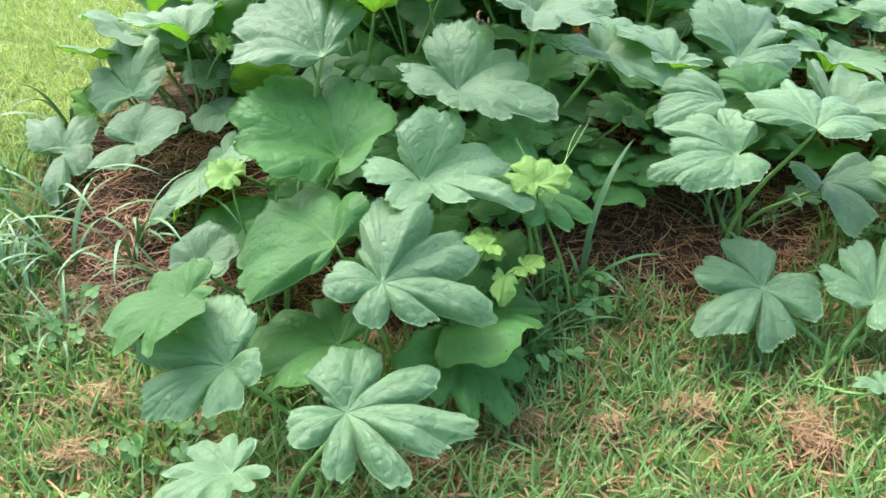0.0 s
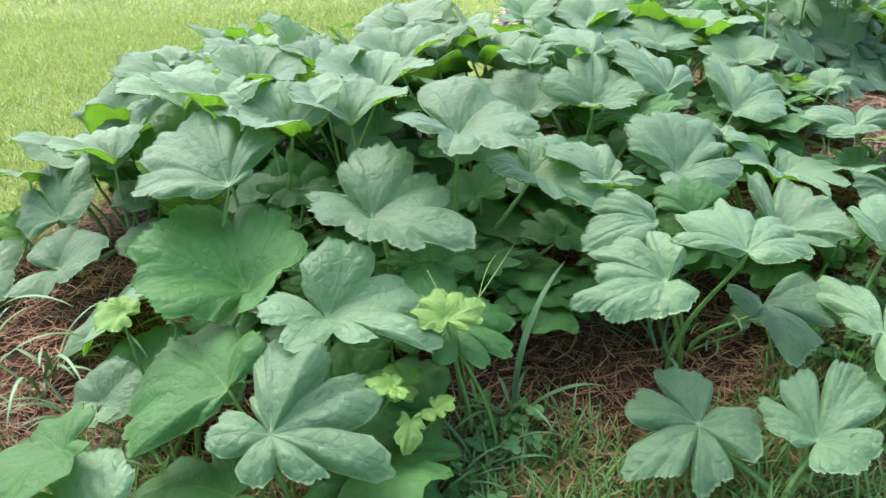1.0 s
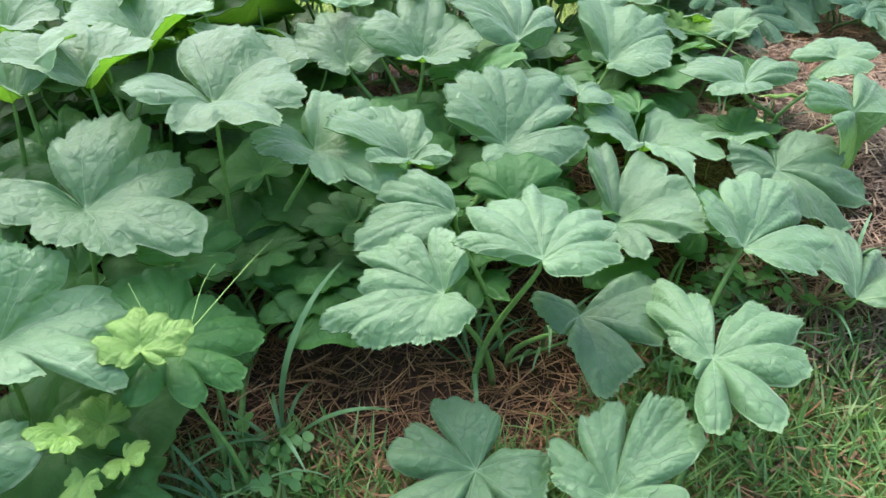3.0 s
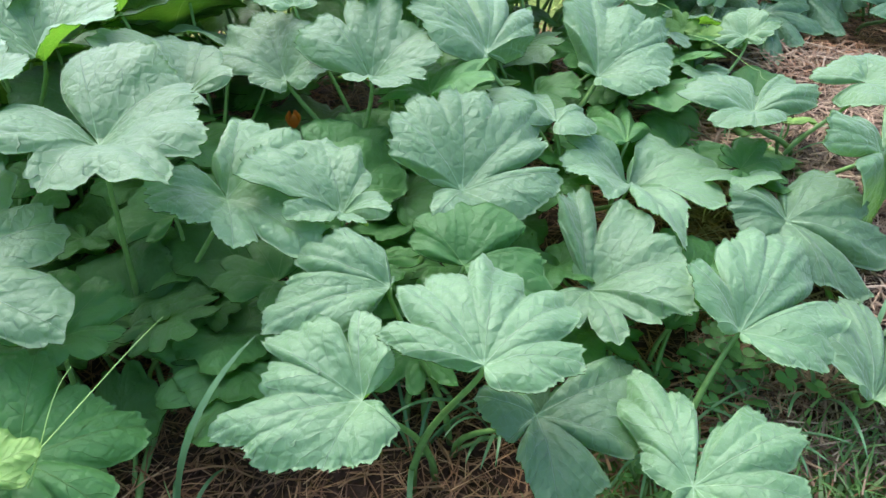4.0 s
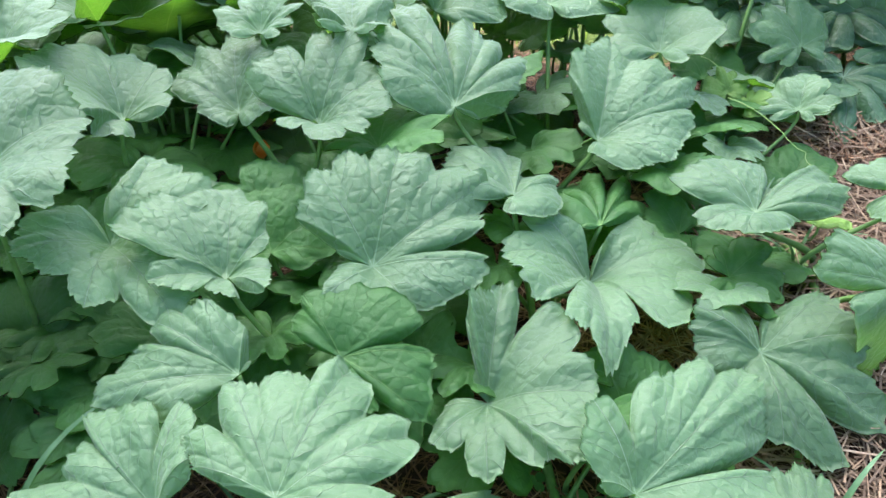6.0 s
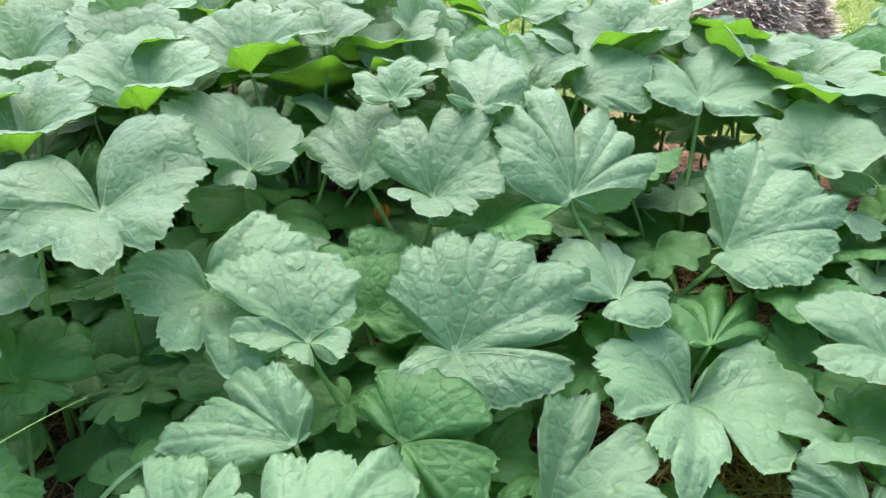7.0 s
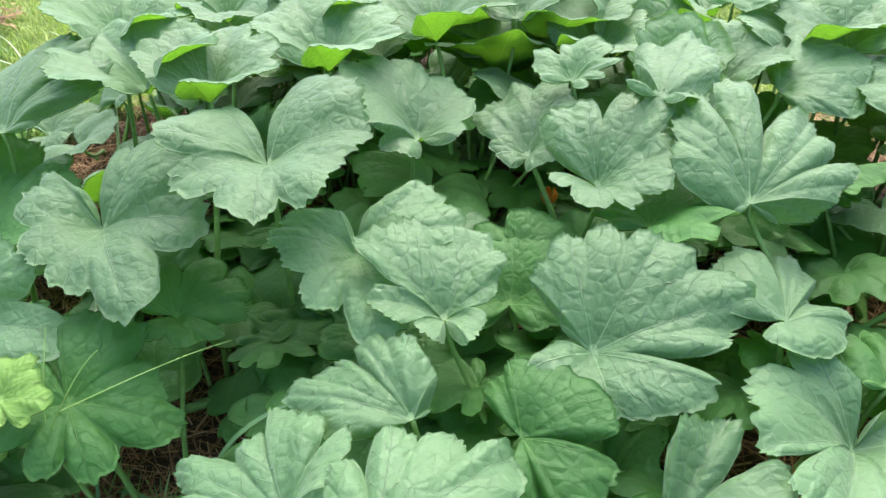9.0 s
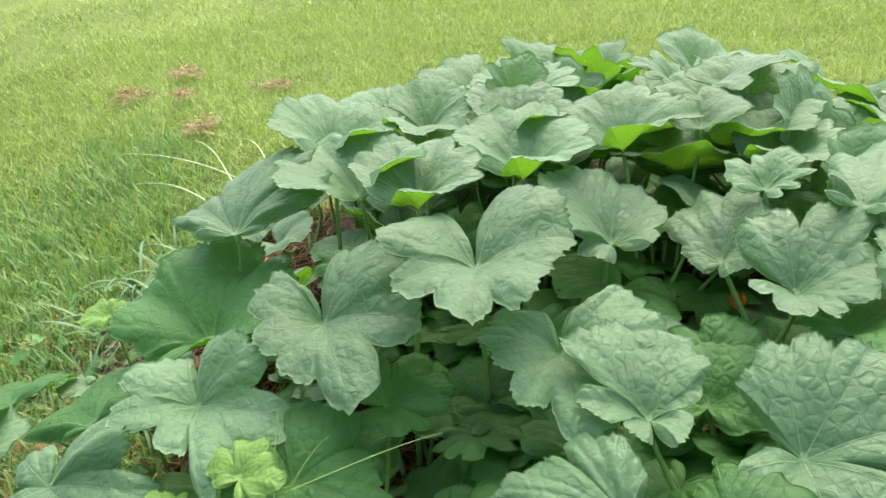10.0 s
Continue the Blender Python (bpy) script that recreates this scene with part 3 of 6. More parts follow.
broad_leaf(1.569, 2.401, 0.371, -85, -39, 24, ((-142, 0.148, -0.013, 0.93), (-130, 0.167, -0.000, 0.93), (-25, 0.047, 0.069, 0.70), (-18, 0.130, -0.100, 0.93), (59, 0.118, 0.014, 0.70), (90, 0.151, 0.004, 0.93), (116, 0.142, -0.006, 0.93), (142, 0.087, -0.001, 0.93)))
broad_leaf(1.383, 2.309, 0.277, -79, -21, 1, ((-161, 0.089, -0.020, 0.93), (-136, 0.167, -0.003, 0.93), (-99, 0.148, 0.033, 0.85), (-59, 0.207, -0.002, 0.75), (-31, 0.200, -0.032, 0.93), (-6, 0.153, 0.003, 0.60), (95, 0.100, -0.000, 0.93), (107, 0.115, 0.010, 0.93), (122, 0.120, 0.032, 0.93), (161, 0.093, -0.000, 0.93)))
broad_leaf(1.064, 2.718, 0.395, 21, -0, -24, ((-115, 0.057, -0.003, 0.93), (-108, 0.140, 0.051, 0.93), (-101, 0.170, 0.060, 0.93), (-74, 0.258, 0.026, 0.93), (-51, 0.232, 0.026, 0.92), (-23, 0.239, 0.013, 0.90), (-11, 0.192, 0.016, 0.93), (33, 0.146, 0.037, 0.93), (56, 0.110, 0.027, 0.93), (115, 0.057, 0.033, 0.93)))
broad_leaf(0.900, 3.069, 0.529, 116, 14, 2, ((-159, 0.078, 0.014, 0.93), (-111, 0.119, 0.043, 0.80), (-34, 0.205, 0.010, 0.60), (0, 0.191, -0.019, 0.93), (27, 0.266, 0.000, 0.93), (59, 0.182, 0.010, 0.93), (80, 0.189, -0.005, 0.93), (159, 0.086, 0.019, 0.93)))
broad_leaf(0.676, 2.934, 0.543, 52, 10, -15, ((-68, 0.102, 0.000, 0.93), (-52, 0.184, 0.001, 0.93), (-20, 0.197, -0.001, 0.93), (47, 0.147, -0.000, 0.93), (68, 0.087, 0.002, 0.93)))
broad_leaf(1.152, 3.230, 0.414, 79, 17, -4, ((-53, 0.108, -0.000, 0.93), (-26, 0.209, -0.004, 0.93), (-3, 0.258, -0.005, 0.93), (13, 0.222, -0.014, 0.93), (53, 0.126, -0.014, 0.80)))
broad_leaf(0.611, 2.622, 0.610, 98, 13, -3, ((-116, 0.059, 0.037, 0.85), (-54, 0.059, -0.030, 0.93), (-47, 0.134, -0.005, 0.93), (-40, 0.192, -0.013, 0.93), (-10, 0.251, -0.035, 0.93), (23, 0.129, 0.002, 0.93), (54, 0.079, -0.009, 0.93), (116, 0.059, 0.037, 0.93)))
broad_leaf(0.419, 2.508, 0.479, 116, 18, 10, ((-153, 0.047, 0.012, 0.93), (-110, 0.055, 0.021, 0.80), (-49, 0.154, 0.038, 0.93), (-21, 0.179, 0.018, 0.93), (3, 0.192, 0.021, 0.93), (36, 0.127, 0.051, 0.93), (123, 0.098, 0.046, 0.93), (153, 0.071, 0.027, 0.93)))
broad_leaf(0.028, 1.867, 0.446, -29, -21, -10, ((-160, 0.142, 0.043, 0.93), (-139, 0.182, 0.048, 0.93), (-106, 0.184, 0.064, 0.85), (-72, 0.193, 0.033, 0.80), (-13, 0.231, 0.042, 0.85), (23, 0.143, 0.047, 0.88), (62, 0.125, 0.051, 0.85), (123, 0.141, 0.049, 0.93), (151, 0.143, 0.043, 0.93), (160, 0.077, 0.042, 0.93)))
broad_leaf(-0.052, 1.629, 0.336, -31, -21, -11, ((-168, 0.082, 0.034, 0.93), (-159, 0.115, 0.060, 0.93), (-125, 0.143, 0.077, 0.93), (-102, 0.155, 0.074, 0.80), (-65, 0.209, 0.016, 0.82), (-12, 0.231, 0.052, 0.72), (4, 0.121, 0.046, 0.75), (82, 0.146, 0.066, 0.82), (116, 0.139, 0.061, 0.93), (168, 0.116, 0.018, 0.93)))
broad_leaf(-0.231, 1.732, 0.346, 79, 15, -12, ((-168, 0.126, 0.034, 0.93), (-142, 0.202, 0.069, 0.93), (-110, 0.223, 0.033, 0.93), (-89, 0.247, 0.074, 0.93), (-41, 0.248, 0.049, 0.85), (-19, 0.240, 0.049, 0.93), (4, 0.213, 0.050, 0.93), (24, 0.162, 0.049, 0.93), (95, 0.075, 0.084, 0.93), (168, 0.106, 0.050, 0.93)), old=True)
broad_leaf(-0.121, 1.360, 0.260, -42, -22, -13, ((-161, 0.102, -0.031, 0.93), (-154, 0.163, -0.004, 0.93), (-141, 0.205, 0.001, 0.93), (-113, 0.180, 0.045, 0.82), (-82, 0.221, -0.035, 0.78), (-30, 0.220, -0.007, 0.80), (-2, 0.120, 0.003, 0.70), (56, 0.101, 0.001, 0.75), (128, 0.113, 0.000, 0.93), (161, 0.096, -0.008, 0.93)))
broad_leaf(-0.179, 1.149, 0.128, -10, -9, -16, ((-159, 0.051, 0.009, 0.93), (-152, 0.099, 0.016, 0.93), (-111, 0.130, 0.016, 0.93), (-86, 0.136, 0.010, 0.62), (-43, 0.186, -0.000, 0.62), (-1, 0.226, 0.010, 0.93), (12, 0.184, 0.009, 0.70), (38, 0.177, 0.011, 0.60), (83, 0.129, -0.001, 0.65), (128, 0.116, 0.016, 0.93), (159, 0.100, 0.011, 0.93)))
broad_leaf(-0.402, 1.241, 0.162, -137, -19, 11, ((-156, 0.064, 0.016, 0.93), (-105, 0.077, 0.009, 0.80), (-63, 0.107, 0.016, 0.93), (-41, 0.116, 0.027, 0.65), (-3, 0.132, -0.005, 0.93), (18, 0.175, -0.023, 0.93), (34, 0.168, -0.022, 0.75), (62, 0.200, 0.006, 0.80), (100, 0.170, 0.021, 0.93), (131, 0.161, 0.009, 0.93), (156, 0.114, 0.014, 0.93)))
broad_leaf(0.702, 1.612, 0.065, -133, -19, 16, ((-161, 0.066, 0.012, 0.93), (-140, 0.123, 0.014, 0.93), (-88, 0.132, 0.012, 0.72), (-57, 0.127, -0.003, 0.93), (-29, 0.158, -0.006, 0.65), (-8, 0.145, 0.020, 0.93), (16, 0.205, 0.010, 0.70), (65, 0.156, 0.012, 0.93), (85, 0.143, 0.012, 0.72), (107, 0.139, 0.024, 0.93), (161, 0.107, 0.020, 0.93)))
broad_leaf(1.113, 1.736, 0.198, -108, -13, -1, ((-168, 0.112, -0.009, 0.93), (-161, 0.167, -0.001, 0.93), (-136, 0.190, 0.001, 0.85), (-99, 0.161, -0.011, 0.75), (-43, 0.169, -0.001, 0.60), (-7, 0.155, -0.008, 0.65), (49, 0.034, 0.011, 0.93), (115, 0.085, -0.003, 0.88), (130, 0.181, -0.009, 0.93), (145, 0.214, -0.004, 0.93), (168, 0.144, -0.004, 0.93)))
broad_leaf(0.900, 1.866, 0.201, -102, -17, 14, ((-130, 0.206, 0.009, 0.93), (-84, 0.163, 0.013, 0.60), (-51, 0.149, 0.013, 0.93), (-22, 0.171, -0.001, 0.93), (10, 0.096, 0.022, 0.60), (29, 0.075, 0.019, 0.93), (80, 0.102, 0.036, 0.93), (130, 0.046, -0.002, 0.93)))
broad_leaf(0.170, 1.894, 0.321, 60, 2, -23, ((-145, 0.085, 0.030, 0.82), (-95, 0.095, 0.025, 0.80), (-51, 0.130, 0.015, 0.86), (-8, 0.130, 0.010, 0.93), (15, 0.121, 0.010, 0.80), (40, 0.095, 0.012, 0.86), (72, 0.080, 0.020, 0.80), (150, 0.070, 0.030, 0.93)), old=True)
broad_leaf(0.190, 1.686, 0.278, -20, -27, -6, ((-170, 0.150, 0.020, 0.93), (-125, 0.165, 0.015, 0.84), (-86, 0.140, 0.0, 0.93), (-58, 0.180, -0.01, 0.80), (-4, 0.140, 0.010, 0.80), (29, 0.125, 0.015, 0.76), (79, 0.135, 0.020, 0.86), (101, 0.120, 0.025, 0.84), (159, 0.125, 0.020, 0.93)), old=True)
broad_leaf(0.956, 2.457, 0.410, 67, -6, -9, ((-155, 0.110, 0.026, 0.93), (-117, 0.130, 0.021, 0.93), (-73, 0.168, 0.002, 0.80), (-49, 0.259, -0.041, 0.93), (-31, 0.159, -0.012, 0.60), (-24, 0.095, -0.021, 0.93), (7, 0.118, 0.002, 0.93), (23, 0.092, -0.006, 0.93), (155, 0.063, 0.005, 0.93)))
broad_leaf(1.104, 2.495, 0.348, 144, 8, -6, ((-71, 0.039, 0.003, 0.93), (-3, 0.105, -0.006, 0.82), (24, 0.156, -0.018, 0.82), (44, 0.238, -0.050, 0.82), (63, 0.254, -0.043, 0.93), (71, 0.183, -0.049, 0.93)), old=True)
broad_leaf(0.674, 1.971, 0.365, 159, 15, 12, ((-67, 0.130, 0.005, 0.93), (-48, 0.205, -0.014, 0.93), (-26, 0.163, -0.009, 0.85), (-7, 0.164, -0.008, 0.93), (18, 0.125, 0.019, 0.93), (51, 0.075, 0.011, 0.93), (67, 0.031, -0.014, 0.93)))
broad_leaf(0.785, 2.069, 0.338, 51, 13, -21, ((-100, 0.103, -0.008, 0.93), (-84, 0.121, 0.005, 0.93), (10, 0.132, 0.008, 0.75), (33, 0.135, -0.001, 0.93), (74, 0.154, 0.000, 0.80), (100, 0.098, 0.001, 0.93)), old=True)
broad_leaf(-0.897, 2.339, 0.272, 94, 25, 9, ((-112, 0.098, -0.009, 0.93), (-70, 0.155, -0.013, 0.93), (-41, 0.205, -0.001, 0.80), (-25, 0.240, 0.016, 0.93), (-13, 0.266, 0.026, 0.82), (19, 0.195, 0.038, 0.93), (49, 0.129, 0.020, 0.93), (112, 0.085, 0.028, 0.93)))
broad_leaf(-0.853, 2.184, 0.190, 7, 8, -18, ((-139, 0.110, 0.029, 0.93), (-63, 0.123, 0.039, 0.93), (2, 0.155, 0.053, 0.93), (58, 0.108, 0.041, 0.78), (100, 0.108, 0.015, 0.93), (139, 0.147, 0.030, 0.93)))
broad_leaf(-1.057, 2.178, 0.168, 46, 8, -16, ((-126, 0.095, 0.017, 0.93), (-80, 0.198, 0.001, 0.75), (-30, 0.158, 0.012, 0.93), (18, 0.077, 0.010, 0.93), (89, 0.097, -0.001, 0.75), (126, 0.192, -0.000, 0.93)))
broad_leaf(0.921, 1.548, 0.063, 39, 16, -10, ((-147, 0.059, 0.022, 0.93), (-123, 0.097, 0.022, 0.93), (-91, 0.134, 0.022, 0.72), (-62, 0.140, 0.033, 0.93), (-38, 0.177, 0.013, 0.62), (-21, 0.187, 0.027, 0.93), (-10, 0.214, 0.028, 0.93), (7, 0.197, 0.026, 0.70), (58, 0.115, 0.025, 0.93), (99, 0.101, 0.017, 0.93), (147, 0.084, 0.021, 0.93)))
broad_leaf(-0.267, 1.843, 0.539, 140, 17, 12, ((-83, 0.085, 0.024, 0.93), (-71, 0.152, 0.024, 0.93), (-44, 0.201, -0.012, 0.88), (-7, 0.254, -0.008, 0.93), (24, 0.259, 0.024, 0.90), (38, 0.247, 0.020, 0.80), (59, 0.233, 0.011, 0.93), (76, 0.190, 0.011, 0.93), (83, 0.070, 0.001, 0.93)))
broad_leaf(-0.220, 1.472, 0.279, 139, -2, 22, ((-88, 0.080, -0.005, 0.93), (-75, 0.201, 0.002, 0.93), (-6, 0.239, -0.002, 0.93), (15, 0.269, -0.038, 0.82), (88, 0.114, 0.034, 0.93)), old=True)
leaf(-0.324, 0.938, 0.198, -151, -9, -13, 0.113, 0.113, 0.113, 0.62)
leaf(-0.498, 1.368, 0.224, -156, -29, -11, 0.157, 0.181, 0.166, old=True)
leaf(-0.040, 1.620, 0.150, -2, -17, -1, 0.174, 0.188, 0.193, old=True)
leaf(0.014, 1.504, 0.050, 8, 2, 8, 0.208, 0.183, 0.245, old=True)
leaf(-0.438, 1.597, 0.375, 170, 15, 11, 0.050, 0.080, 0.052, 0.3, young=True)
leaf(-0.588, 2.091, 0.170, -135, -36, -20, 0.255, 0.293, 0.137)
leaf(-0.222, 1.410, 0.080, 174, -8, -1, 0.188, 0.217, 0.171, old=True)
leaf(0.007, 1.438, 0.040, -48, -35, 13, 0.175, 0.184, 0.180, old=True)
leaf(-0.247, 2.577, 0.645, 129, 28, -25, 0.108, 0.091, 0.116)
leaf(-0.475, 2.914, 0.545, 131, 12, -19, 0.177, 0.180, 0.153)
leaf(0.513, 2.766, 0.558, 110, 18, -33, 0.134, 0.110, 0.133)
leaf(-0.90, 2.88, 0.40, 78, 28, -2, 0.150, 0.154, 0.154)
leaf(1.625, 3.463, 0.398, 94, 35, -9, 0.207, 0.178, 0.199)
leaf(0.452, 3.137, 0.620, 98, 9, -7, 0.113, 0.104, 0.117)
leaf(0.435, 2.011, 0.150, -177, 11, 7, 0.203, 0.187, 0.199, old=True)
leaf(0.710, 2.465, 0.465, 90, -5, 12, 0.124, 0.125, 0.158, old=True)
leaf(0.429, 2.614, 0.592, 102, 11, 4, 0.096, 0.087, 0.088)
leaf(1.150, 2.971, 0.480, 87, 6, 4, 0.158, 0.152, 0.124)
leaf(1.439, 2.935, 0.400, 77, 17, 12, 0.094, 0.096, 0.075, 0.38)
leaf(1.452, 3.231, 0.420, 116, 35, -0, 0.116, 0.153, 0.067)
leaf(1.419, 3.501, 0.450, 81, 12, 12, 0.139, 0.122, 0.140)
leaf(1.329, 2.464, 0.300, 17, -9, -14, 0.092, 0.086, 0.115, old=True)
leaf(0.189, 1.599, 0.339, 109, 17, -4, 0.070, 0.070, 0.085, 0.6, young=True)
leaf(0.127, 2.997, 0.600, 144, 11, 1, 0.144, 0.166, 0.159)
leaf(0.022, 2.958, 0.610, 86, 7, 10, 0.173, 0.152, 0.220)
leaf(-0.542, 3.183, 0.500, 114, 13, 13, 0.139, 0.152, 0.137)
leaf(0.260, 2.984, 0.544, 151, 40, -24, 0.146, 0.144, 0.143)
leaf(-0.246, 3.167, 0.550, 164, 10, -8, 0.110, 0.144, 0.066)
leaf(-0.686, 2.828, 0.500, 153, 12, -6, 0.168, 0.203, 0.133)
leaf(0.161, 2.767, 0.613, 120, 2, 3, 0.104, 0.096, 0.125)

# bowl-shaped leaves that stand up behind the large ones
BOWL = ((-150, 0.12, 0.072, 0.93), (-105, 0.15, 0.080, 0.92), (-62, 0.17, 0.085, 0.88), (-24, 0.18, 0.075, 0.86), (18, 0.17, 0.070, 0.88), (58, 0.17, 0.060, 0.90), (104, 0.15, 0.075, 0.93), (150, 0.13, 0.090, 0.93))
for x, y, z, heading, rise, bank, scale in ((-0.035, 2.141, 0.571, 100, 4, 0, 0.90), (-0.170, 2.090, 0.565, 150, 4, 8, 1.00), (0.004, 2.387, 0.570, 100, 4, 0, 1.00), (-0.380, 2.720, 0.560, 80, 2, 6, 1.00), (-0.150, 2.500, 0.600, 120, 3, -6, 0.85), (0.200, 2.870, 0.545, 70, 4, 4, 0.95), (0.060, 2.630, 0.580, 95, 8, 6, 0.95), (0.320, 3.060, 0.510, 110, 0, -8, 0.90), (0.310, 2.845, 0.535, 60, 3, 0, 0.85), (0.635, 3.130, 0.545, 90, 2, 6, 0.95), (0.563, 2.925, 0.530, 120, 4, -4, 0.85), (0.905, 3.290, 0.500, 80, 2, 0, 0.95), (-0.360, 2.140, 0.600, 140, 4, -6, 0.95), (-0.520, 2.420, 0.550, 110, 0, 8, 0.95), (-0.720, 2.360, 0.420, 130, -4, 4, 0.85), (-0.300, 2.360, 0.610, 60, 6, -8, 0.80)):
    broad_leaf(x, y, z, heading, rise, bank, [(a, r * scale * (0.90 + 0.05 * ((heading // 10 + 3 * k) % 5)), h * scale * 1.25, n) for k, (a, r, h, n) in enumerate(BOWL)])
leaf(0.39, 2.31, 0.345, 123, 10, 0, 0.115, 0.11, 0.10, 0.15)
leaf(0.56, 2.30, 0.325, 120, 22, 0, 0.150, 0.13, 0.13, 0.10, old=True)

# dark leaves at the edge of the second bed
STAR = ((-150, 0.11, -0.01, 0.80), (-112, 0.16, 0.01, 0.72), (-66, 0.17, 0.01, 0.70), (-30, 0.15, 0.0, 0.80), (0, 0.19, -0.01, 0.72), (34, 0.15, 0.0, 0.78), (70, 0.17, 0.01, 0.72), (112, 0.15, 0.01, 0.80), (150, 0.11, -0.01, 0.93))
for at in ((1.74, 3.55, 0.40, -100, -22, 4), (1.55, 3.46, 0.43, -120, -14, 10), (1.50, 3.63, 0.49, -80, -8, -8), (1.38, 3.54, 0.48, -130, -4, 12), (1.31, 3.40, 0.43, -100, 4, -6), (1.88, 3.70, 0.46, -60, -10, -10), (2.02, 3.62, 0.44, -80, -12, 6), (1.66, 3.74, 0.50, -110, -10, 0), (1.20, 3.62, 0.50, -90, 0, 8), (1.42, 3.34, 0.36, -110, -20, -10), (1.95, 3.30, 0.34, -70, -36, 14), (1.84, 3.86, 0.54, -100, -4, -8), (2.14, 3.78, 0.50, -60, -12, 8), (2.12, 3.40, 0.38, -110, -30, -12), (1.58, 3.30, 0.27, -60, -16, 18), (1.28, 3.74, 0.53, -120, 6, -4), (1.56, 3.26, 0.345, -90, -26, 6), (1.44, 3.18, 0.335, -130, -20, -8), (1.70, 3.40, 0.36, -70, -30, 10), (1.82, 3.46, 0.36, -110, -28, -6)):
    broad_leaf(at[0], at[1], at[2], at[3], 0.5 * at[4], at[5], [(a, r * (0.86 + 0.07 * ((at[3] + k) % 5)), h, n) for k, (a, r, h, n) in enumerate(STAR)], dark=True)

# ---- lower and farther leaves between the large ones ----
# low ones mostly take the deeper green top, shade put into the colour
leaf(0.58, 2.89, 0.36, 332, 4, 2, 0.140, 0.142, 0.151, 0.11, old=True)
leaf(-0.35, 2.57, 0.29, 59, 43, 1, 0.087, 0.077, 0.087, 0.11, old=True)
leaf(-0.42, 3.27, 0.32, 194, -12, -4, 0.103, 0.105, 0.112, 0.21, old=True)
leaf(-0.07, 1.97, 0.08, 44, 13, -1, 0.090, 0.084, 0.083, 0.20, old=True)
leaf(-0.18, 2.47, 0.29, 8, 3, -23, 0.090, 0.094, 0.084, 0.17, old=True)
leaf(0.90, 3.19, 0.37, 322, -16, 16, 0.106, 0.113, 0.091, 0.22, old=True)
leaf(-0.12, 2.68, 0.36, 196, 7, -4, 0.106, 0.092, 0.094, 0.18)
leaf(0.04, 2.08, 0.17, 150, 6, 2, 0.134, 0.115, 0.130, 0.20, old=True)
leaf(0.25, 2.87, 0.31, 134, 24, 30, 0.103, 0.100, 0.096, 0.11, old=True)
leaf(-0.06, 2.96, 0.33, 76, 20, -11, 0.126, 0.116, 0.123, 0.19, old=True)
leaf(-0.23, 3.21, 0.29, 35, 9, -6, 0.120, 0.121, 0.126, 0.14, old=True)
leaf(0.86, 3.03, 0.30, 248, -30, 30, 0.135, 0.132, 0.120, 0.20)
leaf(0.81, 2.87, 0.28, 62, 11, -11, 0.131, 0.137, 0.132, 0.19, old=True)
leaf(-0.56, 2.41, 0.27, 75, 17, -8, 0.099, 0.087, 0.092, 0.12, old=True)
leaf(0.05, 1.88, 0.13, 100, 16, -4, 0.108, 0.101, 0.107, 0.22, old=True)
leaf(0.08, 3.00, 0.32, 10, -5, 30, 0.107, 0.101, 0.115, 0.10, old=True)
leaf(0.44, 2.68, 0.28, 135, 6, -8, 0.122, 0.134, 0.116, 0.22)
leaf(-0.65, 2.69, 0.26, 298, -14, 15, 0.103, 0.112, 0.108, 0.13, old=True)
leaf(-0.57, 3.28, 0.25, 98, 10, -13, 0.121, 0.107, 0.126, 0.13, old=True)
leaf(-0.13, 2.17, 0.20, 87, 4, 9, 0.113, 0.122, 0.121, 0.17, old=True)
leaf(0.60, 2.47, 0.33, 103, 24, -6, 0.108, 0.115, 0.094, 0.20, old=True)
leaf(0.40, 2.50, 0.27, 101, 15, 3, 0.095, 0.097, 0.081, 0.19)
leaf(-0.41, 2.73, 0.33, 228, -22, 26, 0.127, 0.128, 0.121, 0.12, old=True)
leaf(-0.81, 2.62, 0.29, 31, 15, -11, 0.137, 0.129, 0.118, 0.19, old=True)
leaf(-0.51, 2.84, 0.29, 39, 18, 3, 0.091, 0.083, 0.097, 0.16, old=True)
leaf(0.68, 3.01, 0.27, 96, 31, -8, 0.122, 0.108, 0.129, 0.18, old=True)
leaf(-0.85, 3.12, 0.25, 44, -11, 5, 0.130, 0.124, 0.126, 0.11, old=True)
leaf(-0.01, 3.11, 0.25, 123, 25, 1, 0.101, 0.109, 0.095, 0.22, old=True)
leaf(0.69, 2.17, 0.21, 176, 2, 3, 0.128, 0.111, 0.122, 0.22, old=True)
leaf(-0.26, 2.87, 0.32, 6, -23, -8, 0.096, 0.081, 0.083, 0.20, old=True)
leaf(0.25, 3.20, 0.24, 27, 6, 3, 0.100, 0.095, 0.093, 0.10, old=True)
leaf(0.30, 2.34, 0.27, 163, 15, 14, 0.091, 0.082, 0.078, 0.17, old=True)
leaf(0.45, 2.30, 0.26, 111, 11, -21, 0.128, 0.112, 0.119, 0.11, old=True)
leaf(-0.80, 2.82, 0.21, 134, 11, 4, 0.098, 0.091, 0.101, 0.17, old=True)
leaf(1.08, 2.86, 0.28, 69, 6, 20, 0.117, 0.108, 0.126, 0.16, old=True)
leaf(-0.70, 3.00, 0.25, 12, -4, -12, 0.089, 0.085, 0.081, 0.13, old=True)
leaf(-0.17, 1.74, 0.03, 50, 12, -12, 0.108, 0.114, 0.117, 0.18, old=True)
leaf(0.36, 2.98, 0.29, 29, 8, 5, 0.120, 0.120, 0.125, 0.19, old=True)
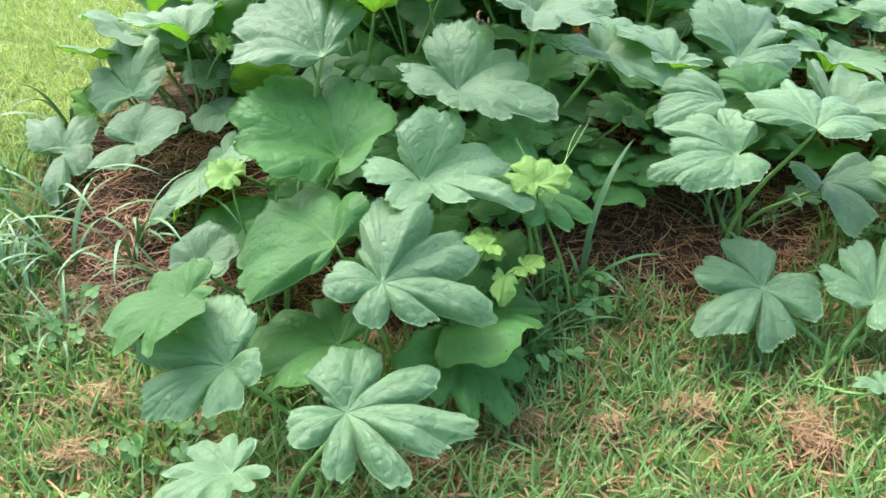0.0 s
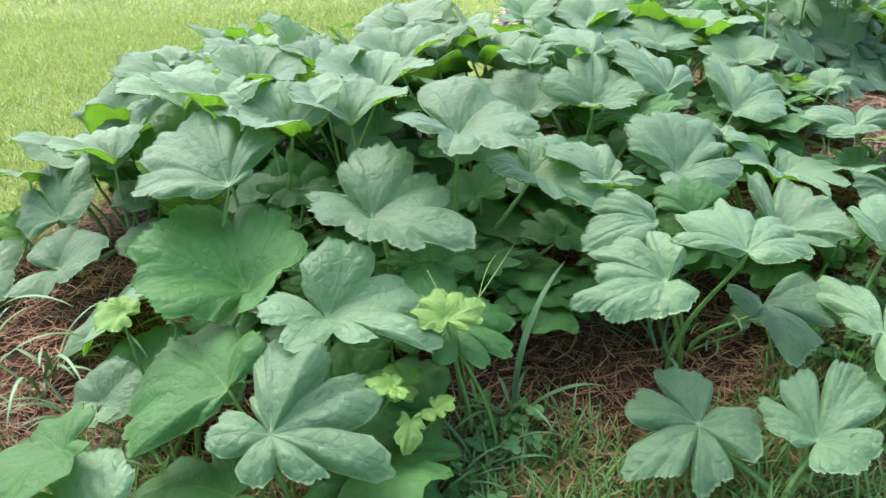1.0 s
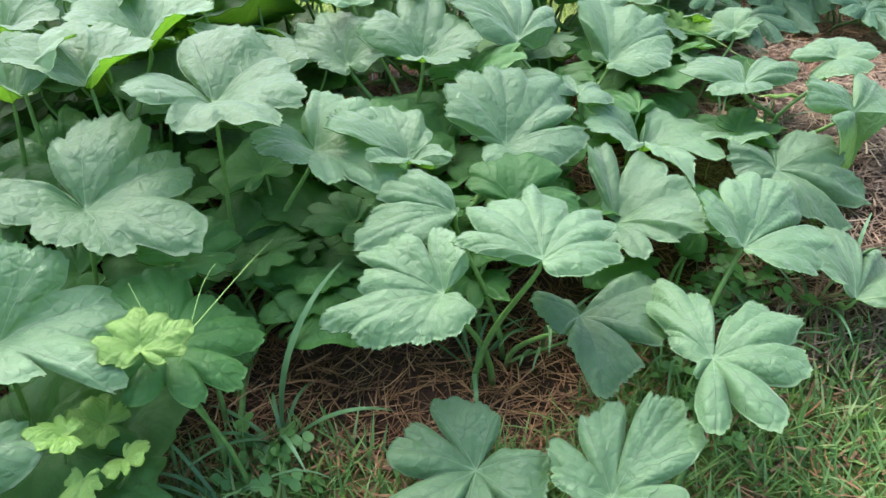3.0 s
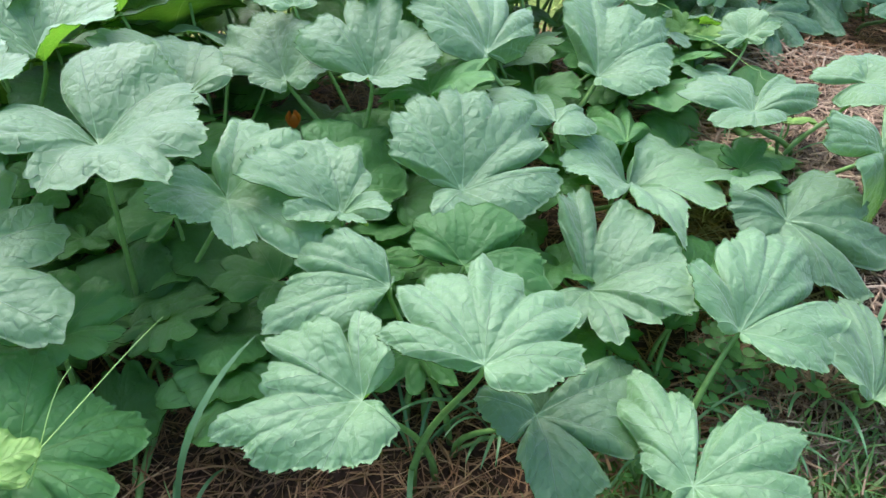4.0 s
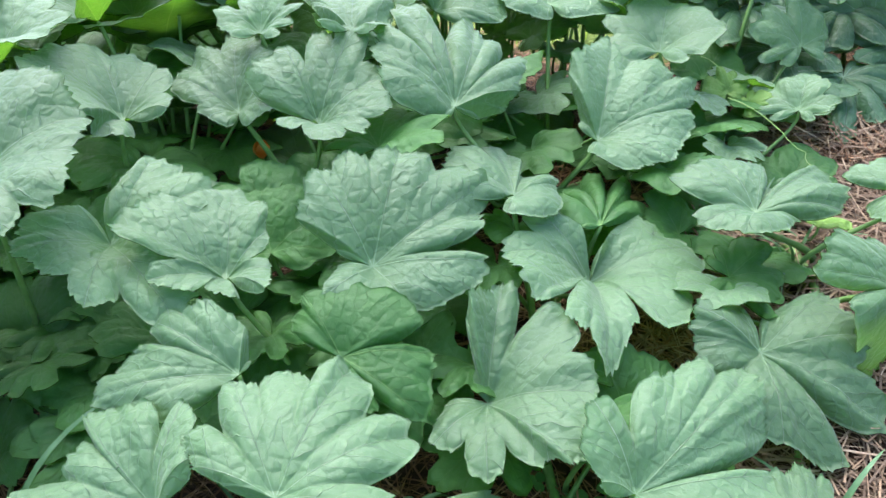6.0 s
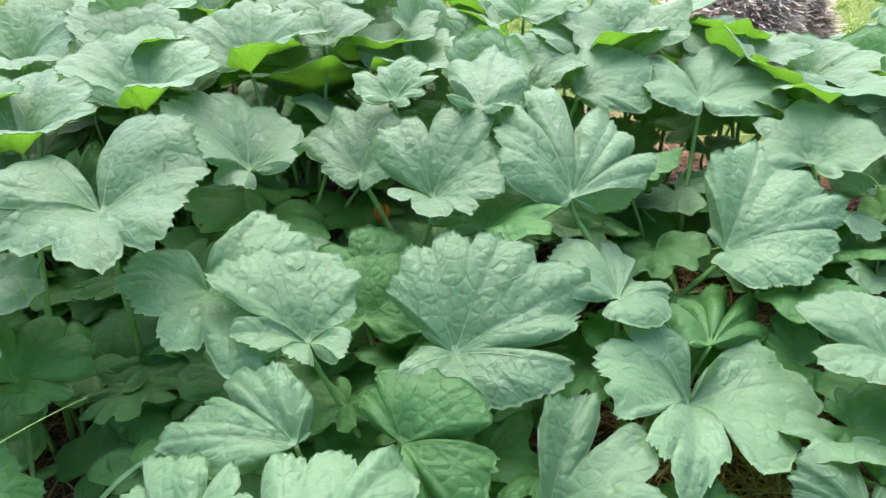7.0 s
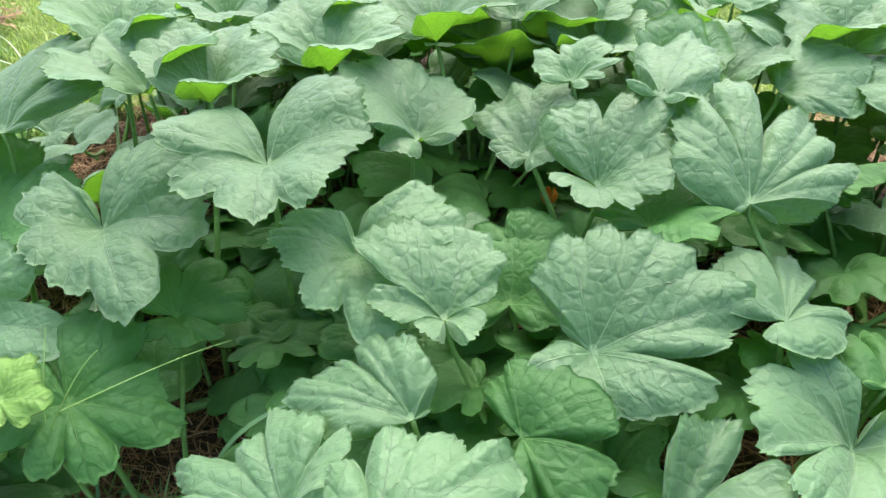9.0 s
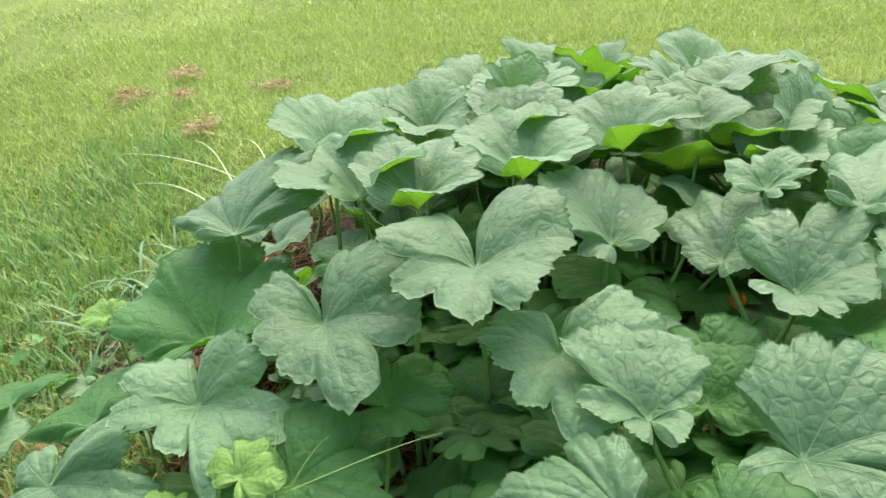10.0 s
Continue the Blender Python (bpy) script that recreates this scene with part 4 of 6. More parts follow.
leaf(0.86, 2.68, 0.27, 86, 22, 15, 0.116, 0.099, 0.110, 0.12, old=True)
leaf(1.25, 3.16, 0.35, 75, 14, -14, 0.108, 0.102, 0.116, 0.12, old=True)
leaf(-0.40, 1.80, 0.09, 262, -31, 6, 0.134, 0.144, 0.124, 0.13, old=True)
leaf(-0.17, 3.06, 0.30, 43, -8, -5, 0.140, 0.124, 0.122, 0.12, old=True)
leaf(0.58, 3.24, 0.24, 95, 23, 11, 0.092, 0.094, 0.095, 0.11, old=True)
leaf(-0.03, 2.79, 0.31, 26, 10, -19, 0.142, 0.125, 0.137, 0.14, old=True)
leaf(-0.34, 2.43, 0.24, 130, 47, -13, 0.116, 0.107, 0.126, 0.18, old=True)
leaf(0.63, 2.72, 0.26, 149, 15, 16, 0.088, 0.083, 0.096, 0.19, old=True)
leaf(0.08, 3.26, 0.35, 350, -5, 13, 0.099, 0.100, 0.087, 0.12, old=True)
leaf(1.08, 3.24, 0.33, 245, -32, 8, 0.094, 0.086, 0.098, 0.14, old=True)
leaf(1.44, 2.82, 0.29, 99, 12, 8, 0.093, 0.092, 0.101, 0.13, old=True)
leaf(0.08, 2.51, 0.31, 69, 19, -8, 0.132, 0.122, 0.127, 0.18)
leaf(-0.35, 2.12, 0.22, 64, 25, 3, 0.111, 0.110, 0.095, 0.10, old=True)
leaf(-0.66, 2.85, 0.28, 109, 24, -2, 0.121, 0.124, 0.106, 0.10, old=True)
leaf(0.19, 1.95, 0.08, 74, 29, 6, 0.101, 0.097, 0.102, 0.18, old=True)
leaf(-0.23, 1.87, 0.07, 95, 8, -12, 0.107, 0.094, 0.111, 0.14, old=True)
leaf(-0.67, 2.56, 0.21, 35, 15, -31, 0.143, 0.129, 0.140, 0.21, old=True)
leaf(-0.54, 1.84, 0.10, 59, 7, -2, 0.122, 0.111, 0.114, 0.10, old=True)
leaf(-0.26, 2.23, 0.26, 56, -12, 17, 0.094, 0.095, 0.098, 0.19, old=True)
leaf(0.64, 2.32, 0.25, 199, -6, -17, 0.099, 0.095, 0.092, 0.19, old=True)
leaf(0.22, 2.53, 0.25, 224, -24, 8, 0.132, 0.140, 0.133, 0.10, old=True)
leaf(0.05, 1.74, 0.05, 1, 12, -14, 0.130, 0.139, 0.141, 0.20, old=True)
leaf(1.21, 2.84, 0.33, 90, 38, 1, 0.097, 0.103, 0.092, 0.11, old=True)
leaf(0.84, 2.35, 0.22, 111, 11, -3, 0.136, 0.118, 0.137, 0.21, old=True)
leaf(-0.30, 3.02, 0.28, 55, 25, -13, 0.106, 0.108, 0.107, 0.15, old=True)
leaf(1.20, 2.19, 0.19, 127, 28, -0, 0.121, 0.126, 0.130, 0.10, old=True)
leaf(0.21, 2.21, 0.23, 133, 11, 6, 0.093, 0.088, 0.099, 0.22, old=True)
leaf(0.12, 2.68, 0.31, 275, -13, -16, 0.103, 0.100, 0.102, 0.16)
leaf(0.81, 2.49, 0.22, 306, -19, -19, 0.104, 0.103, 0.098, 0.17, old=True)
leaf(-0.05, 3.23, 0.28, 213, -16, 11, 0.134, 0.136, 0.143, 0.20, old=True)
leaf(-0.58, 1.71, 0.09, 73, 27, 5, 0.099, 0.091, 0.103, 0.12)
leaf(0.98, 3.08, 0.28, 196, -15, -29, 0.114, 0.121, 0.099, 0.15)
leaf(0.44, 3.13, 0.29, 89, 20, 5, 0.105, 0.110, 0.114, 0.14, old=True)
leaf(0.71, 3.15, 0.33, 66, 23, -15, 0.099, 0.106, 0.099, 0.19, old=True)
leaf(-0.21, 2.07, 0.17, 217, -21, -17, 0.121, 0.115, 0.111, 0.18, old=True)
leaf(-0.48, 3.15, 0.32, 90, 17, -26, 0.125, 0.113, 0.126, 0.22, old=True)
leaf(0.09, 2.31, 0.24, 122, 1, 7, 0.139, 0.145, 0.126, 0.13, old=True)
leaf(-0.73, 3.29, 0.31, 116, 7, -34, 0.124, 0.127, 0.119, 0.18)
leaf(-0.43, 2.34, 0.19, 38, 38, 17, 0.095, 0.098, 0.088, 0.21, old=True)
leaf(0.85, 2.17, 0.18, 63, 41, -9, 0.143, 0.131, 0.129, 0.15, old=True)
leaf(-0.90, 3.26, 0.20, 148, 19, -4, 0.138, 0.117, 0.127, 0.19, old=True)
leaf(0.19, 2.08, 0.20, 89, 33, 3, 0.139, 0.134, 0.130, 0.13, old=True)
leaf(1.12, 3.03, 0.32, 260, -26, 5, 0.115, 0.106, 0.106, 0.13, old=True)
leaf(0.37, 2.19, 0.25, 150, 16, -4, 0.140, 0.133, 0.121, 0.15, old=True)
leaf(0.38, 3.26, 0.24, 357, 0, 1, 0.099, 0.108, 0.085, 0.20, old=True)
leaf(-0.37, 1.94, 0.14, 89, 17, -5, 0.103, 0.102, 0.096, 0.21, old=True)
leaf(1.31, 3.04, 0.32, 244, -9, -31, 0.112, 0.123, 0.109, 0.21, old=True)
leaf(-0.05, 2.54, 0.24, 108, 26, 21, 0.094, 0.091, 0.093, 0.13, old=True)
leaf(0.30, 2.72, 0.35, 325, 5, -6, 0.100, 0.103, 0.087, 0.18, old=True)
leaf(-0.53, 3.01, 0.27, 158, 8, 11, 0.136, 0.133, 0.144, 0.11, old=True)
leaf(0.10, 2.85, 0.25, 250, 4, -11, 0.133, 0.138, 0.139, 0.17, old=True)
leaf(0.66, 2.04, 0.18, 182, -9, 3, 0.102, 0.087, 0.098, 0.12, old=True)
leaf(0.02, 2.80, 0.53, 49, 11, -17, 0.128, 0.112, 0.118, 0.11)
leaf(1.16, 3.44, 0.49, 82, 34, 1, 0.138, 0.123, 0.125, 0.10, old=True)
leaf(-0.00, 3.25, 0.44, 47, 3, -7, 0.139, 0.147, 0.143, 0.14, old=True)
leaf(0.06, 3.47, 0.40, 347, -3, -9, 0.102, 0.095, 0.112, 0.19, old=True)
leaf(-0.24, 2.37, 0.33, 94, 36, -9, 0.103, 0.100, 0.103, 0.21, old=True)
leaf(-0.62, 3.35, 0.47, 149, 8, -28, 0.114, 0.124, 0.122, 0.17, old=True)
leaf(0.82, 2.85, 0.43, 25, 10, 15, 0.109, 0.109, 0.100, 0.21, old=True)
leaf(-0.16, 2.82, 0.40, 353, -13, -15, 0.121, 0.107, 0.104, 0.10)
leaf(0.56, 3.44, 0.36, 82, 9, 5, 0.139, 0.144, 0.149, 0.19)
leaf(0.76, 3.36, 0.42, 314, -15, -18, 0.142, 0.141, 0.143, 0.14, old=True)
leaf(0.34, 2.67, 0.43, 156, -12, -18, 0.143, 0.122, 0.132, 0.18, old=True)
leaf(1.02, 3.31, 0.44, 148, 21, 12, 0.135, 0.147, 0.124, 0.12, old=True)
leaf(-0.86, 3.03, 0.42, 7, -18, 9, 0.118, 0.124, 0.107, 0.11, old=True)
leaf(0.39, 3.36, 0.41, 287, -9, 13, 0.134, 0.121, 0.139, 0.20, old=True)
leaf(0.70, 2.68, 0.39, 61, 20, -7, 0.150, 0.157, 0.133, 0.12, old=True)
leaf(0.61, 3.24, 0.47, 120, 16, 3, 0.159, 0.164, 0.161, 0.16)
leaf(-0.52, 2.76, 0.42, 180, 14, -3, 0.137, 0.144, 0.136, 0.16)
leaf(-0.67, 3.15, 0.34, 65, 8, -10, 0.110, 0.114, 0.097, 0.16, old=True)
leaf(-0.01, 2.50, 0.43, 172, 7, 16, 0.132, 0.130, 0.140, 0.17)
leaf(-0.45, 3.09, 0.47, 23, 33, 9, 0.156, 0.138, 0.142, 0.19, old=True)
leaf(-0.68, 2.54, 0.44, 353, -13, -24, 0.099, 0.087, 0.096, 0.19, old=True)
leaf(-0.86, 3.28, 0.39, 227, -28, 9, 0.143, 0.157, 0.151, 0.13)
leaf(-0.22, 2.65, 0.37, 51, 9, 17, 0.121, 0.122, 0.120, 0.16, old=True)
leaf(0.37, 3.08, 0.41, 52, 20, 11, 0.124, 0.113, 0.133, 0.17, old=True)
leaf(0.46, 2.80, 0.44, 146, 12, 7, 0.144, 0.137, 0.155, 0.19, old=True)
leaf(0.00, 2.97, 0.44, 102, 1, 10, 0.115, 0.126, 0.125, 0.19, old=True)
leaf(-0.41, 3.47, 0.49, 145, 15, -15, 0.155, 0.152, 0.134, 0.11)
leaf(-0.50, 2.45, 0.45, 137, 29, 15, 0.152, 0.158, 0.137, 0.15, old=True)
leaf(0.54, 2.35, 0.34, 132, 29, 13, 0.121, 0.130, 0.131, 0.21, old=True)
leaf(0.17, 3.12, 0.43, 242, -33, 1, 0.119, 0.123, 0.129, 0.15)
leaf(-0.39, 3.29, 0.43, 96, 13, -1, 0.139, 0.118, 0.147, 0.20)
leaf(-0.24, 3.41, 0.43, 105, 15, 3, 0.145, 0.148, 0.129, 0.15)
leaf(0.27, 2.18, 0.36, 116, 10, 15, 0.115, 0.117, 0.102, 0.22, old=True)
leaf(-0.76, 3.47, 0.41, 187, 2, -2, 0.132, 0.115, 0.121, 0.19, old=True)
leaf(-0.17, 2.15, 0.41, 260, -11, 2, 0.121, 0.114, 0.105, 0.21, old=True)
leaf(0.61, 2.97, 0.41, 82, 17, -12, 0.111, 0.118, 0.100, 0.13, old=True)
leaf(-0.59, 2.96, 0.37, 52, 19, -16, 0.104, 0.106, 0.089, 0.15, old=True)
leaf(0.84, 3.18, 0.40, 32, 12, 8, 0.122, 0.122, 0.132, 0.22, old=True)
leaf(-0.34, 2.53, 0.44, 140, 8, -14, 0.147, 0.131, 0.132, 0.11)
leaf(-0.23, 3.09, 0.38, 70, 12, 5, 0.146, 0.140, 0.124, 0.16, old=True)
leaf(-0.76, 2.72, 0.38, 116, 15, 2, 0.148, 0.143, 0.146, 0.15)
leaf(1.06, 3.10, 0.49, 151, -5, -31, 0.098, 0.085, 0.102, 0.15)
leaf(0.24, 2.43, 0.38, 290, -2, 12, 0.159, 0.143, 0.157, 0.17, old=True)
leaf(-0.39, 2.88, 0.38, 71, 22, -2, 0.123, 0.130, 0.131, 0.15, old=True)
leaf(-0.41, 2.18, 0.28, 266, -21, 14, 0.103, 0.088, 0.109, 0.21, old=True)
leaf(0.13, 2.65, 0.47, 321, -12, 3, 0.132, 0.113, 0.139, 0.18, old=True)
leaf(0.29, 2.91, 0.38, 96, 24, 1, 0.112, 0.111, 0.098, 0.18, old=True)
leaf(0.89, 3.48, 0.40, 23, 16, 22, 0.121, 0.120, 0.113, 0.10, old=True)
leaf(-0.87, 2.56, 0.35, 0, -28, 5, 0.145, 0.140, 0.153, 0.18, old=True)
leaf(0.22, 3.42, 0.48, 102, 17, 7, 0.114, 0.118, 0.106, 0.15)
leaf(0.80, 3.29, 0.53, 46, -1, 1, 0.123, 0.113, 0.130, 0.19)
leaf(0.23, 3.16, 0.48, 96, 4, 8, 0.144, 0.134, 0.126, 0.20)
leaf(-0.31, 3.41, 0.51, 342, -30, 29, 0.119, 0.117, 0.120, 0.19)
leaf(-0.52, 2.99, 0.45, 227, 35, 2, 0.120, 0.111, 0.113, 0.15)
leaf(-0.07, 3.43, 0.47, 241, 13, 13, 0.174, 0.182, 0.170, 0.16)
leaf(-0.84, 3.20, 0.38, 304, 15, -12, 0.155, 0.148, 0.162, 0.20)
leaf(0.43, 3.10, 0.48, 315, 38, 14, 0.149, 0.131, 0.158, 0.11)
leaf(1.06, 3.37, 0.50, 28, -4, -8, 0.137, 0.147, 0.131, 0.20)
leaf(-0.34, 3.19, 0.44, 103, 26, -2, 0.161, 0.148, 0.176, 0.15)
leaf(-0.80, 3.38, 0.40, 227, 8, 12, 0.171, 0.149, 0.149, 0.16)
leaf(0.29, 3.37, 0.50, 66, 19, 21, 0.116, 0.116, 0.104, 0.14)
leaf(0.47, 3.27, 0.50, 335, 19, -11, 0.152, 0.156, 0.133, 0.14)
leaf(0.70, 3.16, 0.57, 121, 7, 4, 0.151, 0.157, 0.158, 0.12)
leaf(0.69, 3.45, 0.54, 342, 16, -2, 0.153, 0.165, 0.166, 0.15)
leaf(-0.76, 3.08, 0.46, 227, 36, 40, 0.114, 0.111, 0.105, 0.11)
leaf(0.08, 3.31, 0.57, 241, 19, 9, 0.116, 0.109, 0.123, 0.14)
leaf(0.08, 2.91, 0.47, 37, 10, 1, 0.142, 0.155, 0.145, 0.16)
leaf(-0.58, 2.58, 0.43, 105, 24, -4, 0.120, 0.108, 0.124, 0.17)
leaf(-0.42, 2.56, 0.44, 55, -8, 5, 0.141, 0.152, 0.124, 0.20)
leaf(-0.34, 2.71, 0.47, 251, 31, 14, 0.112, 0.104, 0.112, 0.12)
leaf(-0.50, 3.45, 0.44, 244, 40, -2, 0.108, 0.110, 0.100, 0.12)
leaf(-0.07, 2.58, 0.52, 143, -12, 11, 0.119, 0.110, 0.122, 0.15)
leaf(-0.05, 2.81, 0.49, 270, 17, -23, 0.173, 0.170, 0.167, 0.10)
leaf(-0.35, 3.03, 0.45, 295, 36, -9, 0.123, 0.114, 0.135, 0.12)
leaf(-0.69, 3.40, 0.43, 305, 46, 31, 0.127, 0.133, 0.108, 0.10)
leaf(0.52, 3.43, 0.50, 238, 2, 12, 0.167, 0.170, 0.170, 0.22)
leaf(-0.03, 3.13, 0.45, 281, 24, -8, 0.160, 0.176, 0.161, 0.11)
leaf(1.13, 3.23, 0.51, 256, -8, -6, 0.152, 0.158, 0.135, 0.10)
leaf(-0.53, 3.25, 0.46, 271, -2, 17, 0.165, 0.142, 0.157, 0.11)
leaf(0.11, 2.76, 0.48, 319, 23, 9, 0.172, 0.167, 0.181, 0.16)
leaf(0.27, 2.65, 0.48, 123, -22, -16, 0.119, 0.124, 0.126, 0.21)
leaf(1.20, 3.43, 0.48, 307, 8, 7, 0.117, 0.117, 0.124, 0.21)
leaf(-0.15, 2.92, 0.48, 223, 31, 6, 0.107, 0.103, 0.114, 0.20)
leaf(0.97, 3.23, 0.49, 221, 31, -7, 0.151, 0.158, 0.130, 0.18)
leaf(-0.18, 3.31, 0.47, 224, 38, 24, 0.125, 0.136, 0.107, 0.19)
leaf(-0.88, 3.06, 0.38, 265, 20, 9, 0.158, 0.149, 0.145, 0.17)
leaf(0.89, 3.40, 0.52, 244, 21, -16, 0.126, 0.110, 0.110, 0.22)
leaf(-0.27, 2.57, 0.46, 287, 16, 0, 0.111, 0.120, 0.099, 0.19)
leaf(-0.17, 2.71, 0.49, 323, 37, 13, 0.138, 0.137, 0.125, 0.10)
leaf(0.47, 2.91, 0.49, 90, 36, 15, 0.138, 0.130, 0.148, 0.17)
leaf(-0.37, 2.86, 0.52, 227, 30, 29, 0.166, 0.146, 0.158, 0.18)
leaf(-0.77, 2.58, 0.42, 260, 1, -12, 0.135, 0.124, 0.130, 0.18)
leaf(-0.68, 3.23, 0.50, 284, -39, -23, 0.125, 0.134, 0.107, 0.21)
leaf(1.64, 5.03, 0.32, 95, 110, 9, 0.138, 0.133, 0.134, 0.30)
leaf(1.34, 3.76, 0.31, 194, 14, -14, 0.110, 0.101, 0.121, 0.26)
leaf(1.96, 4.51, 0.39, 355, -44, -12, 0.137, 0.149, 0.133, 0.30)
leaf(2.39, 4.63, 0.56, 70, 28, -9, 0.112, 0.098, 0.114, 0.46)
leaf(2.96, 4.23, 0.35, 61, 17, 23, 0.103, 0.093, 0.094, 0.24)
leaf(1.72, 4.09, 0.40, 63, 2, -12, 0.146, 0.160, 0.131, 0.49)
leaf(1.18, 4.69, 0.38, 117, 21, 24, 0.104, 0.100, 0.104, 0.33, old=True)
leaf(2.67, 5.07, 0.30, 16, 26, -1, 0.095, 0.081, 0.100, 0.31)
leaf(1.22, 5.04, 0.52, 20, 35, 57, 0.156, 0.136, 0.156, 0.40)
leaf(1.42, 4.12, 0.52, 34, 25, 2, 0.138, 0.121, 0.143, 0.47)
leaf(1.20, 3.99, 0.43, 272, -4, -38, 0.100, 0.090, 0.098, 0.48)
leaf(1.16, 4.42, 0.58, 353, -3, 3, 0.140, 0.153, 0.132, 0.54)
leaf(2.26, 4.44, 0.58, 152, 18, -13, 0.143, 0.155, 0.152, 0.34)
leaf(2.47, 4.82, 0.50, 296, -36, -14, 0.152, 0.148, 0.150, 0.51)
leaf(1.30, 4.63, 0.37, 119, 1, -11, 0.120, 0.110, 0.129, 0.37)
leaf(3.23, 4.73, 0.51, 215, 30, 11, 0.109, 0.115, 0.104, 0.45)
leaf(2.84, 3.59, 0.47, 27, -38, 11, 0.137, 0.148, 0.119, 0.43)
leaf(2.55, 3.91, 0.29, 235, -47, 34, 0.151, 0.156, 0.151, 0.34)
leaf(1.92, 3.92, 0.44, 125, 26, 16, 0.101, 0.097, 0.105, 0.27)
leaf(1.78, 3.66, 0.55, 335, -22, 14, 0.101, 0.108, 0.104, 0.39)
leaf(3.16, 5.10, 0.57, 4, -11, 8, 0.102, 0.088, 0.109, 0.43)
leaf(2.04, 4.99, 0.47, 249, 9, -3, 0.150, 0.159, 0.147, 0.34)
leaf(2.17, 3.57, 0.55, 192, 14, -8, 0.125, 0.123, 0.130, 0.50)
leaf(3.18, 3.96, 0.51, 78, 11, 13, 0.133, 0.145, 0.127, 0.44)
leaf(1.38, 5.10, 0.29, 181, 22, -2, 0.131, 0.133, 0.127, 0.29)
leaf(1.95, 4.76, 0.40, 165, 34, 16, 0.133, 0.121, 0.125, 0.36)
leaf(1.80, 4.48, 0.53, 210, -23, -3, 0.143, 0.152, 0.137, 0.44)
leaf(1.93, 4.40, 0.43, 234, -52, -11, 0.123, 0.109, 0.130, 0.27)
leaf(2.78, 3.73, 0.49, 71, 24, 4, 0.110, 0.099, 0.102, 0.55)
leaf(2.74, 4.36, 0.49, 118, 33, -20, 0.094, 0.080, 0.103, 0.27)
leaf(3.10, 4.09, 0.34, 342, -17, -19, 0.103, 0.104, 0.094, 0.46, old=True)
leaf(2.64, 3.81, 0.45, 120, 53, -5, 0.131, 0.133, 0.140, 0.49)
leaf(2.56, 3.49, 0.39, 246, -33, 41, 0.125, 0.126, 0.126, 0.39)
leaf(2.86, 4.42, 0.33, 8, -3, -32, 0.109, 0.111, 0.108, 0.33)
leaf(1.66, 4.39, 0.54, 94, 8, -36, 0.151, 0.146, 0.151, 0.40)
leaf(3.05, 5.06, 0.33, 219, 19, -23, 0.141, 0.140, 0.141, 0.28)
leaf(1.74, 4.31, 0.34, 90, 8, 20, 0.133, 0.129, 0.118, 0.40)
leaf(2.50, 5.05, 0.59, 102, -30, -34, 0.124, 0.121, 0.121, 0.37)
leaf(2.17, 4.75, 0.34, 184, -10, -17, 0.101, 0.100, 0.110, 0.44)
leaf(1.54, 3.63, 0.57, 292, -54, -7, 0.150, 0.138, 0.161, 0.42)
leaf(2.63, 4.12, 0.50, 29, -18, -4, 0.106, 0.093, 0.095, 0.40)
leaf(2.80, 3.40, 0.39, 136, -15, -14, 0.101, 0.095, 0.094, 0.27, old=True)
leaf(2.20, 4.34, 0.30, 147, 29, -14, 0.147, 0.146, 0.153, 0.39)
leaf(2.05, 3.57, 0.32, 169, -1, 30, 0.105, 0.114, 0.093, 0.55, old=True)
leaf(3.12, 4.39, 0.58, 57, 29, 16, 0.108, 0.102, 0.103, 0.33, old=True)
leaf(2.10, 4.22, 0.38, 253, -26, -10, 0.139, 0.140, 0.141, 0.38)
leaf(3.29, 4.58, 0.30, 73, -35, -16, 0.133, 0.114, 0.137, 0.27, old=True)
leaf(2.91, 3.98, 0.58, 70, 27, 48, 0.144, 0.141, 0.132, 0.44)
leaf(3.16, 4.90, 0.44, 67, -29, -45, 0.141, 0.155, 0.142, 0.34, old=True)
leaf(1.73, 4.80, 0.45, 106, 51, 39, 0.133, 0.114, 0.136, 0.47)
leaf(1.43, 3.83, 0.53, 152, 5, 10, 0.136, 0.149, 0.139, 0.48)
leaf(2.50, 4.31, 0.54, 274, -28, 20, 0.127, 0.112, 0.108, 0.43)
leaf(2.50, 4.57, 0.45, 90, 43, 24, 0.147, 0.137, 0.137, 0.53)
leaf(1.59, 4.14, 0.38, 210, 9, -21, 0.139, 0.121, 0.131, 0.34)
leaf(2.22, 4.01, 0.49, 289, -41, -37, 0.153, 0.145, 0.143, 0.32)
leaf(2.23, 4.86, 0.37, 64, 19, -34, 0.118, 0.111, 0.105, 0.47)
leaf(3.05, 3.57, 0.36, 347, 37, 22, 0.096, 0.094, 0.088, 0.52, old=True)
leaf(2.72, 3.59, 0.59, 166, -19, 13, 0.149, 0.143, 0.164, 0.37)
leaf(1.87, 4.95, 0.42, 154, 28, 10, 0.111, 0.105, 0.106, 0.32)
leaf(1.15, 4.10, 0.57, 214, 20, 29, 0.134, 0.120, 0.129, 0.52)
leaf(3.15, 3.49, 0.40, 140, 14, 9, 0.147, 0.137, 0.156, 0.38)
leaf(2.05, 4.61, 0.39, 61, 18, -18, 0.124, 0.115, 0.120, 0.48, old=True)
leaf(1.31, 4.29, 0.48, 136, 47, 2, 0.144, 0.140, 0.133, 0.27)
leaf(1.83, 4.20, 0.55, 105, 29, 22, 0.122, 0.126, 0.107, 0.47)
leaf(2.03, 3.73, 0.33, 36, 35, -12, 0.102, 0.092, 0.102, 0.46)
